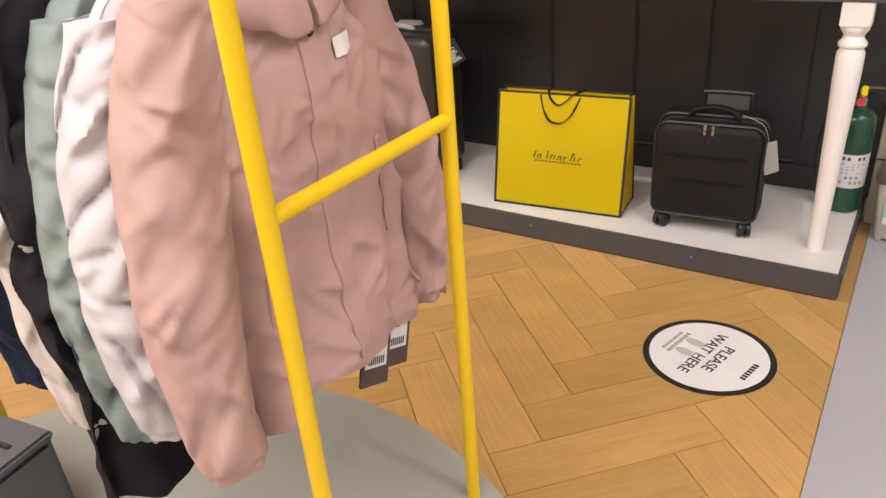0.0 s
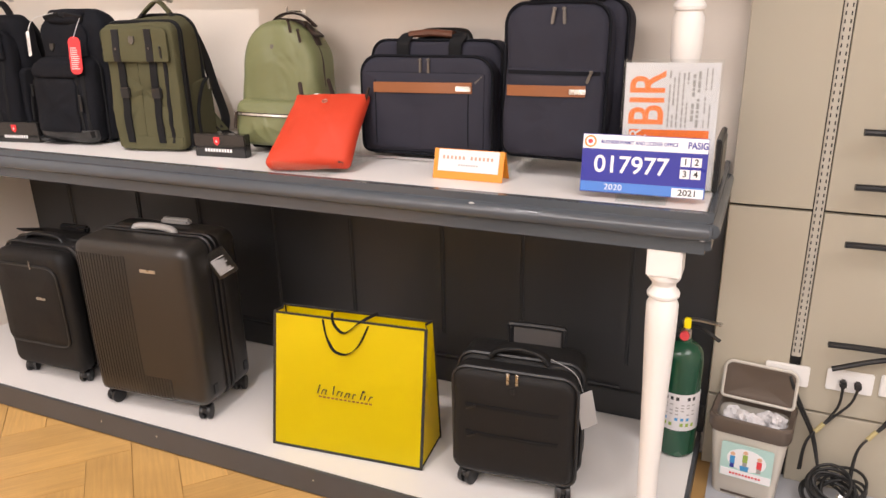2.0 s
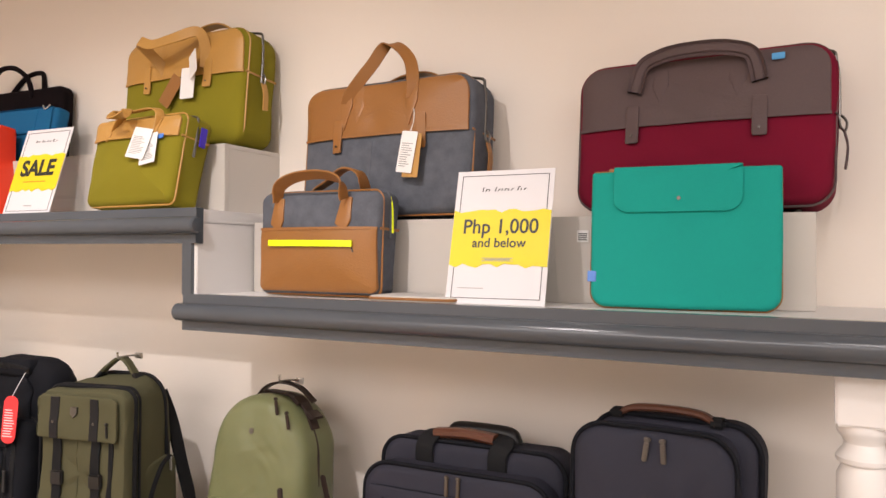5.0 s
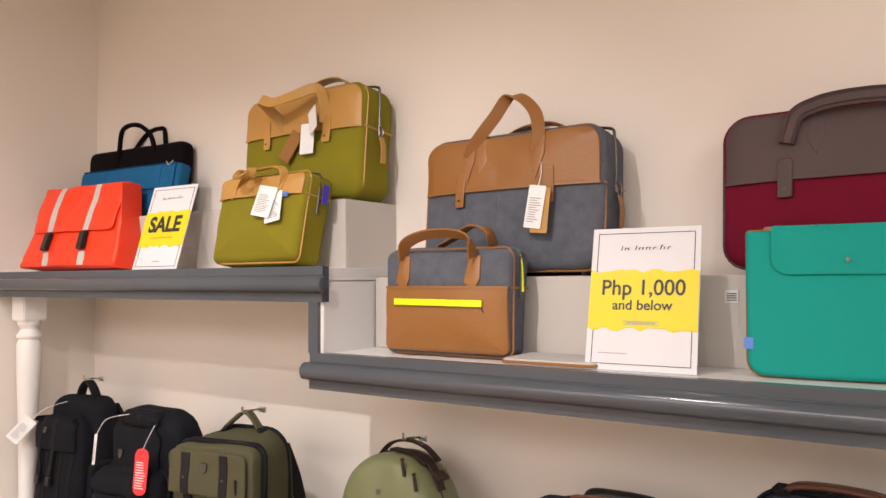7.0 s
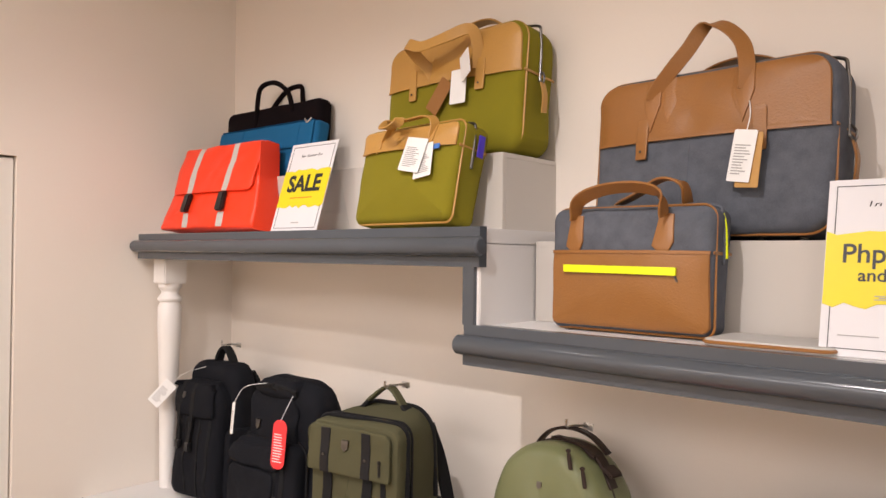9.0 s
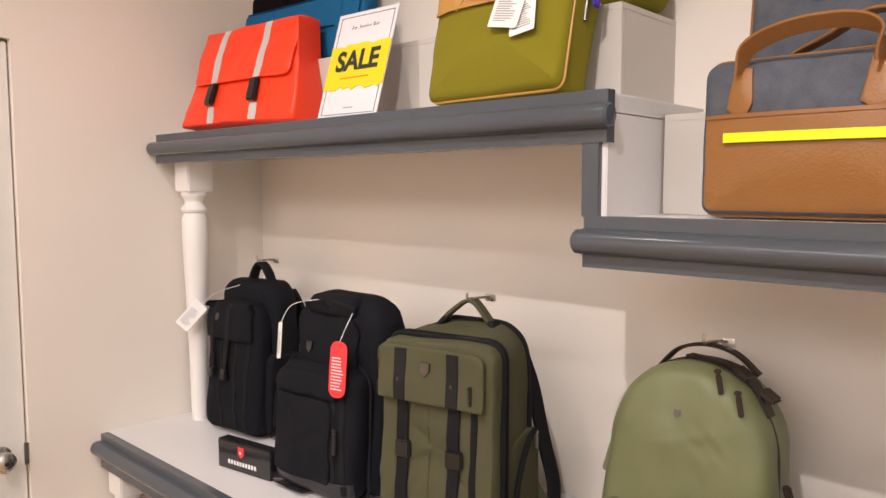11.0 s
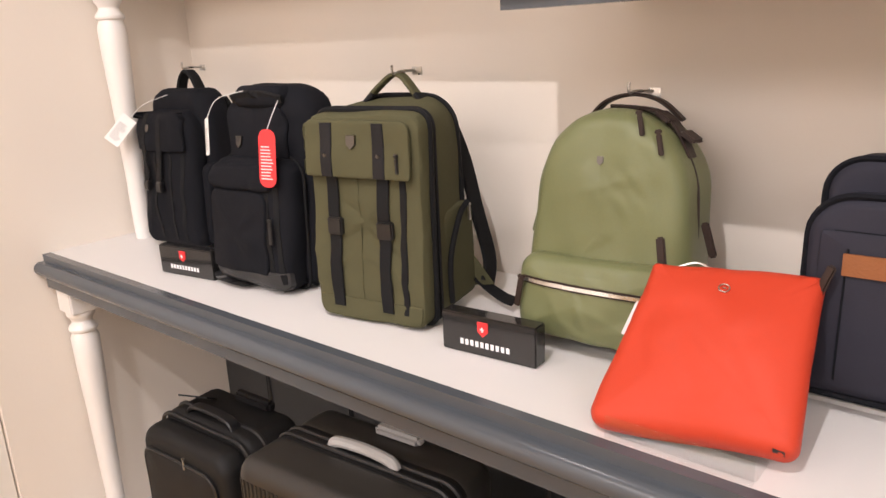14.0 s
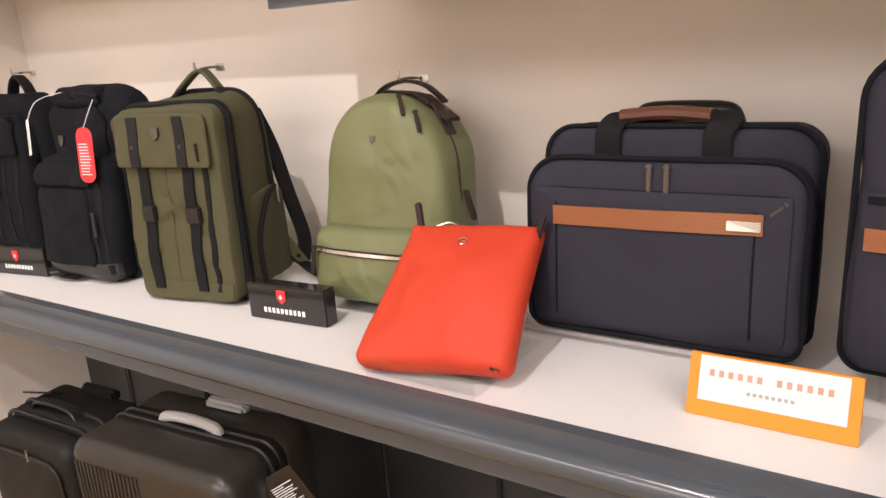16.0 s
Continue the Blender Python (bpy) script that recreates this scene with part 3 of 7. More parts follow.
for x in (-2.2, -1.62, -1.36, -0.72, -0.1):
    part("screw", lathe([(0.0035, 0), (0.003, 0.001)], 8), METAL, plat, m=pose(x, 2.4495, 0.055, 90, 0, 0))

# dark panelling behind the platform
DY = 3.115
back_panel = tagged(new("panelling"), "charcoal painted wainscot panelling with raised mouldings", "wall panel", kind="structure")
part("panel_board", box(RIGHT - 0.004 - LEFT, BACK - DY, 0.84, ((RIGHT - 0.004 + LEFT) / 2, (BACK + DY) / 2, 0.51), 0.001), DARK, back_panel, smooth=False)
for x in (-2.41, -2.0, -1.67, -1.30, -0.95, -0.575, -0.277, 0.09):
    part("batten", box(0.03, 0.008, 0.62, (x, DY - 0.003, 0.60), 0.003), DARK, back_panel)
    part("batten_bead", tube([(x + 0.02, DY - 0.003, 0.29), (x + 0.02, DY - 0.003, 0.60), (x + 0.02, DY - 0.003, 0.91)], 0.004, 6), DARK, back_panel)
part("base_rail", box(RIGHT - 0.01 - LEFT, 0.01, 0.10, ((RIGHT + LEFT) / 2, DY - 0.004, 0.141), 0.003), DARK, back_panel)
part("rail_bead", tube([(LEFT + 0.01, DY - 0.004, 0.20), (-1.1, DY - 0.004, 0.20), (0.09, DY - 0.004, 0.20)], 0.006, 6), DARK, back_panel)

MZ, UZ, HZ = 0.993, 1.656, 1.857           # shelf tops: middle, upper, and upper where it steps up
MY, UY = 2.575, 2.768                      # their fronts
STEP = -1.112
shelf_m = tagged(new("middle_shelf"), "long white display shelf with slate grey bullnose edge", "shelf")
part("shelf_board", box(RIGHT - 0.03 - LEFT, BACK - MY - 0.003, 0.06, ((RIGHT - 0.03 + LEFT) / 2, (BACK + MY + 0.003) / 2, MZ - 0.03), 0.002), SHELFTOP, shelf_m)
moulding("front_moulding", LEFT + 0.016, RIGHT - 0.024, MY, MZ + 0.003, 0.098, shelf_m)
part("side_moulding", box(0.016, BACK - MY - 0.002, 0.095, (RIGHT - 0.019, (BACK + MY) / 2, MZ - 0.041), 0.003), GREY, shelf_m)
part("side_bullnose", tube([(RIGHT - 0.012, MY - 0.01, MZ - 0.036), (RIGHT - 0.012, 2.85, MZ - 0.036), (RIGHT - 0.012, BACK - 0.06, MZ - 0.036)], 0.018, 12), GREY, shelf_m)

for x, z, w_ in ((-0.22, -0.02, 0.012), (0.30, -0.045, 0.006), (-1.02, -0.05, 0.004), (-1.9, -0.03, 0.004), (0.345, -0.055, 0.008)):
    part("paint_chip", lathe([(w_ * 0.5, 0), (w_ * 0.4, 0.0006)], 7), HANDLEGREY, shelf_m, m=pose(x, MY - 0.0315 + 0.0009 * abs(z + 0.038) * 600, MZ + z, 90) @ Matrix.Diagonal((1.4, 0.7, 1, 1)))

shelf_u = tagged(new("upper_shelf"), "white upper shelf stepping up, with slate grey bullnose edge", "shelf")
part("shelf_board", box(RIGHT - 0.036 - STEP, BACK - UY - 0.003, 0.06, ((RIGHT - 0.036 + STEP) / 2, (BACK + UY + 0.003) / 2, UZ - 0.03), 0.002), SHELFTOP, shelf_u)
part("shelf_board", box(STEP - LEFT, BACK - UY - 0.003, 0.06, ((STEP + LEFT) / 2, (BACK + UY + 0.003) / 2, HZ - 0.03), 0.002), SHELFTOP, shelf_u)
part("step_riser", box(0.018, BACK - UY - 0.003, HZ - UZ + 0.0, (STEP - 0.007, (BACK + UY + 0.003) / 2, (HZ + UZ) / 2 - 0.031), 0.002), SHELFTOP, shelf_u)
moulding("lower_moulding", STEP - 0.035, RIGHT - 0.033, UY, UZ + 0.002, 0.084, shelf_u, 0.012)
moulding("upper_moulding", LEFT + 0.018, STEP + 0.006, UY, HZ + 0.003, 0.084, shelf_u, 0.012)
part("step_moulding", box(0.034, 0.022, HZ - UZ - 0.079, (STEP - 0.024, UY + 0.007, (HZ + UZ - 0.079) / 2), 0.002), GREY, shelf_u)


def post(x, y, z0, z1, label):
    """A turned white post: square block on top, ring and cove, then a shaft that tapers down."""
    p = thing("turned_post", label, "post", "turned shelf posts")
    h = z1 - z0
    part("block", box(0.082, 0.082, 0.105, (0, 0, h - 0.0525), 0.004), WHITE, p)
    prof = [(0.025, 0), (0.0255, 0.02), (0.027, h * 0.2), (0.033, h * 0.5), (0.0385, h - 0.26), (0.039, h - 0.185), (0.033, h - 0.172), (0.032, h - 0.168),
            (0.039, h - 0.163), (0.040, h - 0.156), (0.037, h - 0.150), (0.030, h - 0.142), (0.028, h - 0.134), (0.031, h - 0.126), (0.037, h - 0.119),
            (0.039, h - 0.112), (0.038, h - 0.105)]
    part("shaft", lathe(prof, 28), WHITE, p)
    p.matrix_basis = pose(x, y, z0)
    return p


post(0.263, 2.612, 0.09, MZ - 0.061, "white turned wooden post under the middle shelf")
post(-2.56, 2.617, 0.09, MZ - 0.061, "white turned wooden post beside the side wall")
post(0.243, 2.846, MZ, UZ - 0.061, "white turned wooden post carrying the upper shelf")
post(-2.56, 2.846, MZ, HZ - 0.061, "white turned wooden post carrying the raised shelf")


def riser(x0, x1, y0, z0, z1, label):
    r = thing("display_riser", label, "display riser", "white display risers")
    part("front_board", box(x1 - x0, 0.012, z1 - z0 - 0.012, (0, 0, (z1 - z0 - 0.012) / 2), 0.001), RISER_DIMMED, r)
    part("top_board", box(x1 - x0, BACK - y0 + 0.004, 0.012, (0, (BACK - y0 - 0.008) / 2, z1 - z0 - 0.006), 0.001), RISER_DIMMED, r)
    part("end_board", box(0.012, BACK - y0 - 0.008, z1 - z0 - 0.012, ((x1 - x0) / 2 - 0.006, (BACK - y0) / 2 + 0.002, (z1 - z0 - 0.012) / 2), 0.001), RISER_DIMMED, r)
    r.matrix_basis = pose((x0 + x1) / 2, y0 + 0.006, z0 + 0.0005)
    return r


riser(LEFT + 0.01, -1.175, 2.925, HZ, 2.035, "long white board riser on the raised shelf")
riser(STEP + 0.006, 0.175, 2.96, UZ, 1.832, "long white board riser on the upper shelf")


# ---- bags on the middle shelf ----
def hang_clip(parent, x, y, z):
    """The chrome pin and plate by which a bag's handle hangs."""
    b = box(0.024, 0.003, 0.016, (x + 0.028, y + 0.03, z - 0.002), 0.001)
    tube([(x + 0.025, y + 0.03, z), (x + 0.008, y, z), (x, y - 0.016, z - 0.002), (x, y - 0.018, z + 0.014)], 0.0028, 8, bm=b)
    return part("hang_clip", b, METAL, parent, "small chrome hanging clip")


def strap_loop(parent, x, w, zt, zb, mat_, d, out=0.05, width=0.05):
    """A padded shoulder strap behind a backpack."""
    b = ribbon([(x, d / 2 - 0.005, zt), (x * 1.1, d / 2 + out * 0.5, zt - 0.05), (x * 1.25, d / 2 + out, (zt + zb) / 2 + 0.03), (x * 1.3, d / 2 + out * 0.7, zb + 0.08), (x * 1.2, d / 2, zb)],
               width, 0.014)
    return part("shoulder_strap", b, mat_, parent)


def crease_field(seed, count, x0, x1, z0, z1, amp):
    """Sharp folds as random short ridges in a plane."""
    rnd = random.Random(seed)
    segs = []
    for _ in range(count):
        a = rnd.choice((-1, 1)) * radians(rnd.uniform(15, 75))
        segs.append((rnd.uniform(x0, x1), rnd.uniform(z0, z1), math.cos(a), math.sin(a), rnd.uniform(0.03, 0.10), rnd.uniform(0.010, 0.022), rnd.uniform(0.4, 1.0) * amp * rnd.choice((-1, 1, 1))))

    def height(x, z):
        t = 0.0
        for cx, cz, c, s, half, wide, a in segs:
            dx, dz = x - cx, z - cz
            u = dx * c + dz * s
            if abs(u) > half:
                continue
            v = abs(dz * c - dx * s)
            if v < wide:
                t += a * (1 - v / wide) ** 1.3 * (1 - (u / half) ** 2)
        return t
    return height


def crush(ob, seed, count, amp, x0, x1, z0, z1):
    """Presses sharp folds into the front and back of a soft body."""
    f = crease_field(seed, count, x0, x1, z0, z1, amp)
    for v in ob.data.vertices:
        v.co.y -= f(v.co.x, v.co.z)
    return ob


def evened(outline, n):
    """The same outline in n even steps."""
    loop = list(outline) + [outline[0]]
    run = [0.0]
    for a, b in zip(loop, loop[1:]):
        run.append(run[-1] + math.dist(a, b))
    out, k = [], 0
    for i in range(n):
        want = run[-1] * i / n
        while run[k + 1] < want:
            k += 1
        f = (want - run[k]) / max(run[k + 1] - run[k], 1e-9)
        out.append((loop[k][0] + (loop[k + 1][0] - loop[k][0]) * f, loop[k][1] + (loop[k + 1][1] - loop[k][1]) * f))
    return out


def loft(rings, cap=7, wr=0.0, freq=9.0, seed=0):
    """Joins rings of points into a body, closed by puffed caps; soft unevenness wr."""
    def centre(r):
        return sum(r, Vector()) / len(r)
    c0, c1 = centre(rings[0]), centre(rings[-1])
    full = [[c0.lerp(q, k / cap) for q in rings[0]] for k in range(1, cap)] + list(rings) + [[c1.lerp(q, k / cap) for q in rings[-1]] for k in range(cap - 1, 0, -1)]
    bm = bmesh.new()

    def put(q):
        v = noise.noise_vector(q * freq + Vector((0, 0, seed * 7.3)))
        k = 1 - abs(noise.noise(Vector((q.x * freq * 1.6, q.y * freq + seed, q.z * freq * 1.6)))) * 2.4
        return bm.verts.new(q + v * wr + Vector((0.3, -1, 0)) * (k * wr * 0.4))
    rows = [[put(q) for q in r] for r in full]
    n = len(rows[0])
    for a, b in zip(rows, rows[1:]):
        for i in range(n):
            bm.faces.new((a[i], a[(i + 1) % n], b[(i + 1) % n], b[i]))
    for row, c in ((rows[0], c0), (rows[-1], c1)):
        v = put(c)
        for i in range(n):
            bm.faces.new((row[i], row[(i + 1) % n], v))
    return bm


def pack_flap(fabric, strap, label, w, h, d, tag=False):
    """A backpack with a short front flap held by two straps."""
    p = thing("backpack", label, "backpack", "backpacks on the middle shelf")
    hf, wx = h * 0.955, w * 0.97

    def ring(t, grow=0.0):
        """The bag's outline at a share t of its depth: upright front, narrower and higher back."""
        ww, hh = w * (0.97 + 0.05 * math.sin(t * 3.14) - 0.10 * t * t) + grow, hf + (h - hf) * min(1, t * 1.5) + grow
        o = evened(rrect(ww, hh, 0.022 + 0.06 * t, 0.02 + 0.02 * t, z0=0.004 - grow / 2), 110)
        return [Vector((x * (1 - 0.10 * t * z / h), -d / 2 + d * t + 0.035 * (z / h) * (1 - t), z - 0.05 * t * max(0, z / h - 0.9))) for x, z in o]

    edge = [ring(0.0, -0.016)] + [ring(0.006, -0.006)] + [ring(t) for t in (0.03, 0.12, 0.25, 0.4, 0.55, 0.7, 0.84, 0.95)] + [ring(0.99, -0.014), ring(1.0, -0.03)]
    frontb = crush(part("body", loft(edge, 12, 0.006, 8, 2), fabric, p), 77, 26, 0.004, -w / 2, w / 2, 0.05, h * 0.65)
    s = Skin(frontb)
    for t, r in ((0.16, 0.006), (0.24, 0.004), (0.82, 0.006)):
        q = ring(t, 0.003)
        part("zip_track", sweep(q, circle(r, 7), True, Vector((0, 1, 0))), strap, p)
    part("base_band", s.lay(patch(rrect(wx * 0.96, h * 0.10, 0.004, 0.02, z0=0.007), 0.004, 0.0)), fabric, p)
    flap = part("flap", s.lay(patch(rrect(wx * 0.96, h * 0.255, 0.02, 0.006, x0=-w * 0.035, z0=hf - h * 0.262), 0.009, 0.004, 0.004, rings=9)), fabric, p)
    for v in flap.data.vertices:
        v.co.y -= 0.006 * max(0, (hf - h * 0.1 - v.co.z) / (h * 0.2))
    sf = Skin(flap)
    for k in (-0.25, 0.2):
        x = k * w - w * 0.03
        part("front_strap", sf.lay(flat_strap(x, hf - h * 0.258, hf - 0.008, w * 0.10, 0.004, 8)), FLAPSTRAP, p)
        part("lower_strap", s.lay(flat_strap(x, h * 0.07, hf - h * 0.25, w * 0.10, 0.005, 12, 0.003)), strap, p)
        part("buckle", s.lay(box(w * 0.13, 0.012, 0.035, (x + 0.003, -0.006, h * 0.46), 0.003)), BLACKGLOSS, p)
        part("rivet", lathe([(0.004, 0), (0.003, 0.002)], 10), DARKMETAL, p, m=pose(x, s.y(x, hf - h * 0.16) - 0.018, hf - h * 0.16, 90))
    part("centre_seam", s.lay(flat_strap(-w * 0.055, h * 0.11, hf - h * 0.26, 0.004, 0.003)), fabric, p)
    part("side_zip", s.lay(flat_strap(w * 0.33, h * 0.07, hf - 0.04, 0.014, 0.004)), strap, p)
    shield(-w * 0.055, hf - h * 0.10, 0.024, DARKMETAL, p, sf, t=0.005)
    zip_pull(w * 0.37, -d * 0.36, h * 0.15, BLACKGLOSS, p, 0.045, 0.01)
    zip_pull(w * 0.33, -d * 0.46, hf * 0.84, BLACKGLOSS, p, 0.03)
    # side pocket with a curved zip
    side = part("side_pocket", pillow(rrect(d * 0.58, h * 0.48, 0.03, 0.02, z0=0.012), 0.016, 0.008, 0.003), fabric, p, m=pose(w / 2 - 0.012, d * 0.17, 0, 0, 0, 90))
    part("side_pocket_zip", tube([(w / 2 + 0.006, -d * 0.10, 0.03), (w / 2 + 0.006, -d * 0.08, h * 0.28), (w / 2 + 0.006, d * 0.12, h * 0.46), (w / 2 + 0.006, d * 0.28, h * 0.51)], 0.006, 8), strap, p)
    zip_pull(w / 2 + 0.01, d * 0.27, h * 0.50, METAL, p, 0.03)
    part("top_handle", ribbon([(-w * 0.30, d * 0.18, h - 0.018), (-w * 0.16, d * 0.24, h + 0.022), (0, d * 0.26, h + 0.046), (w * 0.14, d * 0.24, h + 0.016), (w * 0.27, d * 0.18, h - 0.022)], 0.026, 0.008, Vector((0, 1, 0))), fabric, p)
    hang_clip(p, 0, d * 0.26, h + 0.05)
    for k in (-1, 1):
        part("handle_anchor", ribbon([(k * w * 0.33, d * 0.10, h - 0.030), (k * w * 0.27, d * 0.18, h - 0.012), (k * w * 0.20, d * 0.22, h + 0.006)], 0.032, 0.010, Vector((0, 1, 0))), strap, p)
    strap_loop(p, -w * 0.3, w, h * 0.92, 0.06, strap, d)
    part("shoulder_strap", ribbon([(w * 0.30, d * 0.49, h * 0.88), (w * 0.40, d * 0.53, h * 0.68), (w * 0.47, d * 0.57, h * 0.42), (w * 0.56, d * 0.57, h * 0.18), (w * 0.58, d * 0.46, 0.03)], 0.036, 0.010, Vector((0.35, 1, 0))), strap, p)
    part("strap_anchor", prism([(w * 0.44, 0.02), (w * 0.66, 0.03), (w * 0.45, h * 0.24)], d * 0.42, d * 0.425), fabric, p, smooth=False)
    part("loose_strap", ribbon([(w * 0.42, d * 0.42, 0.06), (w * 0.56, d * 0.45, 0.025), (w * 0.75, d * 0.35, 0.012), (w * 0.9, d * 0.25, 0.014)], 0.025, 0.003, Vector((0, 1, 0.4))), strap, p)
    return p


def pack_black_slim():
    """A slim black backpack with vertical zips and hanging straps."""
    w, h, d = 0.27, 0.44, 0.17
    p = thing("backpack", "slim black nylon backpack with vertical zips, hung from a hook", "backpack", "backpacks on the middle shelf")
    part("body", pillow(rrect(w, h, 0.07, 0.04), d * 0.6, 0.035, 0, 0.01, wr=0.010, seed=11), BLACKFAB, p, m=Matrix.Translation((0, d * 0.2, 0)))
    f = part("front_pocket", pillow(rrect(w * 0.86, h * 0.86, 0.06, 0.03), d * 0.5, 0.03, 0.01, 0, rings=8, wr=0.011, freq=12, seed=12, lean=0.2), BLACKFAB, p, m=Matrix.Translation((0, -d * 0.24, 0.005)))
    s = Skin(f)
    part("flap", s.lay(patch(rrect(w * 0.74, h * 0.24, 0.02, 0.008, z0=h * 0.62), 0.012, 0.003, 0.005)), BLACKFAB, p)
    for k in (-0.22, 0.02):
        part("front_strap", s.lay(flat_strap(k * w, h * 0.4, h * 0.85, 0.02, 0.005, 12, 0.012)), STRAP, p)
        part("buckle", s.lay(box(0.026, 0.014, 0.03, (k * w, -0.012, h * 0.4), 0.003)), BLACKGLOSS, p)
    for k in (-0.1, 0.15, 0.3):
        part("zip_track", s.lay(flat_strap(k * w, h * 0.06, h * 0.6, 0.010, 0.004, 12)), STRAP, p)
    shield(-w * 0.16, h * 0.76, 0.02, DARKMETAL, p, s, t=0.016)
    part("side_pocket", pillow(rrect(d * 0.7, h * 0.52, 0.03, 0.02, z0=0.01), 0.03, 0.012, 0.004, wr=0.004), BLACKFAB, p, m=pose(w / 2 - 0.008, d * 0.12, 0, 0, 0, 90))
    part("side_zip", tube([(w / 2 + 0.012, -d * 0.16, 0.04), (w / 2 + 0.012, -d * 0.1, h * 0.33), (w / 2 + 0.012, d * 0.16, h * 0.5), (w / 2 + 0.012, d * 0.36, h * 0.53)], 0.005, 8), STRAP, p)
    zip_pull(w / 2 + 0.018, -d * 0.12, h * 0.40, BLACKGLOSS, p, 0.04, 0.01)
    part("top_handle", ribbon([(-0.05, d * 0.26, h - 0.03), (-0.03, d * 0.24, h + 0.02), (0.0, d * 0.23, h + 0.045), (0.03, d * 0.24, h + 0.02), (0.05, d * 0.26, h - 0.03)], 0.034, 0.010, Vector((0, 1, 0))), STRAP, p)
    hang_clip(p, 0, d * 0.23, h + 0.056)
    for x in (-0.08, 0.08):
        strap_loop(p, x, w, h * 0.93, 0.05, STRAP, d, 0.04)
    part("loose_strap", ribbon([(w * 0.46, d * 0.1, 0.07), (w * 0.54, d * 0.0, 0.03), (w * 0.5, -d * 0.2, 0.01)], 0.02, 0.003, Vector((0, 1, 0))), STRAP, p)
    swing_tag(p, -w * 0.5, -d * 0.42, h * 0.82, 0.045, 0.09, rx=-10, ry=40, rz=35, cord=[(-w * 0.35, -d * 0.3, h * 0.9), (-w * 0.1, -d * 0.1, h * 0.96)], label="white price tag on a cord")
    return p


def pack_black_tall():
    """A tall black backpack with a rounded top, stepped front pockets and tags."""
    w, h, d = 0.30, 0.46, 0.19
    p = thing("backpack", "tall black nylon backpack with a red swing tag", "backpack", "backpacks on the middle shelf")
    b = part("body", pillow(rrect(w, h, 0.09, 0.04), d * 0.62, 0.045, 0.012, 0.01, rings=8, wr=0.010, seed=21, lean=0.1), BLACKFAB, p, m=Matrix.Translation((0, d * 0.18, 0)))
    f = part("front_pocket", pillow(rrect(w * 0.88, h * 0.64, 0.045, 0.03), d * 0.5, 0.035, 0.012, 0, rings=8, wr=0.011, seed=22, lean=0.2), BLACKFAB, p, m=Matrix.Translation((-0.008, -d * 0.22, 0.003)))
    crush(b, 51, 18, 0.006, -w / 2, w / 2, h * 0.5, h * 0.9)
    crush(f, 52, 22, 0.006, -w / 2, w / 2, 0.05, h * 0.6)
    s, sb = Skin(f), Skin(b)
    part("upper_panel", sb.lay(patch(rrect(w * 0.66, h * 0.28, 0.05, 0.01, x0=-0.01, z0=h * 0.63), 0.012, 0.0, 0.006)), BLACKFAB, p)
    part("pocket_fold", s.lay(patch(rrect(w * 0.72, h * 0.12, 0.03, 0.02, x0=-0.02, z0=h * 0.5), 0.014, 0.0, 0.007)), BLACKFAB, p)
    part("lower_panel", s.lay(patch(rrect(w * 0.68, h * 0.40, 0.03, 0.01, x0=-0.03, z0=h * 0.09), 0.012, 0.0, 0.006)), BLACKFAB, p)
    part("base_band", s.lay(patch(rrect(w * 0.85, h * 0.1, 0.004, 0.025, x0=-0.008, z0=0.004), 0.006, 0.0)), leather("black_base_leather", (0.02, 0.02, 0.021), 0.45), p)
    for k in (0.28, 0.36):
        part("zip_track", s.lay(flat_strap(k * w, h * 0.05, h * 0.52, 0.012, 0.004, 12, dx=-0.02)), STRAP, p)
    zip_pull(w * 0.30, -d * 0.5, h * 0.37, BLACKGLOSS, p, 0.05, 0.012)
    part("zip_piping", piping(rrect(w * 0.90, h * 0.655, 0.05, 0.03, x0=-0.008), 0.004, -d * 0.1), STRAP, p)
    shield(-w * 0.2, h * 0.72, 0.026, DARKMETAL, p, sb, t=0.016)
    part("top_pad", pillow(rrect(w * 0.52, 0.05, 0.024, 0.012, z0=h - 0.045), d * 0.6, 0.02, wr=0.003), BLACKFAB, p, m=Matrix.Translation((0, d * 0.12, -0.008)))
    part("top_seam", ribbon([(-w * 0.28, -d * 0.14, h * 0.93), (0, -d * 0.17, h * 0.955), (w * 0.28, -d * 0.14, h * 0.93)], 0.02, 0.008), STRAP, p)
    swing_tag(p, w * 0.29, -d * 0.42, h * 0.80, 0.047, 0.125, REDTAG, 0.02, rx=-4, rz=8, ink=PAPER, name="red_swing_tag", label="red rounded swing tag with white print",
              cord=[(w * 0.3, -d * 0.34, h * 0.86), (w * 0.32, -d * 0.26, h * 0.93)])
    swing_tag(p, -w * 0.40, -d * 0.40, h * 0.84, 0.026, 0.085, rx=-6, ry=-10, rz=-20, label="clear plastic tag with white print", cord=[(-w * 0.34, -d * 0.3, h * 0.93), (-w * 0.1, -d * 0.2, h * 0.97)])
    for x in (-0.08, 0.08):
        strap_loop(p, x, w, h * 0.9, 0.05, STRAP, d, 0.03)
    return p


def egg(outline, h):
    """Narrows an outline towards its top."""
    return [(x * (1.0 - 0.13 * (z / h) ** 2), z) for x, z in outline]


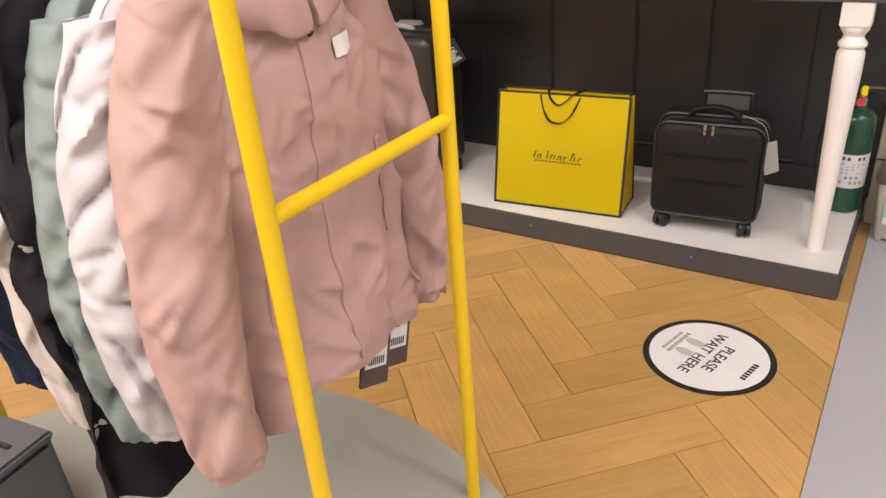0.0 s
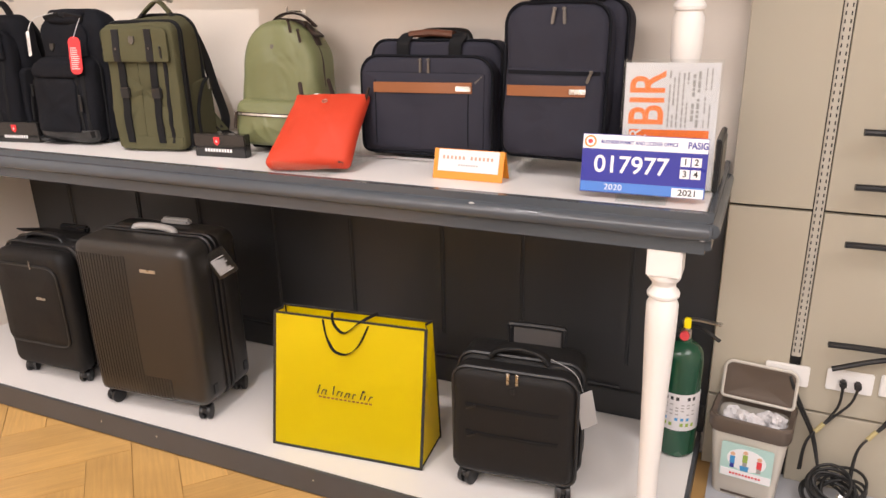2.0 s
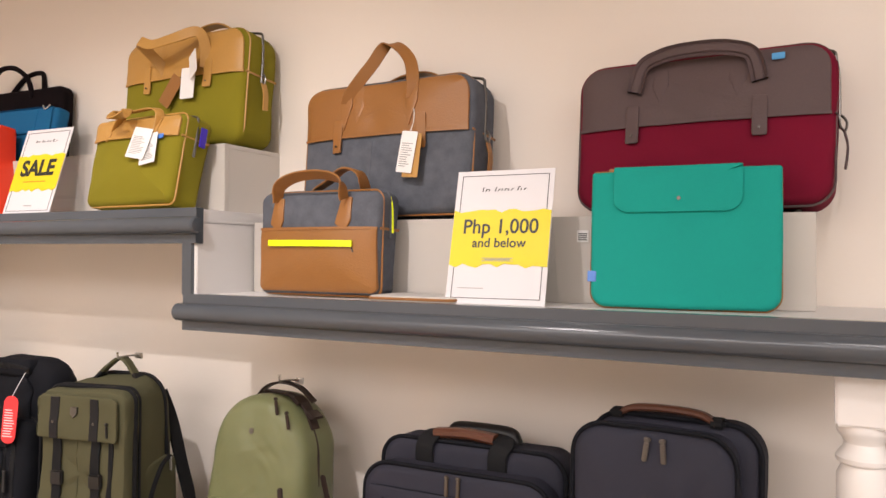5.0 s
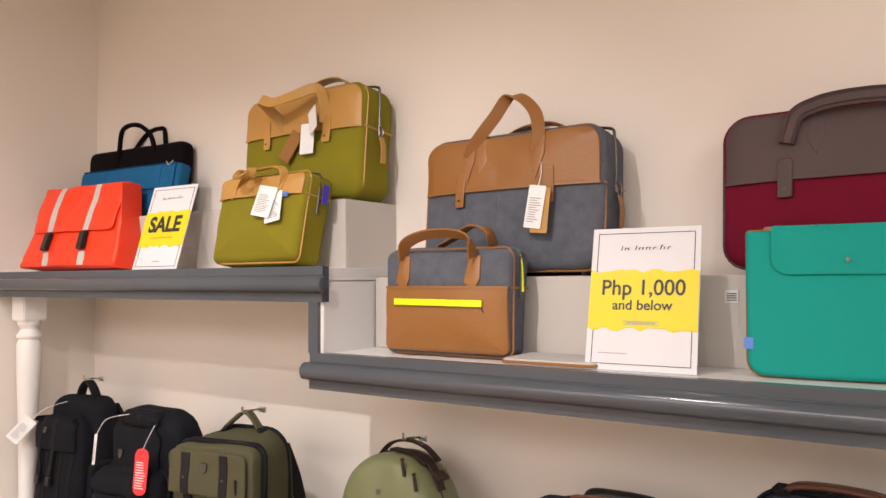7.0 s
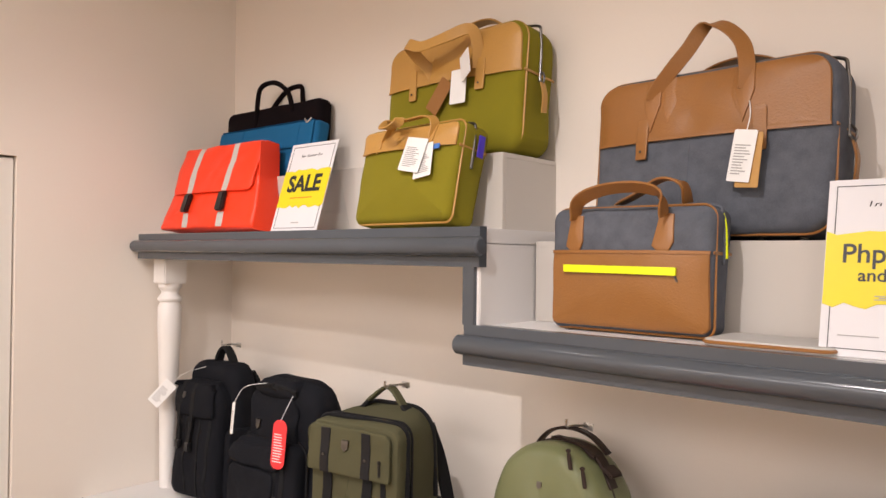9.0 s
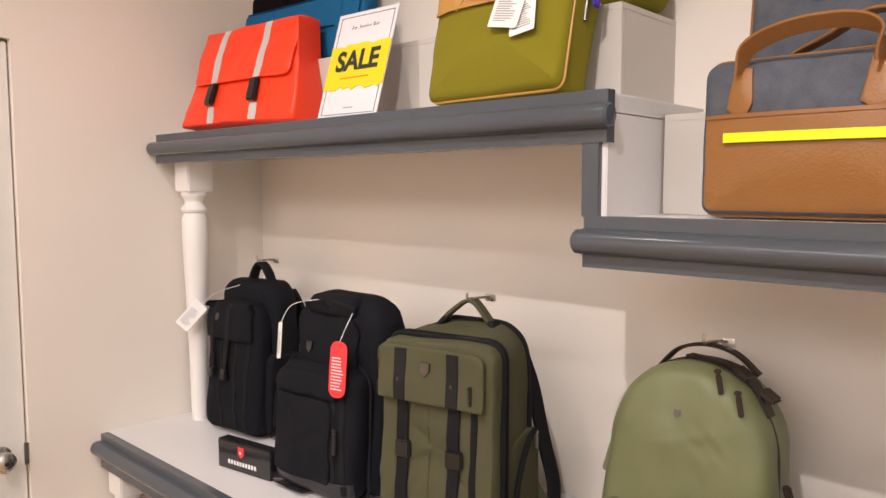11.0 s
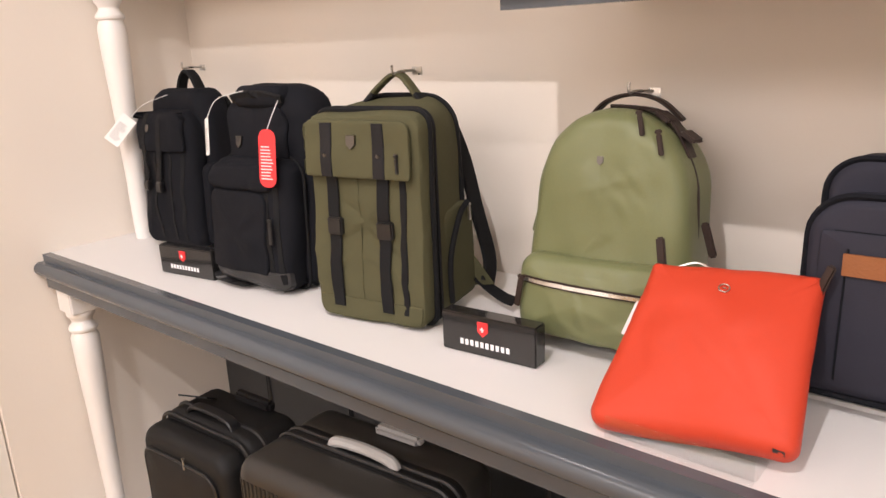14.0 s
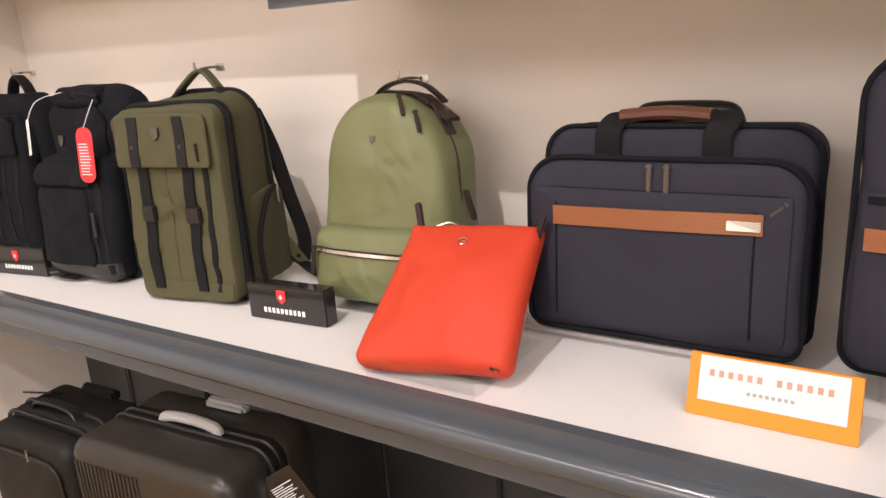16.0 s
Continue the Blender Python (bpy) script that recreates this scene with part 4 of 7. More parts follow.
def pack_olive():
    """A domed satin backpack with a low zipped pocket and brown leather trim."""
    w, h, d = 0.288, 0.408, 0.16
    p = thing("backpack", "domed olive green satin backpack with brown leather trim", "backpack", "backpacks on the middle shelf")
    dome = egg(rrect(w, h, 0.145, 0.035, 14, side=14), h)
    b = part("body", pillow(dome, d, 0.035, 0.012, 0.01, rings=26, wr=0.008, freq=7, seed=31), OLIVE, p)
    crush(b, 313, 16, 0.0032, 0.02, w / 2, h * 0.3, h * 0.85)
    s = Skin(b)
    part("edge_piping", piping(egg(rrect(w * 0.95, h * 0.965, 0.14, 0.035, 12, z0=0.004), h), 0.0045, -d * 0.33), OLIVE, p)
    part("zip_seam", piping(egg(rrect(w * 1.0, h * 0.995, 0.145, 0.035, 12, z0=0.001), h), 0.004, -d * 0.06), BROWN, p)
    pk = part("front_pocket", pillow(rrect(w * 0.92, h * 0.36, 0.03, 0.03, z0=0.010, side=14), 0.075, 0.024, 0.010, rings=16, wr=0.006, seed=33), OLIVE, p, m=Matrix.Translation((-0.004, -d * 0.5 - 0.006, 0)))
    crush(pk, 99, 14, 0.004, -w / 2, w / 2, 0.0, h * 0.3)
    sp = Skin(pk)
    zt = h * 0.275
    part("zip_tape", sp.lay(flat_bar(zt, -w * 0.43, w * 0.43, 0.012, 0.004, dz=-0.004)), BROWN, p)
    z = part("pocket_zip", sp.lay(flat_bar(zt, -w * 0.43, w * 0.43, 0.006, 0.004, 16, 0.002, dz=-0.004)), METAL, p, "silver metal zip")
    for x, tilt in ((-w * 0.42, 8), (w * 0.43, -14)):
        zip_pull(x, sp.y(x * 0.98, zt) - 0.012, zt + 0.004, BROWN, p, 0.05, 0.011, tilt)
    shield(-0.005, h * 0.79, 0.014, DARKMETAL, p, s, t=0.002)
    # top leather strip with tabs and twin zip pulls
    part("leather_strip", ribbon([(-0.02, -d * 0.02, h + 0.003), (0.05, -d * 0.02, h - 0.003), (0.09, -d * 0.02, h - 0.025), (w * 0.42, -d * 0.02, h - 0.08)], 0.035, 0.005, Vector((0, 1, 0))), BROWN, p)
    for x, zz in ((0.075, h - 0.014), (0.118, h - 0.045)):
        part("leather_tab", box(0.03, 0.05, 0.008, (0, 0, 0), 0.003), BROWN, p, m=pose(x, -d * 0.05, zz, 0, 35, 0))
    for x in (0.055, 0.088):
        zip_pull(x, s.y(x, h - 0.030 - (x - 0.055) * 0.9) - 0.006, h - 0.006 - (x - 0.055) * 0.9, BROWN, p, 0.034, 0.009, -12)
    part("top_handle", ribbon([(-0.085, d * 0.2, h - 0.03), (-0.05, d * 0.18, h + 0.008), (0, d * 0.16, h + 0.022), (0.05, d * 0.18, h + 0.012), (0.09, d * 0.2, h - 0.02)], 0.024, 0.006, Vector((0, 1, 0))), BROWN, p)
    hang_clip(p, 0, d * 0.16, h + 0.028)
    part("side_pull", box(0.014, 0.006, 0.06, (0, 0, -0.03), 0.003), BROWN, p, m=pose(w / 2 + 0.006, -d * 0.05, h * 0.55, 0, -18, 0))
    part("side_pull", box(0.014, 0.006, 0.07, (0, 0, -0.03), 0.003), OLIVE, p, m=pose(-w / 2 - 0.004, -d * 0.05, h * 0.58, 0, 14, 0))
    part("bottom_base", box(w * 0.8, d * 0.8, 0.014, (0, 0, 0.004), 0.004), BLACKFAB, p)
    for x in (-0.075, 0.075):
        strap_loop(p, x, w, h * 0.84, 0.05, OLIVE, d, 0.015, 0.04)
    return p


pack_a = settle(pack_black_slim(), -2.355, 2.89, MZ, -2, 0, 5)
pack_b = settle(pack_black_tall(), -1.84, 2.80, MZ, -2, 0, 4)
pack_c = settle(pack_flap(GREEN, STRAP, "army green canvas backpack with two dark straps", 0.264, 0.424, 0.225), -1.468, 2.832, MZ, 3, 0, 10)
pack_d = settle(pack_olive(), -1.022, 2.92, MZ, -5, 0, 4)

def red_pouch():
    p = thing("pouch", "orange red nylon pouch with gathered corners, on a clear stand", "pouch")
    o = rrect(0.252, 0.266, 0.008, 0.022, side=16)
    o = [(x * (1.06 - 0.14 * z / 0.275), z + 0.010 * math.sin(x * 14)) for x, z in o]
    b = part("body", pillow(o, 0.044, 0.018, 0.004, 0.004, rings=24, wr=0.006, freq=8, seed=41), REDFAB, p)
    for v in b.data.vertices:
        if v.co.y < 0:
            v.co.y -= 0.022 * max(0, 1 - (v.co.x / 0.13) ** 2) * math.sin(math.pi * min(1, max(0, v.co.z / 0.27))) ** 0.7
    crush(b, 415, 9, 0.004, -0.13, 0.13, 0.0, 0.10)
    s = Skin(b)
    part("emblem", s.lay(tube([(0.007 * math.cos(k), -0.002, 0.218 + 0.0075 * math.sin(k)) for k in [i * 0.785 for i in range(8)]], 0.0011, 6, 3, True)), METAL, p, "small silver outlined emblem")
    part("emblem_cross", s.lay(box(0.006, 0.002, 0.0018, (0, -0.001, 0.218), 0)), METAL, p)
    part("zip_top", tube([(-0.10, 0, 0.258), (0, 0, 0.262), (0.10, 0, 0.259)], 0.004, 6), REDFAB, p)
    part("leather_pull", box(0.014, 0.006, 0.05, (0, 0, 0.022), 0.003), BROWN, p, m=pose(-0.105, -0.006, 0.254, 40, -12, 0))
    part("leather_pull", box(0.013, 0.006, 0.045, (0, 0, 0.02), 0.003), BROWN, p, m=pose(0.112, -0.004, 0.25, 40, 25, 0))
    part("snap_ring", tube([(-0.085, 0, 0.262), (-0.06, 0.0, 0.274), (-0.035, 0, 0.267)], 0.002, 6), METAL, p)
    swing_tag(p, -0.122, 0.016, 0.20, 0.026, 0.06, PAPER, lines=False, ry=6, label="white paper tag at its edge")
    part("corner_stitch", s.lay(box(0.014, 0.003, 0.003, (0.112, -0.001, 0.014), 0.0)), INK, p)
    return p


pouch = red_pouch()
pouch.matrix_basis = pose(-0.765, 2.625, 1.010, -48, 0, 4)
stand = thing("acrylic_stand", "clear acrylic easel holding the pouch", "display stand")
part("back_plate", box(0.20, 0.003, 0.24, (0, 0, 0.12), 0.001), ACRYLIC, stand, m=pose(-0.77, 2.650, MZ + 0.004, -50))
part("front_lip", box(0.20, 0.003, 0.035, (-0.77, 2.6, MZ + 0.018), 0.001), ACRYLIC, stand)
part("base_plate", box(0.20, 0.22, 0.003, (-0.77, 2.72, MZ + 0.002), 0.001), ACRYLIC, stand)
part("back_leg", box(0.18, 0.003, 0.12, (-0.77, 2.80, MZ + 0.062), 0.001), ACRYLIC, stand)


def navy_case():
    """A wheeled business case with webbing handles and a leather strip."""
    w, h, d = 0.425, 0.33, 0.19
    p = thing("wheeled_briefcase", "navy nylon wheeled briefcase with tan leather strip", "briefcase")
    b = part("body", pillow(rrect(w, h, 0.05, 0.025), d * 0.62, 0.02, 0.004, 0, wr=0.006, seed=51), NAVY, p, m=Matrix.Translation((0, d * 0.19, 0)))
    f = part("front_pocket", pillow(rrect(w * 0.985, h * 0.86, 0.055, 0.025), d * 0.42, 0.018, 0.007, 0, rings=9, wr=0.006, seed=52), NAVY, p, m=Matrix.Translation((-0.004, -d * 0.28, 0.002)))
    s = Skin(f)
    part("edge_piping", piping(rrect(w * 0.99, h * 0.865, 0.056, 0.026, x0=-0.004, z0=0.001), 0.005, -d * 0.43), BLACKFAB, p)
    part("edge_piping", piping(rrect(w * 1.0, h * 1.0, 0.05, 0.026), 0.005, -d * 0.06), BLACKFAB, p)
    part("slip_pocket", s.lay(patch(rrect(w * 0.90, h * 0.68, 0.006, 0.02, x0=-0.004, z0=0.016), 0.006, 0.0, 0.003)), NAVY, p)
    for x in (-w * 0.375, w * 0.33):
        part("pocket_seam", s.lay(flat_strap(x, 0.03, h * 0.66, 0.003, 0.003, 10, 0.005)), BLACKFAB, p)
    part("leather_strip", s.lay(flat_bar(h * 0.595, -w * 0.385, w * 0.355, 0.030, 0.004, 14, 0.006, dz=0.004)), COGNAC, p, "tan leather strip")
    part("name_plate", s.lay(box(0.046, 0.004, 0.014, (w * 0.295, -0.011, h * 0.60), 0.001)), METAL, p, "small brushed silver plate")
    part("zip_tape", s.lay(flat_bar(h * 0.715, -w * 0.42, w * 0.42, 0.010, 0.003, 14, 0.001)), BLACKFAB, p)
    for x in (-0.012, 0.014):
        zip_pull(x, -d * 0.51, h * 0.84, DARKMETAL, p, 0.036, 0.008)
    zip_pull(w * 0.42, -d * 0.51, h * 0.70, DARKMETAL, p, 0.024, 0.007, 50)
    for x in (-w * 0.235, w * 0.165):
        part("webbing_loop", ribbon([(x, -d * 0.14, h * 0.84), (x, -d * 0.145, h * 0.97), (x + 0.01, -d * 0.06, h + 0.012), (x + 0.03 * (1 if x < 0 else -1), d * 0.06, h + 0.018)], 0.042, 0.006), STRAP, p)
    part("carry_handle", ribbon([(-w * 0.20, -d * 0.02, h + 0.016), (-w * 0.03, -d * 0.02, h + 0.021), (w * 0.13, -d * 0.02, h + 0.016)], 0.034, 0.02, Vector((0, 1, 0))), WRAP, p, "chestnut leather handle wrap")
    part("trolley_grip", tube([(-w * 0.17, d * 0.30, h - 0.01), (-w * 0.165, d * 0.30, h + 0.006), (-w * 0.12, d * 0.30, h + 0.018), (w * 0.13, d * 0.30, h + 0.018), (w * 0.175, d * 0.30, h + 0.006), (w * 0.18, d * 0.30, h - 0.01)], 0.017, 12), BLACKGLOSS, p)
    for x in (-w * 0.4, w * 0.4):
        part("wheel", lathe([(0.012, 0), (0.018, 0.003), (0.018, 0.02), (0.012, 0.023)], 16), BLACKGLOSS, p, m=pose(x - 0.01, d * 0.42, 0.006, 0, 90, 0))
        part("foot", box(0.04, 0.02, 0.012, (x, -d * 0.3, -0.004), 0.003), BLACKGLOSS, p)
    return p


def navy_pack():
    w, h, d = 0.30, 0.415, 0.18
    p = thing("backpack", "navy nylon business backpack with tan leather strip", "backpack", "backpacks on the middle shelf")
    b = part("body", pillow(rrect(w, h, 0.055, 0.03), d * 0.55, 0.025, 0.004, 0.006, wr=0.004, seed=61), NAVY, p, m=Matrix.Translation((0.012, d * 0.2, 0)))
    f = part("front_section", pillow(rrect(w * 0.94, h * 0.965, 0.055, 0.03), d * 0.55, 0.022, 0.008, 0, rings=9, wr=0.009, seed=62, lean=0.05), NAVY, p, m=Matrix.Translation((-0.008, -d * 0.22, 0)))
    s = Skin(f)
    part("edge_piping", piping(rrect(w * 0.945, h * 0.97, 0.056, 0.03, x0=-0.008), 0.0045, -d * 0.40), BLACKFAB, p)
    part("edge_piping", piping(rrect(w * 1.0, h * 1.0, 0.056, 0.03, x0=0.012), 0.005, -d * 0.02), BLACKFAB, p)
    pk = part("front_pocket", s.lay(pillow(rrect(w * 0.90, h * 0.56, 0.012, 0.03, x0=-0.008, z0=0.004), 0.016, 0.007, 0.004, rings=7)), NAVY, p)
    sp = Skin(pk)
    part("zip_tape", sp.lay(flat_bar(h * 0.545, -w * 0.44, w * 0.40, 0.010, 0.003, 12)), BLACKFAB, p)
    part("leather_strip", sp.lay(flat_bar(h * 0.428, -w * 0.44, w * 0.29, 0.028, 0.003, 12, 0.002, dz=0.004)), COGNAC, p, "tan leather strip")
    part("name_plate", sp.lay(box(0.044, 0.004, 0.013, (w * 0.225, -0.006, h * 0.434), 0.001)), METAL, p, "small brushed silver plate")
    zip_pull(w * 0.33, sp.y(w * 0.33, h * 0.5) - 0.006, h * 0.555, DARKMETAL, p, 0.026, 0.008, 20)
    for x in (-0.01, 0.016):
        zip_pull(x, -d * 0.50, h * 0.93, DARKMETAL, p, 0.034, 0.009, 8 if x < 0 else -4)
    part("top_handle", ribbon([(-0.085, 0.0, h - 0.002), (-0.06, -0.004, h + 0.012), (0, -0.005, h + 0.016), (0.06, -0.004, h + 0.012), (0.085, 0, h - 0.002)], 0.026, 0.012, Vector((0, 1, 0))), WRAP, p, "chestnut leather top handle")
    for x in (-0.088, 0.088):
        part("handle_anchor", box(0.03, 0.034, 0.018, (x, 0.0, h + 0.0), 0.005), STRAP, p)
    part("side_pocket", pillow(rrect(d * 0.7, h * 0.36, 0.02, 0.02, z0=0.02), 0.02, 0.008, 0.003), NAVY, p, m=pose(-w / 2 + 0.004, d * 0.1, 0, 0, 0, 90))
    for x in (-0.09, 0.09):
        strap_loop(p, x, w, h * 0.9, 0.05, STRAP, d, 0.03)
    return p


case_e = settle(navy_case(), -0.482, 2.928, MZ + 0.0085, -3, 0, 0.5)
board = thing("display_board", "thin white board lying under the briefcase", "display board")
part("board", box(0.36, 0.16, 0.008, (-0.575, 2.955, MZ + 0.0045), 0.001), SHELFTOP, board)
stand_f = thing("acrylic_block", "low clear acrylic block under the navy backpack", "display stand")
part("top_plate", box(0.24, 0.14, 0.004, (-0.055, 2.90, MZ + 0.046), 0.001), ACRYLIC, stand_f)
for x in (-0.172, 0.062):
    part("side_plate", box(0.004, 0.14, 0.044, (x, 2.90, MZ + 0.0225), 0.001), ACRYLIC, stand_f)
pack_f = settle(navy_pack(), -0.068, 2.858, MZ + 0.048, -4, 0, -4)


# ---- signs on the middle shelf ----
def brand_block(x, y, rz):
    p = thing("brand_sign", "small black glossy block sign with a red and white emblem", "sign", "black brand signs")
    part("block", box(0.192, 0.034, 0.074, (0, 0, 0.037), 0.0025), SIGNBLACK, p)
    e = shield(-0.008, 0.052, 0.026, REDTAG, p, name="emblem")
    e.location = (0, -0.0165, 0)
    bars([(-0.012, -0.004, 0.052, 0.003), (-0.0095, -0.0065, 0.052, 0.009)], PRINTWHITE, p, -0.0208, "emblem_cross")
    rows = []
    for i in range(10):
        x0 = -0.056 + 0.0105 * i
        rows.append((x0, x0 + 0.0066, 0.022, 0.0105))
    bars(rows, PRINTWHITE, p, -0.0182, "logo_print")
    return settle(p, x, y, MZ, 0, 0, rz)


brand_block(-1.162, 2.738, 4.5)
brand_block(-2.072, 2.708, 9)

tent = thing("brand_sign", "orange and white folded tent card sign", "sign")
part("front_card", box(0.206, 0.002, 0.084, (0, 0, 0.042), 0.0005), ORANGE, tent, smooth=False, m=pose(0, 0, 0, -18))
part("white_panel", box(0.178, 0.001, 0.060, (0, -0.0018, 0.052), 0), PAPER, tent, smooth=False, m=pose(0, 0, 0, -18))
part("back_card", box(0.206, 0.002, 0.082, (0, 0, 0.041), 0.0005), ORANGE, tent, smooth=False, m=pose(0, 0.058, 0, 18))
rows = []
for i in range(13):
    if i == 6:
        continue
    x0 = -0.076 + 0.0118 * i
    rows.append((x0, x0 + 0.0062, 0.060, 0.009))
bars(rows, PALEPRINT, tent, -0.0028, "logo_print", pose(0, 0, 0, -18))
bars([(-0.028 + 0.0075 * i, -0.0235 + 0.0075 * i, 0.040, 0.0045) for i in range(8)], GREYINK, tent, -0.0028, "small_print", pose(0, 0, 0, -18))
settle(tent, -0.290, 2.693, MZ, 0, 0, 0)

# permit plate on a clear stand
permit = thing("permit_sign", "blue and white business permit plate on a clear stand", "sign")
pw, ph = 0.294, 0.142
tilt = pose(0.187, 2.634, MZ + 0.017, -10, 0, 2)
plate = part("plate", box(pw, 0.003, ph, (0, 0, ph / 2), 0.0008), BLUE, permit, smooth=False, m=tilt)
part("white_band", box(pw - 0.002, 0.0008, ph * 0.24, (0, -0.0018, ph * 0.87), 0), PRINTWHITE, plate, smooth=False, m=tilt)
part("blue_band", box(pw - 0.002, 0.0008, ph * 0.17, (0, -0.0018, ph * 0.10), 0), BLUELIGHT, plate, smooth=False, m=tilt)
part("year_box", box(0.072, 0.0008, ph * 0.15, (0.108, -0.0026, ph * 0.085), 0), PRINTWHITE, plate, smooth=False, m=tilt)
writing("BUSINESS PERMIT AND LICENSE OFFICE", 0.0125, BLUE, plate, -0.012, ph * 0.87, -0.0026, m=tilt, bold=0.0002, wide=0.82)
writing("PASIG", 0.022, BLUE, plate, 0.123, ph * 0.87, -0.0026, m=tilt, bold=0.0005, wide=0.8)
writing("017977", 0.058, PRINTWHITE, plate, -0.028, ph * 0.48, -0.0022, m=tilt, bold=0.0007, wide=1.02)
writing("2020", 0.02, PRINTWHITE, plate, -0.066, ph * 0.10, -0.003, m=tilt, wide=1.1)
writing("2021", 0.02, INK, plate, 0.108, ph * 0.085, -0.0034, m=tilt, wide=1.1, bold=0.0003)
for i, ch in enumerate("1234"):
    bx, bz = 0.098 + 0.025 * (i % 2), ph * (0.60 if i < 2 else 0.40)
    part("number_box", box(0.022, 0.0008, 0.0215, (bx, -0.0019, bz), 0), PRINTWHITE, plate, smooth=False, m=tilt)
    writing(ch, 0.021, INK, plate, bx, bz, -0.0027, m=tilt, bold=0.0004)
seal = part("seal", lathe([(0.0145, 0), (0.0145, 0.001)], 24), ORANGE, plate, m=tilt @ pose(-0.128, -0.0018, ph * 0.87, 90))
part("seal_ring", lathe([(0.0105, 0.001), (0.0105, 0.0018)], 24), PRINTWHITE, seal, m=tilt @ pose(-0.128, -0.0018, ph * 0.87, 90))
part("seal_mark", lathe([(0.006, 0.0018), (0.006, 0.0024)], 6), FIGRED, seal, m=tilt @ pose(-0.128, -0.0018, ph * 0.87, 90))
part("stand_back", box(0.12, 0.003, 0.10, (0, 0.004, 0.055), 0.001), ACRYLIC, permit, m=tilt)
part("stand_base", box(0.12, 0.11, 0.003, (0.19, 2.67, MZ + 0.002), 0.001), ACRYLIC, permit)
part("stand_lip", box(0.12, 0.003, 0.022, (0.19, 2.622, MZ + 0.012), 0.001), ACRYLIC, permit)

# notice in a clear holder, printed sideways
notice = thing("notice_holder", "white notice with orange sideways print in a clear holder", "sign")
nm = pose(0.228, 2.748, MZ + 0.008, -5, 0, 8)
nw, nh = 0.222, 0.31
part("sheet", box(nw, 0.001, nh, (0, 0, nh / 2), 0), PAPER, notice, smooth=False, m=nm)
part("sleeve", box(nw + 0.012, 0.002, nh + 0.012, (0, -0.003, nh / 2 + 0.003), 0.0005), ACRYLIC, notice, smooth=False, m=nm)
part("holder_foot", box(nw, 0.08, 0.003, (0, 0.03, -0.004), 0.001), ACRYLIC, notice, m=nm)
turn = nm @ pose(0, 0, 0, 0, -90, 0)
writing("BIR", 0.118, BIRORANGE, notice, 0.222, 0.052, -0.0014, m=turn, bold=0.0016, wide=0.80, name="headline")
part("orange_block", box(0.19, 0.0008, 0.145, (0.0, -0.001, 0.0755), 0), BIRORANGE, notice, smooth=False, m=nm)
writing("FOR", 0.04, PAPER, notice, 0.112, 0.078, -0.002, m=turn, bold=0.0004, name="headline")
writing("RECEIPT", 0.04, PAPER, notice, 0.062, 0.042, -0.002, m=turn, bold=0.0004, name="headline")
rnd = random.Random(4)
rows = []
for x, hh in ((0.004, 0.004), (-0.006, 0.004), (-0.016, 0.004), (-0.028, 0.004), (-0.038, 0.004), (-0.052, 0.0065), (-0.064, 0.0065), (-0.08, 0.003), (-0.092, 0.003)):
    q = 0.155
    while q < 0.285:
        q2 = q + rnd.uniform(0.006, 0.02)
        if rnd.random() < 0.85:
            rows.append((q, q2, x, hh))
        q = q2 + 0.003
bars(rows, GREYINK, notice, -0.0016, "small_print", turn)
bars([(0.02, 0.02 + rnd.uniform(0.06, 0.09), x, 0.004) for x in (-0.005, -0.02, -0.035, -0.05, -0.065)], PAPER, notice, -0.0022, "small_print", turn)

frame_box = thing("picture_frame", "black frame standing edge-on beside the notice", "frame")
part("frame", box(0.014, 0.19, 0.135, (0, 0, 0.0675), 0.003), BLACKGLOSS, frame_box)
part("backing", box(0.004, 0.16, 0.105, (0.008, 0, 0.0675), 0.001), DARKMETAL, frame_box)
settle(frame_box, 0.347, 2.865, MZ, 0, 0, 0)


# ---- bags on the upper shelf ----
def handle_arch(parent, x0, x1, y, z, rise, material, w=0.026, t=0.005, drop=0.05, sag=0.0, name="handle"):
    """A flat handle: its two ends lie on the front, its middle rises above the top; sag lets it fall forward."""
    span = x1 - x0
    pts = [(x0, y, z - drop)] + [(x0 + span * k, y - sag * a, z + rise * b) for k, a, b in ((0.07, 0.1, 0.0), (0.22, 0.6, 0.74), (0.36, 0.9, 0.97), (0.52, 1.0, 1.0), (0.66, 0.9, 0.95), (0.8, 0.6, 0.72), (0.94, 0.1, 0.0))] + [(x1, y, z - drop)]
    flat = ribbon(pts, t, w, Vector((0, 1, 0.25))) if sag else ribbon(pts, w, t, Vector((0, 1, 0)))
    return part(name, flat, material, parent)


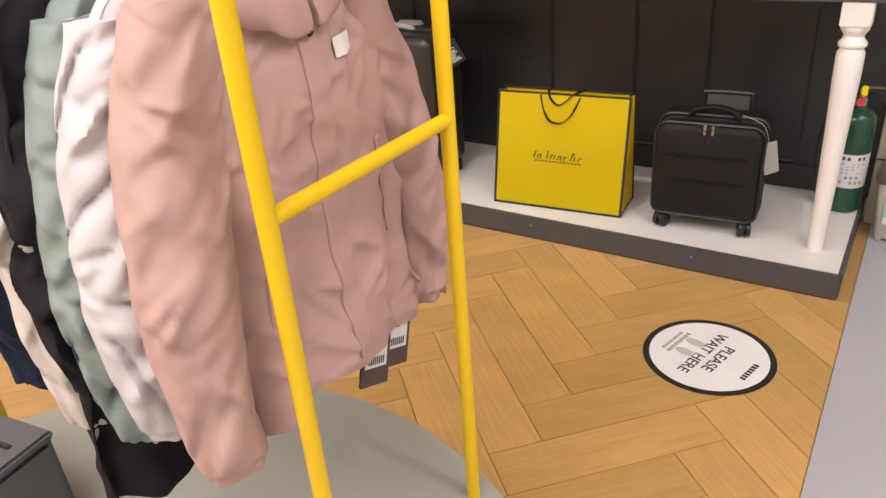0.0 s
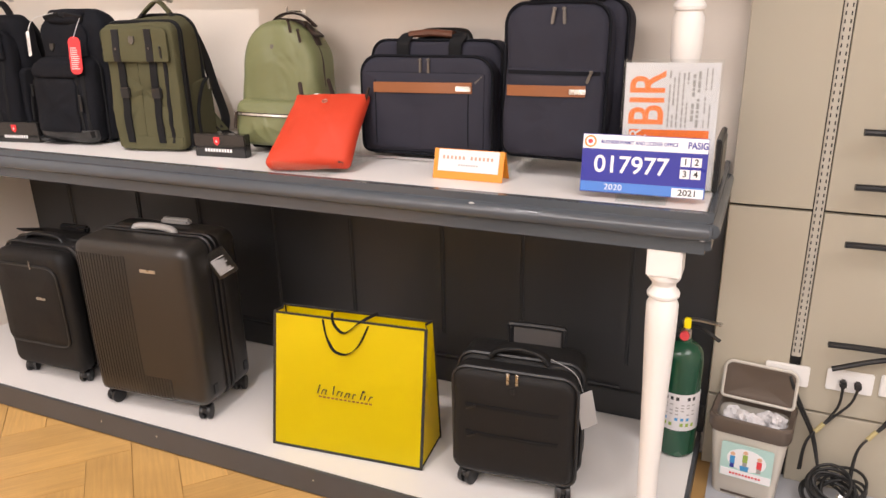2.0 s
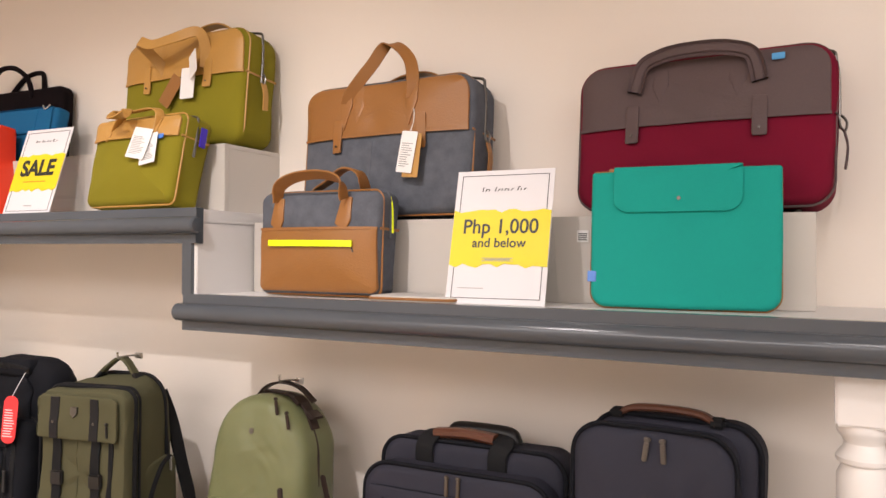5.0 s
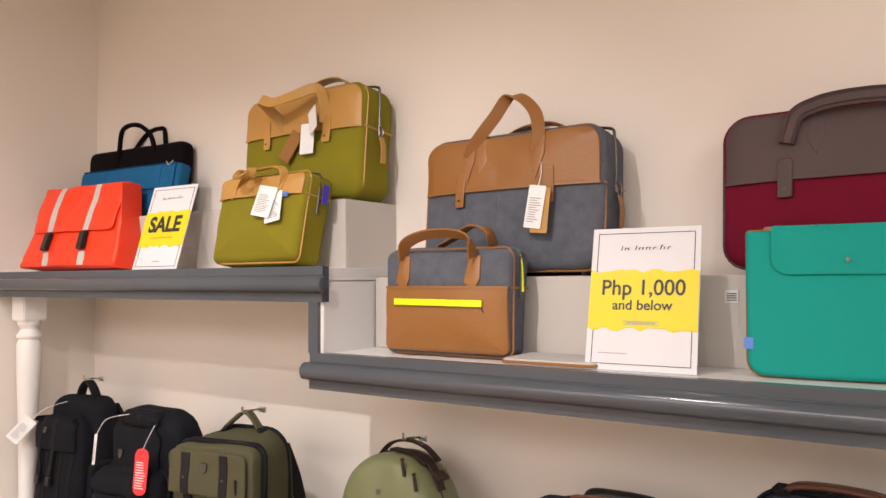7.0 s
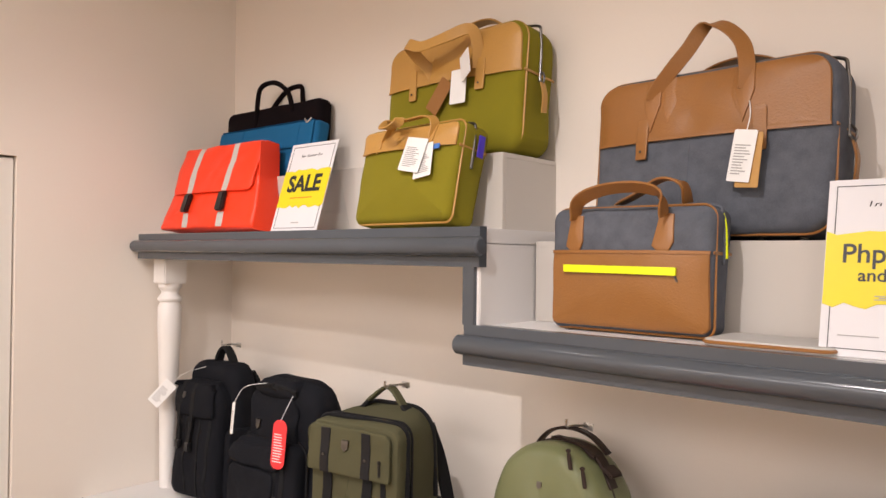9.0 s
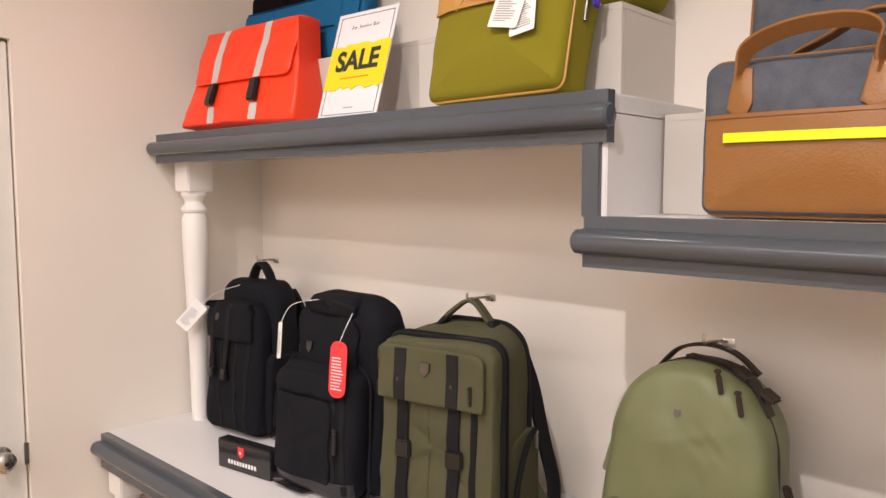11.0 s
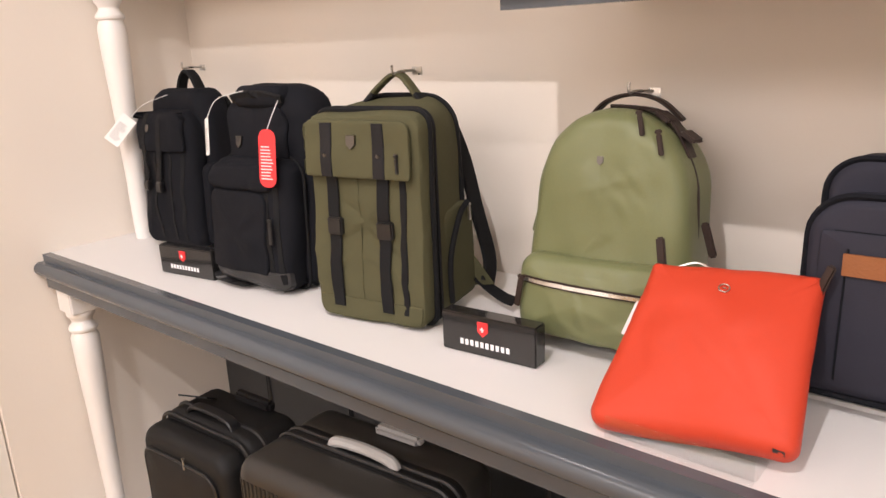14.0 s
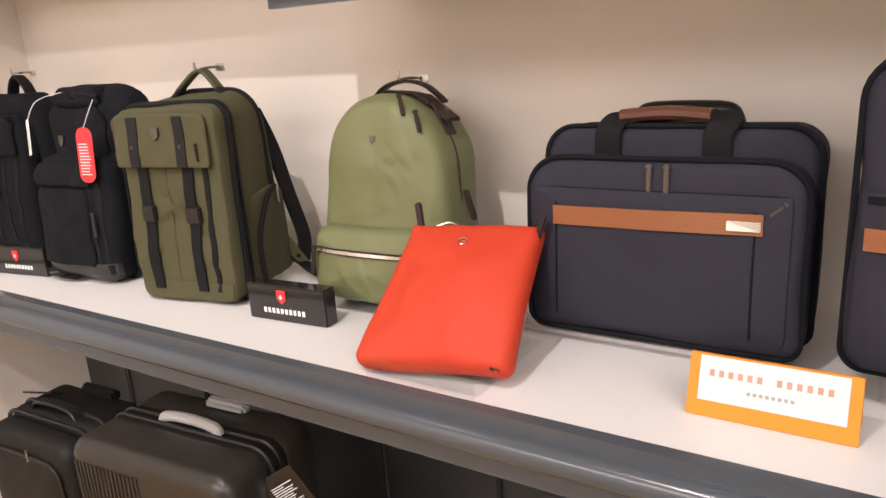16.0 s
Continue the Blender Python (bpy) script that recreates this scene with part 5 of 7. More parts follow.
def two_tone_bag(name, label, w, h, d, felt, skin_mat, split, closures=True, zip_stripe=False, leather_low=False, small=False):
    """A felt bag with a leather part over or under a seam line, piped edges, handles and closure tabs."""
    p = thing(name, label, "bag", "felt and leather bags")
    o = rrect(w, h, 0.05 if not small else 0.024, 0.045 if not small else 0.02)
    b = part("body", pillow(o, d, 0.022, 0.013, 0.004, rings=14, wr=0.008, freq=6, seed=int(w * 1000)), felt, p)
    s = Skin(b)
    zs = h * split
    if leather_low:
        panel_ = patch(rrect(w * 0.965, zs - 0.006, 0.004, 0.014, z0=0.008), 0.005, 0.002, 0.0015, 8)
    else:
        panel_ = patch(rrect(w * 0.965, h - zs - 0.009, 0.042 if not small else 0.018, 0.004, z0=zs), 0.005, 0.002, 0.0015, 8)
    part("leather_panel", s.lay(panel_), skin_mat, p)
    part("edge_piping", piping(rrect(w * 0.995, h * 0.995, 0.05 if not small else 0.024, 0.045 if not small else 0.02, z0=0.001), 0.0024, -d * 0.5 + 0.018), skin_mat, p)
    part("seam_welt", s.lay(flat_bar(zs, -w * 0.485, w * 0.485, 0.006, 0.004, 14, 0.005)), skin_mat, p)
    part("side_welt", box(0.003, d * 0.9, 0.006, (w / 2 + 0.0, 0, zs), 0.001), skin_mat, p)
    if zip_stripe:
        part("top_zip", tube([(w * 0.5 + 0.003, 0.004, h * 0.60), (w * 0.499, 0.004, h * 0.86), (w * 0.46, 0.004, h * 0.98), (w * 0.36, 0.004, h + 0.002)], 0.005, 8), NEON, p, "neon yellow zip")
    part("top_seam" if zip_stripe else "top_zip", tube([(w * 0.5 + 0.002, 0, h * 0.55), (w * 0.495, 0, h * 0.9), (w * 0.43, 0, h + 0.001), (0, 0, h + 0.003), (-w * 0.43, 0, h + 0.001), (-w * 0.495, 0, h * 0.9)], 0.0035, 8), felt if zip_stripe else DARKMETAL, p)
    if closures:
        for x in (-w * 0.25, w * 0.24):
            part("closure_tab", s.lay(patch(rrect(w * 0.055, h * 0.25, 0.006, 0.004, x0=x, z0=zs - h * 0.12), 0.005, 0.006, 0.0015)), skin_mat, p)
            part("stud", s.lay(box(0.006, 0.004, 0.006, (x, -0.013, zs - h * 0.07), 0.002)), DARKMETAL, p)
        for x in (-w * 0.14, w * 0.16):
            part("handle_foot", s.lay(patch([(x - 0.016, h * 0.80), (x, h * 0.68), (x + 0.016, h * 0.80), (x + 0.013, h * 0.97), (x - 0.013, h * 0.97)], 0.005, 0.003, 0.0015)), skin_mat, p)
        part("side_ring", tube([(w / 2 + 0.004, 0, zs + 0.008), (w / 2 + 0.014, 0, zs - 0.004), (w / 2 + 0.012, 0, zs - 0.02), (w / 2 + 0.004, 0, zs - 0.012)], 0.0025, 6, closed=True), DARKMETAL, p)
        part("side_strap", ribbon([(w / 2 + 0.010, 0, zs - 0.02), (w / 2 + 0.016, 0.004, zs - 0.05), (w / 2 + 0.012, 0.01, zs - 0.09)], 0.02, 0.004, Vector((0, 1, 0))), skin_mat, p)
        for x in (-w * 0.36, -w * 0.2, w * 0.2, w * 0.36):
            part("foot_stud", lathe([(0.009, 0), (0.009, 0.006)], 10), DARKMETAL, p, m=pose(x, 0, -0.005))
    return p, s


def small_briefcase(name, label, w, h, d, felt, skin_mat, split, zip_stripe, leather_low):
    p, s = two_tone_bag(name, label, w, h, d, felt, skin_mat, split, False, zip_stripe, leather_low, small=True)
    return p, s


# red messenger
def messenger():
    w, h, d = 0.475, 0.285, 0.11
    p = thing("messenger_bag", "signal red tarpaulin messenger bag with silver straps", "messenger bag")
    o = [(-w / 2, 0), (w / 2, 0), (w / 2 * 0.93, h * 0.5), (w / 2 * 0.87, h), (-w / 2 * 0.87, h), (-w / 2 * 0.93, h * 0.5)]
    oo = []
    for i, q in enumerate(o):
        nx = o[(i + 1) % 6]
        for k in range(7):
            oo.append((q[0] + (nx[0] - q[0]) * k / 7, q[1] + (nx[1] - q[1]) * k / 7))
    b = part("body", pillow(oo, d, 0.012, 0.008, 0, rings=9, wr=0.008, freq=9, seed=71, lean=0.55), REDPVC, p)
    s = Skin(b)
    fl = part("flap", s.lay(patch(rrect(w * 0.86, h * 0.58, 0.006, 0.02, z0=h * 0.415), 0.008, 0.004, 0.003, rings=7)), REDPVC, p)
    sf = Skin(fl)
    for x in (-w * 0.22, w * 0.17):
        part("silver_strap", sf.lay(flat_strap(x, h * 0.42, h * 0.985, 0.026, 0.003, 10)), SILVER, p, "silver grey webbing strap")
        part("strap_end", s.lay(flat_strap(x, h * 0.02, h * 0.18, 0.026, 0.003, 6)), SILVER, p)
        bk = part("buckle", s.lay(box(0.032, 0.016, 0.062, (x, -0.010, h * 0.30), 0.004)), BLACKGLOSS, p, "black side release buckle")
    part("side_fold", prism([(w / 2 * 0.90, 0.012), (w / 2 * 0.97, 0.02), (w / 2 * 0.87, h * 0.97)], -0.02, d / 2), REDPVC, p)
    return p


settle(slump(messenger(), -0.09), -2.242, 2.835, HZ, -9, 0, 5)

# blue and black laptop bags on the riser
blue = thing("laptop_bag", "blue felt laptop bag with two flap straps", "laptop bag")
bb = part("body", pillow(rrect(0.52, 0.172, 0.012, 0.02), 0.05, 0.012, 0.004, 0, rings=7, wr=0.003), BLUEFELT, blue)
sb_ = Skin(bb)
part("flap", sb_.lay(patch(rrect(0.49, 0.088, 0.008, 0.012, z0=0.086), 0.007, 0.001, 0.003)), BLUEFELT, blue)
for x in (-0.115, 0.175):
    part("flap_strap", sb_.lay(flat_strap(x, 0.03, 0.165, 0.02, 0.004, 6, 0.006)), BLUEFELT, blue)
part("snap_ring", tube([(0.205, -0.034, 0.176), (0.22, -0.036, 0.162), (0.238, -0.034, 0.176)], 0.0022, 6), METAL, blue)
settle(blue, -2.205, 2.985, 2.0355, -9, 0, 3)
blk = thing("laptop_bag", "black brown felt laptop bag with looped handles", "laptop bag")
part("body", pillow(rrect(0.53, 0.268, 0.03, 0.02), 0.05, 0.014, 0.003, 0, wr=0.003), BROWNBLACK, blk)
for y in (-0.022, 0.022):
    part("handle", tube([(-0.085, y, 0.20), (-0.075, y * 1.4, 0.27), (-0.03 + y, y * 1.7, 0.335), (0.05 + y, y * 1.7, 0.342), (0.095, y * 1.4, 0.30), (0.115, y, 0.235)], 0.0085, 8), BROWNBLACK, blk)
part("label_tab", box(0.012, 0.003, 0.012, (0.0, -0.028, 0.19), 0.001), BLUEFELT, blk)
settle(blk, -2.295, 3.075, 2.0355, -4, 0, 2)


def price_stand(title, sub, w, h, x, y, z, rx, rz, label, size, extra=True):
    """A white card with a brushed yellow band in a clear stand."""
    p = thing("price_card", label, "sign", "yellow and white price cards")
    m = pose(0, 0, 0)
    part("card", box(w, 0.0015, h, (0, 0, h / 2), 0), PAPER, p, smooth=False)
    bm = bmesh.new()
    i = w * 0.055
    for x0, x1, z0, z1 in ((-w / 2 + i, w / 2 - i, i, i + 0.0011), (-w / 2 + i, w / 2 - i, h - i, h - i + 0.0011), (-w / 2 + i, -w / 2 + i + 0.0011, i, h - i), (w / 2 - i, w / 2 - i + 0.0011, i, h - i)):
        prism([(x0, z0), (x1, z0), (x1, z1), (x0, z1)], -0.0016, -0.0008, bm)
    part("border_line", bm, INK, p, smooth=False)
    rnd = random.Random(int(w * 999 + h * 77))
    top, bot, n = [], [], 14
    for k in range(n + 1):
        xx = -w / 2 + 0.001 + (w - 0.002) * k / n
        top.append((xx, h * 0.685 + rnd.uniform(-0.004, 0.004)))
        bot.append((xx, h * 0.275 + rnd.uniform(-0.005, 0.006)))
    part("yellow_band", prism(bot + top[::-1], -0.0022, -0.0007), PAPERBAND, p, smooth=False)
    scribble(0, h * 0.855, w * 0.46, h * 0.032, INK, p, -0.0016)
    if sub:
        writing(title, size, SOFTINK, p, 0, h * 0.565, -0.0028, bold=0.0004, wide=0.95)
        writing(sub, size * 0.64, SOFTINK, p, 0, h * 0.445, -0.0028, bold=0.0003)
        bars([(-w * 0.16, w * 0.16, h * 0.315, 0.0012), (-w * 0.16, w * 0.16, h * 0.335, 0.0012), (-w * 0.13, w * 0.13, h * 0.325, 0.002)], GREYINK, p, -0.0028)
        bars([(-w * 0.38, -w * 0.12, h * 0.115, 0.0015)], GREYINK, p, -0.0014)
    else:
        writing(title, size, INK, p, 0, h * 0.525, -0.0028, bold=0.0022)
        bars([(-w * 0.24, w * 0.24, h * 0.375, 0.003)], ORANGE, p, -0.0028)
        bars([(-w * 0.08, w * 0.08, h * 0.10, 0.003)], GREYINK, p, -0.0014)
    a = radians(-rx)
    foot = Vector((0, 0.13 * math.cos(a), 0.13 * math.sin(a) + 0.002))
    part("back_prop", ribbon([(0, 0.002, h * 0.9), foot], w * 0.9, 0.0015, Vector((1, 0, 0)), 1), ACRYLIC, p)
    return settle(p, x, y, z, rx, 0, rz)


price_stand("SALE", "", 0.195, 0.262, -1.787, 2.795, HZ, -17, 2, "white and yellow sale card on the raised shelf", 0.066)
price_stand("Php 1,000", "and below", 0.207, 0.276, -0.381, 2.82, UZ, -14, 2, "white and yellow price card reading a thousand pesos", 0.042)

# small olive bag
so, ss = small_briefcase("laptop_bag", "small olive felt bag with light tan leather top", 0.325, 0.235, 0.10, FELTOLIVE, TANLIGHT, 0.735, False, False)
part("handle", ribbon([(-0.088, -0.052, 0.178), (-0.070, -0.058, 0.205), (-0.040, -0.066, 0.235), (-0.005, -0.085, 0.238), (0.012, -0.100, 0.222), (-0.002, -0.112, 0.208), (-0.030, -0.106, 0.210), (-0.036, -0.086, 0.228), (0.0, -0.06, 0.242), (0.055, -0.055, 0.246), (0.085, -0.056, 0.228), (0.082, -0.053, 0.178)], 0.024, 0.004, Vector((0.2, 1.0, 0.3))), TANLIGHT, so)
for x in (-0.088, 0.082):
    part("handle_foot", ss.lay(patch([(x - 0.013, 0.182), (x, 0.165), (x + 0.013, 0.182), (x + 0.011, 0.222), (x - 0.011, 0.222)], 0.004, 0.006, 0.0015)), TANLIGHT, so)
part("violet_lining", box(0.003, 0.02, 0.05, (0.176, 0.01, 0.18), 0.001), VIOLET, so)
swing_tag(so, 0.055, -0.070, 0.19, 0.07, 0.08, rx=-4, ry=10, label="white paper swing tags")
swing_tag(so, 0.075, -0.066, 0.175, 0.055, 0.08, rx=-4, ry=-8, label="white printed swing tag")
part("brand_tab", box(0.022, 0.003, 0.012, (0.108, -0.062, 0.168), 0.001), BLUELIGHT, so)
settle(slump(so, 0.02), -1.37, 2.83, HZ, -10, 0, -2)

# big olive bag on the riser
bo, bs = two_tone_bag("briefcase", "large olive felt briefcase with tan leather top", 0.455, 0.315, 0.135, FELTOLIVE, TANLIGHT, 0.60)
part("handle", ribbon([(-0.050, -0.074, 0.200), (-0.058, -0.088, 0.225), (-0.075, -0.125, 0.258), (-0.070, -0.155, 0.272), (-0.020, -0.158, 0.256), (0.040, -0.140, 0.272), (0.088, -0.105, 0.296), (0.100, -0.085, 0.262), (0.098, -0.078, 0.205)], 0.030, 0.005, Vector((0.35, 0.35, 1.0))), TANLIGHT, bo)
part("handle", ribbon([(-0.072, 0.03, 0.300), (-0.068, 0.03, 0.338), (-0.03, 0.03, 0.366), (0.035, 0.03, 0.372), (0.085, 0.03, 0.350), (0.10, 0.03, 0.305)], 0.034, 0.005, Vector((0, 1, 0))), TANLIGHT, bo)
swing_tag(bo, 0.055, -0.094, 0.205, 0.05, 0.085, label="white price tag", lines=False)
swing_tag(bo, 0.075, -0.104, 0.24, 0.05, 0.07, ry=-20, rz=-25, label="white price tag", lines=False)
swing_tag(bo, 0.015, -0.090, 0.185, 0.045, 0.09, material=TAN, ry=35, lines=False, label="brown card tag")
settle(bo, -1.39, 3.03, 2.0355, -5, 0, 0)

# big grey bag on the riser
bg, gs = two_tone_bag("briefcase", "large grey felt briefcase with tan leather top", 0.475, 0.325, 0.13, FELTGREY, TAN, 0.585)
part("handle", ribbon([(-0.100, -0.076, 0.272), (-0.090, -0.080, 0.292), (-0.062, -0.078, 0.328), (-0.034, -0.070, 0.366), (-0.006, -0.064, 0.406), (0.030, -0.064, 0.404), (0.072, -0.072, 0.362), (0.088, -0.080, 0.310), (0.086, -0.076, 0.268)], 0.030, 0.005, Vector((0.8, 0.55, 0.2))), TAN, bg)
part("handle", ribbon([(-0.075, 0.025, 0.318), (-0.045, 0.03, 0.345), (0.0, 0.03, 0.36), (0.06, 0.03, 0.362), (0.105, 0.03, 0.345), (0.125, 0.025, 0.32)], 0.032, 0.005, Vector((0, 1, 0))), TAN, bg)
for x in (-0.100, 0.086):
    part("handle_loop", gs.lay(patch([(x - 0.018, 0.268), (x - 0.002, 0.205), (x + 0.018, 0.262), (x + 0.015, 0.312), (x - 0.013, 0.312)], 0.005, 0.006, 0.0015)), TAN, bg)
swing_tag(bg, 0.10, -0.098, 0.185, 0.042, 0.095, ry=8, label="white printed price tag", cord=[(0.10, -0.085, 0.22), (0.09, -0.08, 0.27)])
swing_tag(bg, 0.108, -0.094, 0.18, 0.042, 0.1, material=TANLIGHT, ry=4, lines=False, label="tan card tag")
part("pocket_seam", gs.lay(flat_strap(-0.02, 0.03, 0.18, 0.002, 0.002, 8)), FELTGREY, bg)
settle(bg, -0.738, 3.032, 1.8325, -5, 0, -2)

# small grey and tan bag
sg, sgs = small_briefcase("laptop_bag", "small grey felt bag with tan leather pocket and neon zip", 0.325, 0.235, 0.09, FELTGREY, TAN, 0.635, True, True)
part("neon_zip", sgs.lay(flat_bar(0.117, -0.125, 0.105, 0.014, 0.004, 14, 0.010, dz=-0.002)), NEON, sg, "neon yellow pocket zip")
zip_pull(0.098, -0.058, 0.114, DARKMETAL, sg, 0.016, 0.004, -25)
for x in (-0.105, 0.075):
    part("handle_foot", sgs.lay(patch([(x - 0.019, 0.16), (x - 0.004, 0.148), (x + 0.012, 0.150), (x + 0.021, 0.168), (x + 0.016, 0.218), (x - 0.010, 0.222)], 0.005, 0.001, 0.0015)), TAN, sg)
part("handle", ribbon([(-0.105, -0.052, 0.212), (-0.09, -0.066, 0.245), (-0.03, -0.085, 0.262), (0.04, -0.085, 0.264), (0.075, -0.07, 0.25), (0.076, -0.054, 0.214)], 0.03, 0.005, Vector((0.0, 0.75, -0.5))), TAN, sg)
part("handle", ribbon([(-0.06, 0.02, 0.225), (-0.05, 0.02, 0.245), (0.0, 0.0, 0.262), (0.06, -0.03, 0.283), (0.10, -0.03, 0.27), (0.09, 0.02, 0.23)], 0.03, 0.005, Vector((0, 1, 0))), TAN, sg)
settle(sg, -0.823, 2.885, UZ, -2, 0, 1)
sleeve = thing("laptop_sleeve", "pale grey flat sleeve lying on the shelf", "sleeve")
part("body", pillow(rrect(0.2, 0.14, 0.02, 0.02), 0.012, 0.005, 0.001), SILVER, sleeve)
part("edge_trim", piping(rrect(0.2, 0.14, 0.02, 0.02), 0.003), TAN, sleeve)
settle(sleeve, -0.56, 2.80, UZ, -90, 0, 0)

# maroon bag on the riser
ma, ms = two_tone_bag("briefcase", "large wine red felt briefcase with taupe leather top", 0.475, 0.30, 0.13, FELTWINE, TAUPE, 0.55, closures=True)
handle_arch(ma, -0.115, 0.115, -0.082, 0.28, 0.02, TAUPE, 0.028, 0.006, 0.05, 0.012)
handle_arch(ma, -0.07, 0.09, 0.03, 0.29, 0.03, TAUPE, 0.034, 0.005, 0.0)
part("brand_tab", box(0.022, 0.003, 0.012, (0.145, -0.080, 0.272), 0.001), FIGBLUE, ma)
settle(ma, -0.028, 3.03, 1.8325, -5, 0, -3)

# teal sleeve with a flap
te = thing("laptop_sleeve", "teal felt laptop sleeve with a rounded snap flap", "sleeve")
tb = part("body", pillow(rrect(0.325, 0.252, 0.006, 0.028), 0.035, 0.010, 0.004, 0.0, rings=9, wr=0.004, freq=5), FELTTEAL, te)
ts = Skin(tb)
part("edge_seam", piping(rrect(0.324, 0.252, 0.006, 0.028), 0.0025, -0.002), TAN, te)
part("flap", ts.lay(patch(rrect(0.222, 0.085, 0.004, 0.028, x0=-0.01, z0=0.172), 0.005, 0.002, 0.002)), FELTTEAL, te)
part("snap", ts.lay(box(0.007, 0.004, 0.007, (-0.005, -0.010, 0.196), 0.003)), DARKMETAL, te)
part("brand_tab", ts.lay(box(0.016, 0.003, 0.02, (-0.158, -0.001, 0.055), 0.001)), BLUELIGHT, te)
part("inner_tab", box(0.02, 0.006, 0.012, (-0.125, 0.004, 0.254), 0.002), TAN, te)
settle(te, -0.038, 2.87, UZ, -6, 0, 4)
lab = thing("price_label", "small white printed label on the riser", "label")
part("card", box(0.024, 0.001, 0.024, (0, 0, 0.012), 0), CARD, lab, smooth=False)
bars([(-0.009, 0.009, 0.005 + 0.004 * i, 0.002) for i in range(4)], INK, lab, -0.0012)
lab.matrix_basis = pose(-0.245, 2.958, 1.78)
tack = thing("cable_knot", "small black cable tie on the white shelf", "cable tie")
part("knot", tube([(0, 0, 0.004), (0.012, 0.004, 0.012), (0.02, 0, 0.018), (0.008, -0.006, 0.012), (0.026, 0.002, 0.006)], 0.004, 6), CABLE, tack)
settle(tack, 0.312, 2.79, UZ)


# ---- luggage on the platform ----
def caster(parent, x, y, z, r=0.026, w=0.02, rz=0.0):
    c = part("caster", box(0.024, 0.032, 0.03, (0, 0, r * 1.5), 0.005), BLACKGLOSS, parent, m=pose(x, y, z, 0, 0, rz))
    for s in (-1, 1):
        part("wheel", lathe([(r * 0.5, -w / 2 * 0.6), (r * 0.92, -w / 2 * 0.6), (r, -w / 4), (r, w / 4), (r * 0.92, w / 2 * 0.6), (r * 0.5, w / 2 * 0.6)], 20), BLACKGLOSS, c,
             m=pose(x, y, z, 0, 0, rz) @ pose(s * 0.013, 0.006, r, 0, 90, 0))
    return c


def hard_case():
    w, h, d = 0.47, 0.585, 0.275
    p = thing("suitcase", "large dark ribbed hard-shell suitcase on four wheels", "suitcase", "suitcases on the platform")
    zb = 0.055
    f = part("front_shell", pillow(rrect(w, h, 0.045, 0.04, z0=zb), d * 0.5, 0.035, 0.004, 0, rings=9, rs=5), SHELL, p, m=Matrix.Translation((0, -d * 0.25, 0)))
    part("back_shell", pillow(rrect(w, h, 0.045, 0.04, z0=zb), d * 0.44, 0.035, 0.0, 0.004), SHELL, p, m=Matrix.Translation((0, d * 0.29, 0)))
    part("zip_band", pillow(rrect(w - 0.004, h - 0.004, 0.045, 0.04, z0=zb + 0.002), d * 0.3, 0.004), BLACKCASE, p)
    for y in (-d * 0.035, d * 0.06):
        part("zip_track", piping(rrect(w + 0.002, h + 0.002, 0.046, 0.041, z0=zb - 0.001), 0.005, y), BLACKGLOSS, p)
    s = Skin(f)
    for i in range(26):
        x = -w * 0.46 + i * 0.0125
        if x > w * 0.44:
            break
        top = zb + h - 0.045 if x < -w * 0.02 else zb + 0.10
        part("rib", s.lay(flat_strap(x, zb + 0.02, top, 0.0055, 0.004, 8)), SHELL, p)
    part("name_plate", s.lay(box(0.062, 0.004, 0.011, (w * 0.16, -0.001, zb + h * 0.85), 0.001)), METAL, p, "small silver name plate")
    part("top_handle", tube([(-0.085, d * 0.02, zb + h - 0.004), (-0.07, d * 0.02, zb + h + 0.012), (0.0, d * 0.02, zb + h + 0.018), (0.07, d * 0.02, zb + h + 0.012), (0.085, d * 0.02, zb + h - 0.004)], 0.012, 10), HANDLEGREY, p, "pale grey carry grip")
    part("trolley_grip", box(0.12, 0.03, 0.024, (0.02, d * 0.36, zb + h + 0.008), 0.008), HANDLEGREY, p, "pale grey trolley handle")
    part("lock", box(0.01, 0.03, 0.05, (w / 2 - 0.001, -d * 0.01, zb + h * 0.78), 0.003), BLACKGLOSS, p)
    for y in (-d * 0.30, d * 0.34):
        part("corner_guard", box(0.02, 0.03, 0.045, (w / 2 - 0.006, y, zb + 0.06), 0.005), BLACKGLOSS, p)
    for x in (-w * 0.42, w * 0.42):
        for y in (-d * 0.38, d * 0.38):
            caster(p, x, y, 0.0, 0.027, 0.024, 20 if x > 0 else -15)
    swing_tag(p, w / 2 + 0.012, -0.02, zb + h * 0.93, 0.075, 0.10, material=SIGNBLACK, rx=0, ry=-28, rz=30, ink=PRINTWHITE, label="black swing tag with white barcode label", cord=[(w / 2 - 0.01, 0.0, zb + h * 0.96), (w / 2 - 0.05, d * 0.03, zb + h + 0.005)])
    return p


hard = settle(hard_case(), -1.435, 2.652, 0.0905, 0, 0, 4.5)


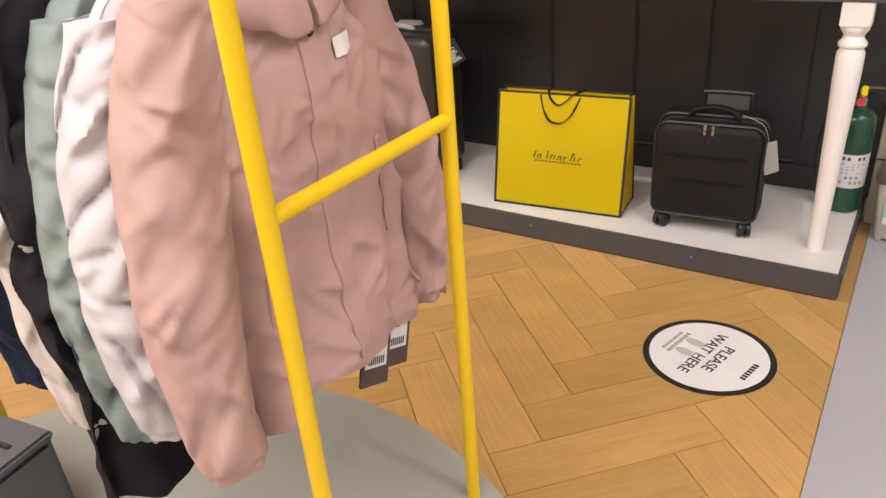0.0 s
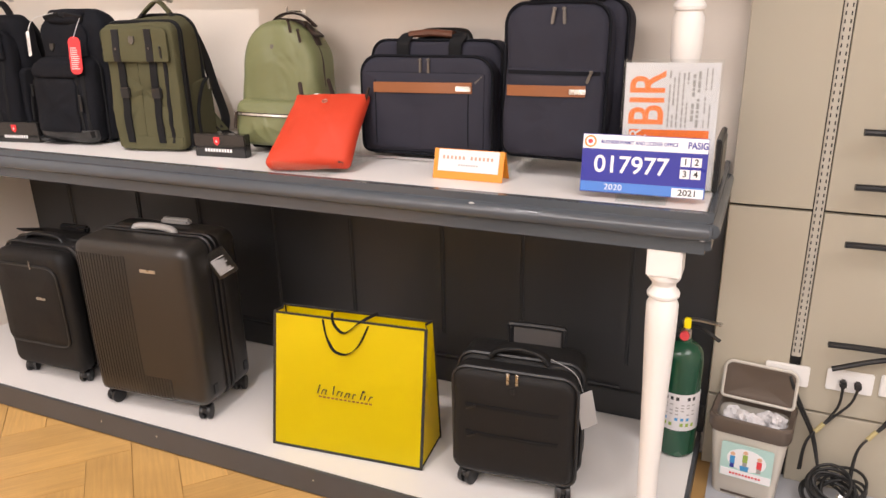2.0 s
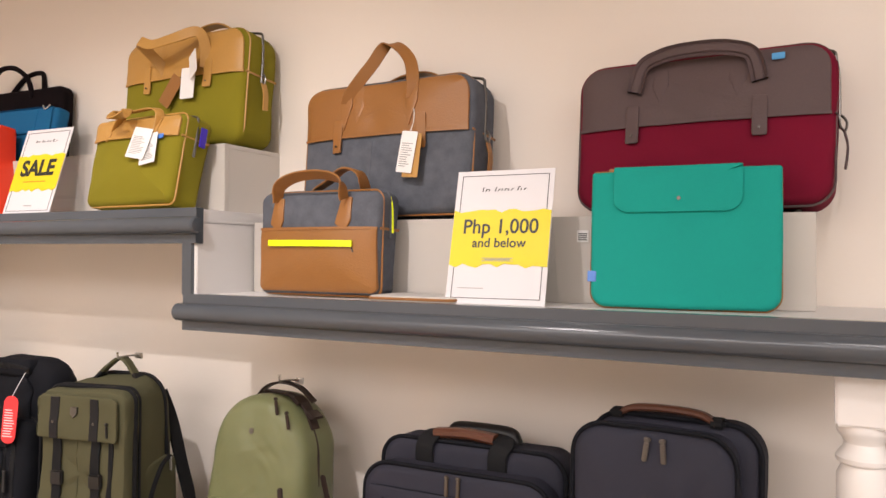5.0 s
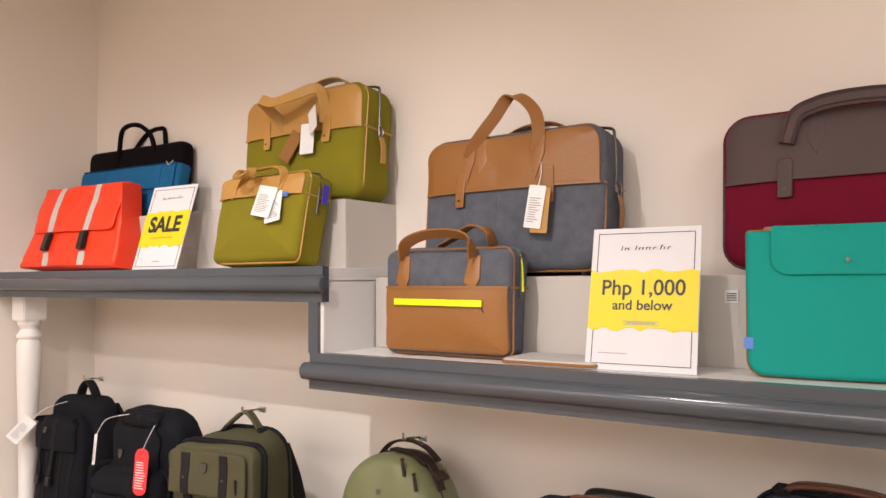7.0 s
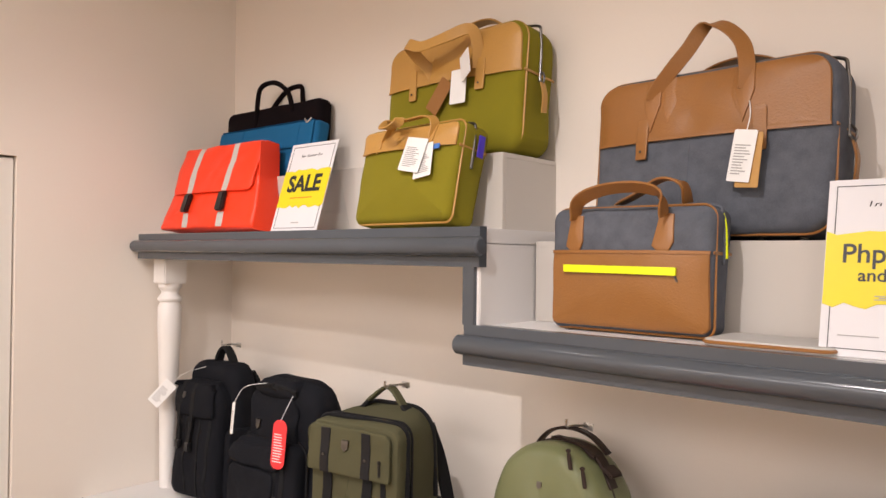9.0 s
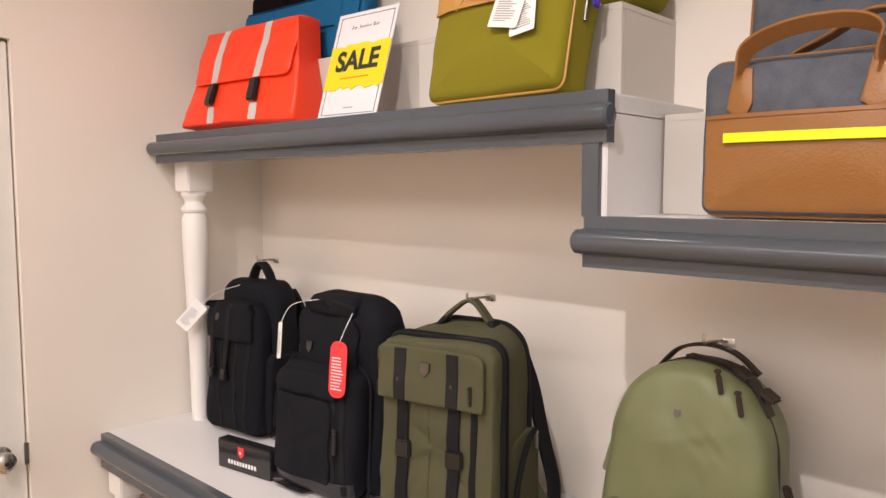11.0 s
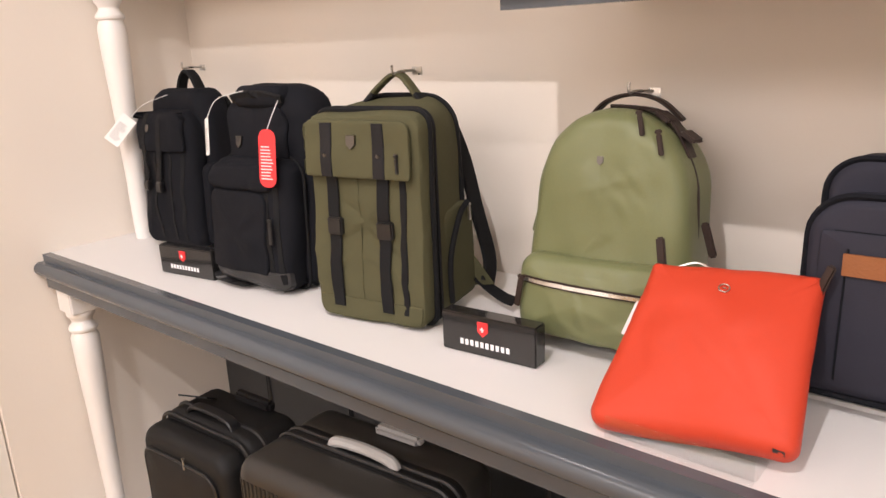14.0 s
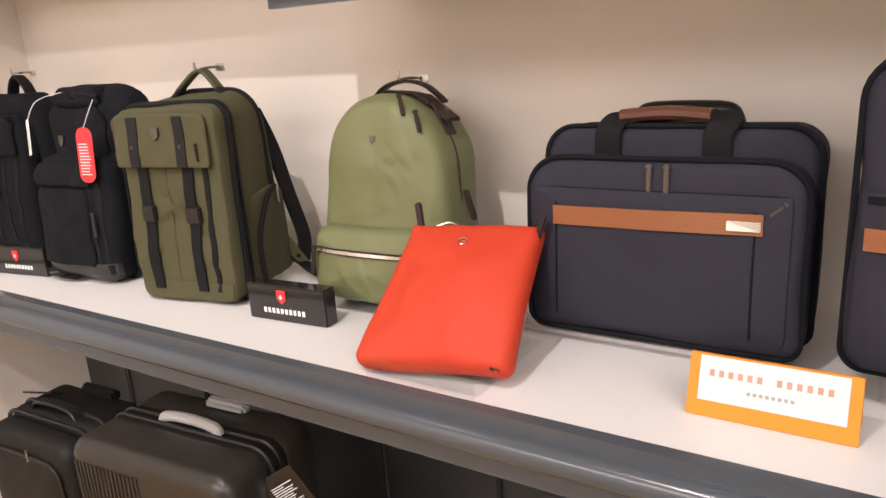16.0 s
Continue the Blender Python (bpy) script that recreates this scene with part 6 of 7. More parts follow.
def soft_case():
    w, h, d = 0.365, 0.50, 0.24
    p = thing("suitcase", "black fabric cabin suitcase with front pocket", "suitcase", "suitcases on the platform")
    zb = 0.045
    part("body", pillow(rrect(w, h, 0.05, 0.04, z0=zb), d * 0.7, 0.028, 0.0, 0.004, wr=0.004), BLACKCASE, p, m=Matrix.Translation((0, d * 0.15, 0)))
    f = part("front_panel", pillow(rrect(w * 0.97, h * 0.965, 0.05, 0.04, z0=zb + 0.002), d * 0.34, 0.03, 0.006, 0, rings=8, wr=0.004), BLACKCASE, p, m=Matrix.Translation((-0.003, -d * 0.32, 0)))
    s = Skin(f)
    part("pocket_flap", s.lay(patch(rrect(w * 0.82, h * 0.62, 0.045, 0.03, x0=-0.012, z0=zb + h * 0.24), 0.007, 0, 0.003)), BLACKCASE, p)
    part("pocket_piping", s.lay(piping(rrect(w * 0.83, h * 0.63, 0.045, 0.03, x0=-0.012, z0=zb + h * 0.235), 0.0045, -0.004)), BLACKGLOSS, p)
    part("edge_piping", piping(rrect(w * 0.99, h * 0.985, 0.05, 0.04, z0=zb + 0.001), 0.006, -d * 0.19), BLACKGLOSS, p)
    part("edge_piping", piping(rrect(w, h, 0.05, 0.04, z0=zb), 0.006, d * 0.02), BLACKGLOSS, p)
    part("name_plate", s.lay(box(0.042, 0.004, 0.010, (0.05, -0.007, zb + h * 0.62), 0.001)), METAL, p, "small metal name plate")
    zip_pull(0.02, -d * 0.52, zb + h * 0.90, METAL, p, 0.026, 0.006)
    part("top_handle", ribbon([(-0.09, -d * 0.06, zb + h - 0.002), (-0.07, -d * 0.06, zb + h + 0.018), (0, -d * 0.06, zb + h + 0.024), (0.07, -d * 0.06, zb + h + 0.018), (0.09, -d * 0.06, zb + h - 0.002)], 0.03, 0.01, Vector((0, 1, 0))), BLACKGLOSS, p)
    part("trolley_grip", box(0.14, 0.028, 0.03, (0.03, d * 0.40, zb + h + 0.012), 0.008), BLACKGLOSS, p)
    part("side_handle", ribbon([(-w / 2, -d * 0.2, zb + h * 0.7), (-w / 2 - 0.012, -d * 0.2, zb + h * 0.6), (-w / 2, -d * 0.2, zb + h * 0.5)], 0.025, 0.008, Vector((0, 1, 0))), BLACKGLOSS, p)
    part("id_flap", box(0.09, 0.004, 0.05, (0, 0, 0), 0.002), BLACKCASE, p, m=pose(-w * 0.30, 0.02, zb + h + 0.018, 60, 0, 20))
    for x in (-w * 0.38, w * 0.38):
        for y in (-d * 0.34, d * 0.36):
            caster(p, x, y, 0.0, 0.023, 0.022, 25)
    return p


settle(soft_case(), -1.99, 2.672, 0.0905, 0, 0, 3)


def shopping_bag():
    w, h, d = 0.515, 0.44, 0.185
    p = thing("shopping_bag", "large yellow paper carrier bag with black edges and ribbon handles", "shopping bag")
    t = 0.0015
    dt = 0.06                       # the mouth is pressed flatter than the base
    def sheet(pts):
        bm = bmesh.new()
        bm.faces.new([bm.verts.new(q) for q in pts])
        bmesh.ops.solidify(bm, geom=bm.faces[:], thickness=t)
        return bm
    yb0, yb1, yt0, yt1 = -d / 2, d / 2, -d / 2 + 0.088, -d / 2 + 0.088 + dt
    part("front_sheet", sheet([(-w / 2, yb0, 0), (w / 2, yb0, 0), (w / 2, yt0, h), (-w / 2, yt0, h)]), PAPERY, p, smooth=False)
    part("back_sheet", sheet([(-w / 2, yb1, 0), (w / 2, yb1, 0), (w / 2, yt1, h * 1.0), (-w / 2, yt1, h * 1.0)]), PAPERY, p, smooth=False)
    part("base_sheet", sheet([(-w / 2, yb0, 0.001), (w / 2, yb0, 0.001), (w / 2, yb1, 0.001), (-w / 2, yb1, 0.001)]), PAPERY, p, smooth=False)
    for sx in (-1, 1):
        x = sx * w / 2
        ym, yk = (yt0 + yt1) / 2, (yb0 + yb1) / 2
        bm = bmesh.new()
        v = [bm.verts.new(q) for q in ((x, yb0, 0), (x, yk, 0), (x, yb1, 0), (x, yt0, h), (x - sx * 0.012, ym, h), (x, yt1, h), (x - sx * 0.002, yk, h * 0.3))]
        for f in ((0, 1, 6), (1, 2, 6), (2, 5, 6), (5, 4, 6), (4, 3, 6), (3, 0, 6)):
            bm.faces.new([v[i] for i in f])
        bmesh.ops.solidify(bm, geom=bm.faces[:], thickness=t)
        part("side_gusset", bm, PAPERY, p, smooth=False)
        for a, b in (((x, yb0, 0), (x, yt0, h)), ((x, yb1, 0), (x, yt1, h))):
            part("edge_border", ribbon([a, b], 0.010, 0.003, Vector((1, 0, 0)), 1), INK, p)
        part("edge_border", ribbon([(x, yb0, 0.004), (x, yb1, 0.004)], 0.008, 0.003, Vector((0, 0, 1)), 1), INK, p)
        part("edge_border", ribbon([(x, yt0, h), (x - sx * 0.012, ym, h), (x, yt1, h)], 0.008, 0.003, Vector((0, 0, 1)), 1), INK, p)
    part("edge_border", ribbon([(-w / 2, yb0 - 0.001, 0.004), (w / 2, yb0 - 0.001, 0.004)], 0.009, 0.003, Vector((0, 0, 1)), 1), INK, p)
    part("edge_border", ribbon([(-w / 2, yt0 - 0.0005, h - 0.003), (w / 2, yt0 - 0.0005, h - 0.003)], 0.008, 0.003, Vector((0, 0, 1)), 1), INK, p)
    part("edge_border", ribbon([(-w / 2, yt1, h - 0.003), (w / 2, yt1, h - 0.003)], 0.008, 0.003, Vector((0, 0, 1)), 1), INK, p)
    sl = (yt0 - yb0) / h
    hx = -0.01
    part("ribbon_handle", ribbon([(hx - 0.075, yt0 - 0.003, h - 0.008), (hx - 0.062, yt0 - 0.012, h - 0.06), (hx - 0.035, yt0 - 0.026, h - 0.10), (hx + 0.01, yt0 - 0.03, h - 0.106), (hx + 0.05, yt0 - 0.022, h - 0.075), (hx + 0.08, yt0 - 0.004, h - 0.012)],
         0.010, 0.0022, Vector((0.45, 0.85, 0.2))), STRAP, p, "black ribbon handle")
    part("ribbon_handle", ribbon([(hx - 0.06, yt1, h - 0.004), (hx - 0.045, yt0 + 0.004, h + 0.012), (hx - 0.035, yt0 - 0.008, h - 0.02), (hx, yt0 - 0.012, h - 0.042), (hx + 0.05, yt0 - 0.004, h - 0.004), (hx + 0.085, yt1, h + 0.004)],
         0.010, 0.0022, Vector((0.3, 0.9, 0.3))), STRAP, p, "black ribbon handle")
    m = pose(0, yb0, 0, -math.degrees(math.atan(sl)), 0, 0)
    logo = scribble(-0.01, 0.212, 0.19, 0.03, INK, p, -0.0035, seed=8)
    logo.matrix_basis = m
    o = bars([(-0.095 + 0.0145 * i, -0.085 + 0.0145 * i, 0.187, 0.005) for i in range(13)], COGNAC, p, -0.0035, "small_print")
    o.matrix_basis = m
    return p


settle(shopping_bag(), -0.672, 2.645, 0.0905, 0, 0, 5.5)


def small_trolley():
    w, h, d = 0.36, 0.35, 0.205
    p = thing("suitcase", "small square black fabric trolley case with a grey tag", "suitcase", "suitcases on the platform")
    zb = 0.06
    part("body", pillow(rrect(w, h, 0.045, 0.035, z0=zb), d * 0.62, 0.028, 0, 0.004, wr=0.005), BLACKCASE, p, m=Matrix.Translation((0, d * 0.18, 0)))
    f = part("front_pocket", pillow(rrect(w * 0.98, h * 0.97, 0.045, 0.035, z0=zb), d * 0.42, 0.026, 0.006, 0, rings=8, wr=0.004), BLACKCASE, p, m=Matrix.Translation((-0.002, -d * 0.28, 0)))
    s = Skin(f)
    part("edge_piping", piping(rrect(w * 0.985, h * 0.975, 0.046, 0.036, z0=zb), 0.006, -d * 0.41), BLACKGLOSS, p)
    part("edge_piping", piping(rrect(w, h, 0.046, 0.036, z0=zb), 0.006, -d * 0.06), BLACKGLOSS, p)
    for z0 in (0.66, 0.40):
        part("pocket_zip", s.lay(flat_bar(zb + h * z0, -w * 0.38, w * 0.36, 0.010, 0.004, 10)), STRAP, p)
        zip_pull(-w * 0.30, s.y(-w * 0.3, zb + h * z0) - 0.008, zb + h * z0, BLACKGLOSS, p, 0.022, 0.007, 60)
    for x in (-0.014, 0.012):
        zip_pull(x, -d * 0.50, zb + h * 0.975, METAL, p, 0.028, 0.008)
    part("lock", s.lay(box(0.016, 0.008, 0.018, (0, -0.003, zb + h * 0.83), 0.003)), BLACKGLOSS, p)
    part("top_handle", ribbon([(-0.085, -d * 0.1, zb + h - 0.004), (-0.06, -d * 0.1, zb + h + 0.022), (0, -d * 0.1, zb + h + 0.034), (0.06, -d * 0.1, zb + h + 0.022), (0.085, -d * 0.1, zb + h - 0.004)], 0.032, 0.012, Vector((0, 1, 0))), BLACKCASE, p)
    gx, gh = 0.028, 0.078
    part("trolley_grip", tube([(gx - dx, d * 0.42, zb + h + z) for dx, z in ((gh, -0.02), (gh, 0.045), (gh - 0.01, 0.056), (0.01 - gh, 0.056), (-gh, 0.045), (-gh, -0.02))], 0.009, 8, 4), BLACKGLOSS, p)
    part("grip_plate", box(0.142, 0.008, 0.055, (gx, d * 0.42, zb + h + 0.022), 0.002), GRIPDARK, p, "dark grey grip plate")
    for x in (-w * 0.40, w * 0.40):
        for y in (-d * 0.36, d * 0.36):
            caster(p, x, y, 0, 0.028, 0.026, 15 if x > 0 else -20)
    swing_tag(p, w / 2 + 0.005, -d * 0.18, zb + h * 0.80, 0.052, 0.115, material=HANDLEGREY, ry=-12, rz=35, lines=False, label="grey card swing tag", cord=[(w / 2 - 0.02, -d * 0.2, zb + h * 0.97), (w * 0.25, -d * 0.1, zb + h + 0.012)])
    return p


settle(small_trolley(), -0.117, 2.665, 0.0905, 0, 0, 5)

# fire extinguisher
ex = thing("fire_extinguisher", "dark green fire extinguisher with a white label", "fire extinguisher")
part("cylinder", lathe([(0.052, 0), (0.058, 0.006), (0.06, 0.015), (0.06, 0.325), (0.056, 0.352), (0.042, 0.372), (0.022, 0.382), (0.02, 0.392)], 32), EXGREEN, ex)
part("label", lathe([(0.0603, 0.10), (0.0606, 0.101), (0.0606, 0.225), (0.0603, 0.226)], 32), PAPER, ex, "white printed label")
for k, (z, hh, mm) in enumerate(((0.205, 0.012, INK), (0.188, 0.004, GREYINK), (0.178, 0.004, GREYINK), (0.168, 0.004, GREYINK), (0.155, 0.004, GREYINK), (0.115, 0.012, FIGGREEN), (0.135, 0.010, FIGBLUE))):
    for a in range(-52, 60, 16):
        if (a // 16 + k) % 4 == 0:
            continue
        bm = bmesh.new()
        t0, t1 = radians(a - 90), radians(a - 90 + 9)
        q = [bm.verts.new((0.0609 * math.cos(t), 0.0609 * math.sin(t), zz)) for t, zz in ((t0, z), (t1, z), (t1, z + hh), (t0, z + hh))]
        bm.faces.new(q)
        part("label_print", bm, mm, ex, smooth=False)
part("valve", lathe([(0.018, 0.392), (0.018, 0.417), (0.012, 0.422), (0.012, 0.447)], 16), METAL, ex)
part("gauge", lathe([(0.014, 0), (0.014, 0.012)], 16), FIGRED, ex, m=pose(0, -0.016, 0.407, 90))
part("lever", ribbon([(-0.01, 0, 0.447), (0.03, -0.01, 0.459), (0.10, -0.03, 0.462)], 0.018, 0.006, Vector((0, 1, 0))), METAL, ex)
part("lever", ribbon([(-0.005, 0, 0.432), (0.04, -0.01, 0.435), (0.10, -0.03, 0.409)], 0.018, 0.006, Vector((0, 1, 0))), BLACKGLOSS, ex)
part("yellow_seal", box(0.02, 0.012, 0.035, (0.005, -0.012, 0.445), 0.003), PAPERY, ex)
part("hose", tube([(-0.016, 0, 0.409), (-0.06, -0.01, 0.405), (-0.10, -0.01, 0.30), (-0.105, -0.01, 0.18), (-0.09, -0.005, 0.06), (-0.075, 0, 0.02)], 0.009, 10), CABLE, ex)
settle(ex, 0.296, 2.99, 0.0905)


# ---- beside the shelving ----
def bin_():
    p = thing("waste_bin", "small beige pedal bin with brown lid and sticker", "waste bin")
    def loop(w, d, z, r=0.03):
        return [(x, y - d / 2, z) for x, y in rrect(w, d, r, r, 6, side=0.3)]
    rings = [loop(0.175, 0.125, 0.0), loop(0.18, 0.13, 0.004), loop(0.215, 0.155, 0.245), loop(0.208, 0.148, 0.245), loop(0.17, 0.12, 0.012)]
    bm = bmesh.new()
    vs = [[bm.verts.new(q) for q in r] for r in rings]
    n = len(vs[0])
    for a, b in zip(vs, vs[1:]):
        for i in range(n):
            bm.faces.new((a[i], a[(i + 1) % n], b[(i + 1) % n], b[i]))
    bm.faces.new(vs[0][::-1]), bm.faces.new(vs[-1])
    part("tub", bm, BINBEIGE, p)
    bm = bmesh.new()
    rings = [loop(0.222, 0.165, 0.225), loop(0.23, 0.17, 0.235), loop(0.232, 0.172, 0.27), loop(0.222, 0.164, 0.278), loop(0.198, 0.14, 0.272), loop(0.195, 0.138, 0.245)]
    vs = [[bm.verts.new(q) for q in r] for r in rings]
    for a, b in zip(vs, vs[1:]):
        for i in range(len(a)):
            bm.faces.new((a[i], a[(i + 1) % len(a)], b[(i + 1) % len(a)], b[i]))
    part("rim", bm, BINBROWN, p, "brown plastic rim")
    lid = part("open_lid", pillow(rrect(0.205, 0.115, 0.025, 0.01), 0.02, 0.006, -0.006), BINBROWN, p, "brown lid standing open", m=pose(0, 0.062, 0.272, -12))
    part("lid_edge", piping(rrect(0.205, 0.115, 0.025, 0.01), 0.005, -0.01), BINBEIGE, lid, m=pose(0, 0.062, 0.272, -12))
    rnd = random.Random(9)
    for k in range(5):
        b = bmesh.new()
        bmesh.ops.create_icosphere(b, subdivisions=3, radius=0.035)
        for v in b.verts:
            v.co *= 0.7 + 0.55 * abs(noise.noise(v.co * 45 + Vector((k * 5, 0, 0))))
        part("crumpled_paper", b, PAPER, p, m=pose(-0.055 + 0.03 * k, rnd.uniform(-0.03, 0.03), 0.235 + rnd.uniform(0, 0.015)), angle=0.25)
    part("foot_slot", box(0.11, 0.004, 0.008, (-0.005, -0.066, 0.012), 0.001), BINBROWN, p)
    # sticker: plain figures in flat print
    m = pose(0, -0.0655, 0.0, 5.2)
    st = part("sticker", prism(rrect(0.145, 0.125, 0.006, 0.006, 3, 0.004, 0.075), -0.0022, 0.0), TEALPRINT, p, smooth=False, m=m)
    part("sticker_disc", prism([(0.004 + 0.055 * math.cos(a * 0.2618), 0.147 + 0.04 * math.sin(a * 0.2618)) for a in range(24)], -0.0030, -0.002), PRINTWHITE, st, smooth=False, m=m)
    part("sticker_strip", prism([(-0.066, 0.077), (0.075, 0.077), (0.075, 0.105), (-0.066, 0.105)], -0.0030, -0.002), PRINTWHITE, st, smooth=False, m=m)
    for x, mm in ((-0.035, FIGBLUE), (0.0, FIGGREEN), (0.04, FIGRED)):
        up = 0.012 if x == 0 else 0
        part("figure_body", prism([(x - 0.007, 0.128 + up), (x + 0.007, 0.128 + up), (x + 0.007, 0.155 + up), (x - 0.007, 0.155 + up)], -0.0038, -0.003), mm, st, smooth=False, m=m)
        part("figure_legs", prism([(x - 0.006, 0.112 + up), (x + 0.006, 0.112 + up), (x + 0.006, 0.128 + up), (x - 0.006, 0.128 + up)], -0.0038, -0.003), BLUE if x < 0 else GREYINK, st, smooth=False, m=m)
        part("figure_head", prism([(x + 0.007 * math.cos(a * 0.628), 0.163 + up + 0.007 * math.sin(a * 0.628)) for a in range(10)], -0.0038, -0.003), SKINPRINT, st, smooth=False, m=m)
    part("figure_box", prism([(-0.011, 0.108), (0.011, 0.108), (0.013, 0.126), (-0.013, 0.126)], -0.0042, -0.0036), FIGBLUE, st, smooth=False, m=m)
    bars([(-0.04 + 0.009 * i, -0.034 + 0.009 * i, 0.091, 0.007) for i in range(10)], FIGRED, st, -0.0038, "sticker_print", m)
    return p


settle(bin_(), 0.512, 2.995, 0.0, 0, 0, -6)


def outlet(x, z, w, plugs):
    p = thing("wall_outlet", "white wall outlet plate" + (" with two black plugs" if plugs else " with cables coming out"), "outlet", "wall outlets")
    part("plate", box(w, 0.01, 0.068, (0, -0.005, 0), 0.003), OUTLET, p)
    if plugs:
        for dx in (-0.018, 0.02):
            part("socket", box(0.03, 0.002, 0.04, (dx, -0.0105, 0), 0.001), OUTLET, p)
            part("plug", box(0.018, 0.03, 0.02, (dx, -0.026, 0), 0.004), CABLE, p)
        part("power_cord", tube([(-0.018, -0.035, -0.008), (-0.02, -0.03, -0.07), (-0.045, -0.03, -0.13), (-0.09, -0.045, -0.20), (-0.10, -0.05, -0.30)], 0.004, 8), CABLE, p)
        part("power_cord", tube([(0.02, -0.035, -0.008), (0.008, -0.03, -0.06), (-0.04, -0.028, -0.13), (-0.088, -0.04, -0.20), (-0.095, -0.045, -0.30)], 0.004, 8), CABLE, p)
        part("cord_tape", tube([(-0.05, -0.03, -0.138), (-0.07, -0.036, -0.168)], 0.007, 8), mat("clear_tape", (0.5, 0.42, 0.2), 0.3), p)
    else:
        part("hole", lathe([(0.006, 0), (0.006, 0.002)], 12), INK, p, m=pose(0.01, -0.0095, 0.004, 90))
        for k in (0, 1):
            part("power_cord", tube([(0.01, -0.008, 0.004), (0.015, -0.03, -0.01), (0.045 + 0.008 * k, -0.03, -0.09), (0.09 + 0.006 * k, -0.03, -0.18), (0.12, -0.05, -0.28)], 0.0042, 8), CABLE, p)
    p.matrix_basis = pose(x, SAGE_Y, z)
    return p


outlet(0.59, 0.371, 0.122, False)
outlet(0.757, 0.378, 0.122, True)
outlet(0.895, 0.383, 0.122, True)

coil = thing("cable_coil", "tangled coil of black power cable on the floor", "cable")
rnd = random.Random(12)
for k in range(11):
    a0 = rnd.uniform(0, 6.28)
    rx_, ry_ = rnd.uniform(0.04, 0.085), rnd.uniform(0.03, 0.06)
    tilt_ = rnd.uniform(-0.5, 0.5)
    cx_, cz_ = rnd.uniform(-0.02, 0.02), 0.025 + 0.006 * k
    pts = []
    for i in range(9):
        a = a0 + i * 0.698
        pts.append((cx_ + rx_ * math.cos(a), ry_ * math.sin(a), max(0.006, cz_ + 0.03 * math.sin(a + tilt_) + rx_ * tilt_ * 0.35 * math.cos(a))))
    part("cable_loop", tube(pts, 0.0048, 7, closed=True), CABLE, coil)
part("cable_wrap", tube([(-0.01, -0.06, 0.03), (0.0, -0.075, 0.06), (0.012, -0.06, 0.09)], 0.012, 8), METAL, coil, "shiny silver cable wrap")
part("cable_end", tube([(0.01, -0.05, 0.05), (-0.05, -0.10, 0.02), (-0.10, -0.135, 0.006), (-0.17, -0.15, 0.005), (-0.235, -0.125, 0.005), (-0.28, -0.10, 0.008)], 0.0045, 8), CABLE, coil)
part("plug", pillow(rrect(0.024, 0.03, 0.004, 0.009), 0.018, 0.004), CABLE, coil, m=pose(-0.285, -0.098, 0.010, 90, 0, 62))
part("cable_label", box(0.022, 0.012, 0.012, (-0.245, -0.121, 0.007), 0.002), PAPER, coil, m=Matrix())
settle(coil, 0.755, 2.985, 0.0)


# ---- garment rack on its round plinth ----
PX, PY, PR, PZ = -0.46, 0.32, 0.80, 0.25
plinth = thing("plinth", "round low grey laminate plinth under the garment rack", "plinth")
part("drum", lathe([(PR - 0.01, 0), (PR - 0.004, 0.004), (PR - 0.004, PZ - 0.020), (PR - 0.012, PZ - 0.018)], 96, (PX, PY, 0)), PLINTH, plinth, angle=0.4)
part("top_board", lathe([(PR - 0.006, PZ - 0.018), (PR, PZ - 0.016), (PR, PZ - 0.003), (PR - 0.003, PZ)], 96, (PX, PY, 0)), PLINTH, plinth, angle=0.4)

rack = thing("garment_rack", "yellow tubular steel garment rack with ladder ends", "garment rack")
RX, RY0, RY1, RZ = -0.120, 0.622, 0.992, 1.46
for x in (RX, RX - 0.95):
    for y in (RY0, RY1):
        yy = y if x == RX else (y - 0.0)
        base = PZ if math.hypot(x - PX, yy - PY) < PR else 0.0
        pole = part("pole", tube([(x, y, base), (x, y, 0.8), (x, y, RZ)], 0.0122, 16, 2), YELLOW, rack)
        part("pole_cap", lathe([(0.0132, 0), (0.0132, 0.012), (0.009, 0.016)], 16), YELLOW, pole, m=pose(x, y, RZ - 0.006))
    for z in (1.0, RZ - 0.06):
        part("crossbar", tube([(x, RY0, z), (x, (RY0 + RY1) / 2, z), (x, RY1, z)], 0.0112, 16, 2), YELLOW, rack)
YC = (RY0 + RY1) / 2
RAILZ = RZ - 0.06
part("hanging_rail", tube([(RX, YC, RAILZ), (RX - 0.5, YC, RAILZ), (RX - 0.95, YC, RAILZ)], 0.0125, 16, 2), YELLOW, rack)


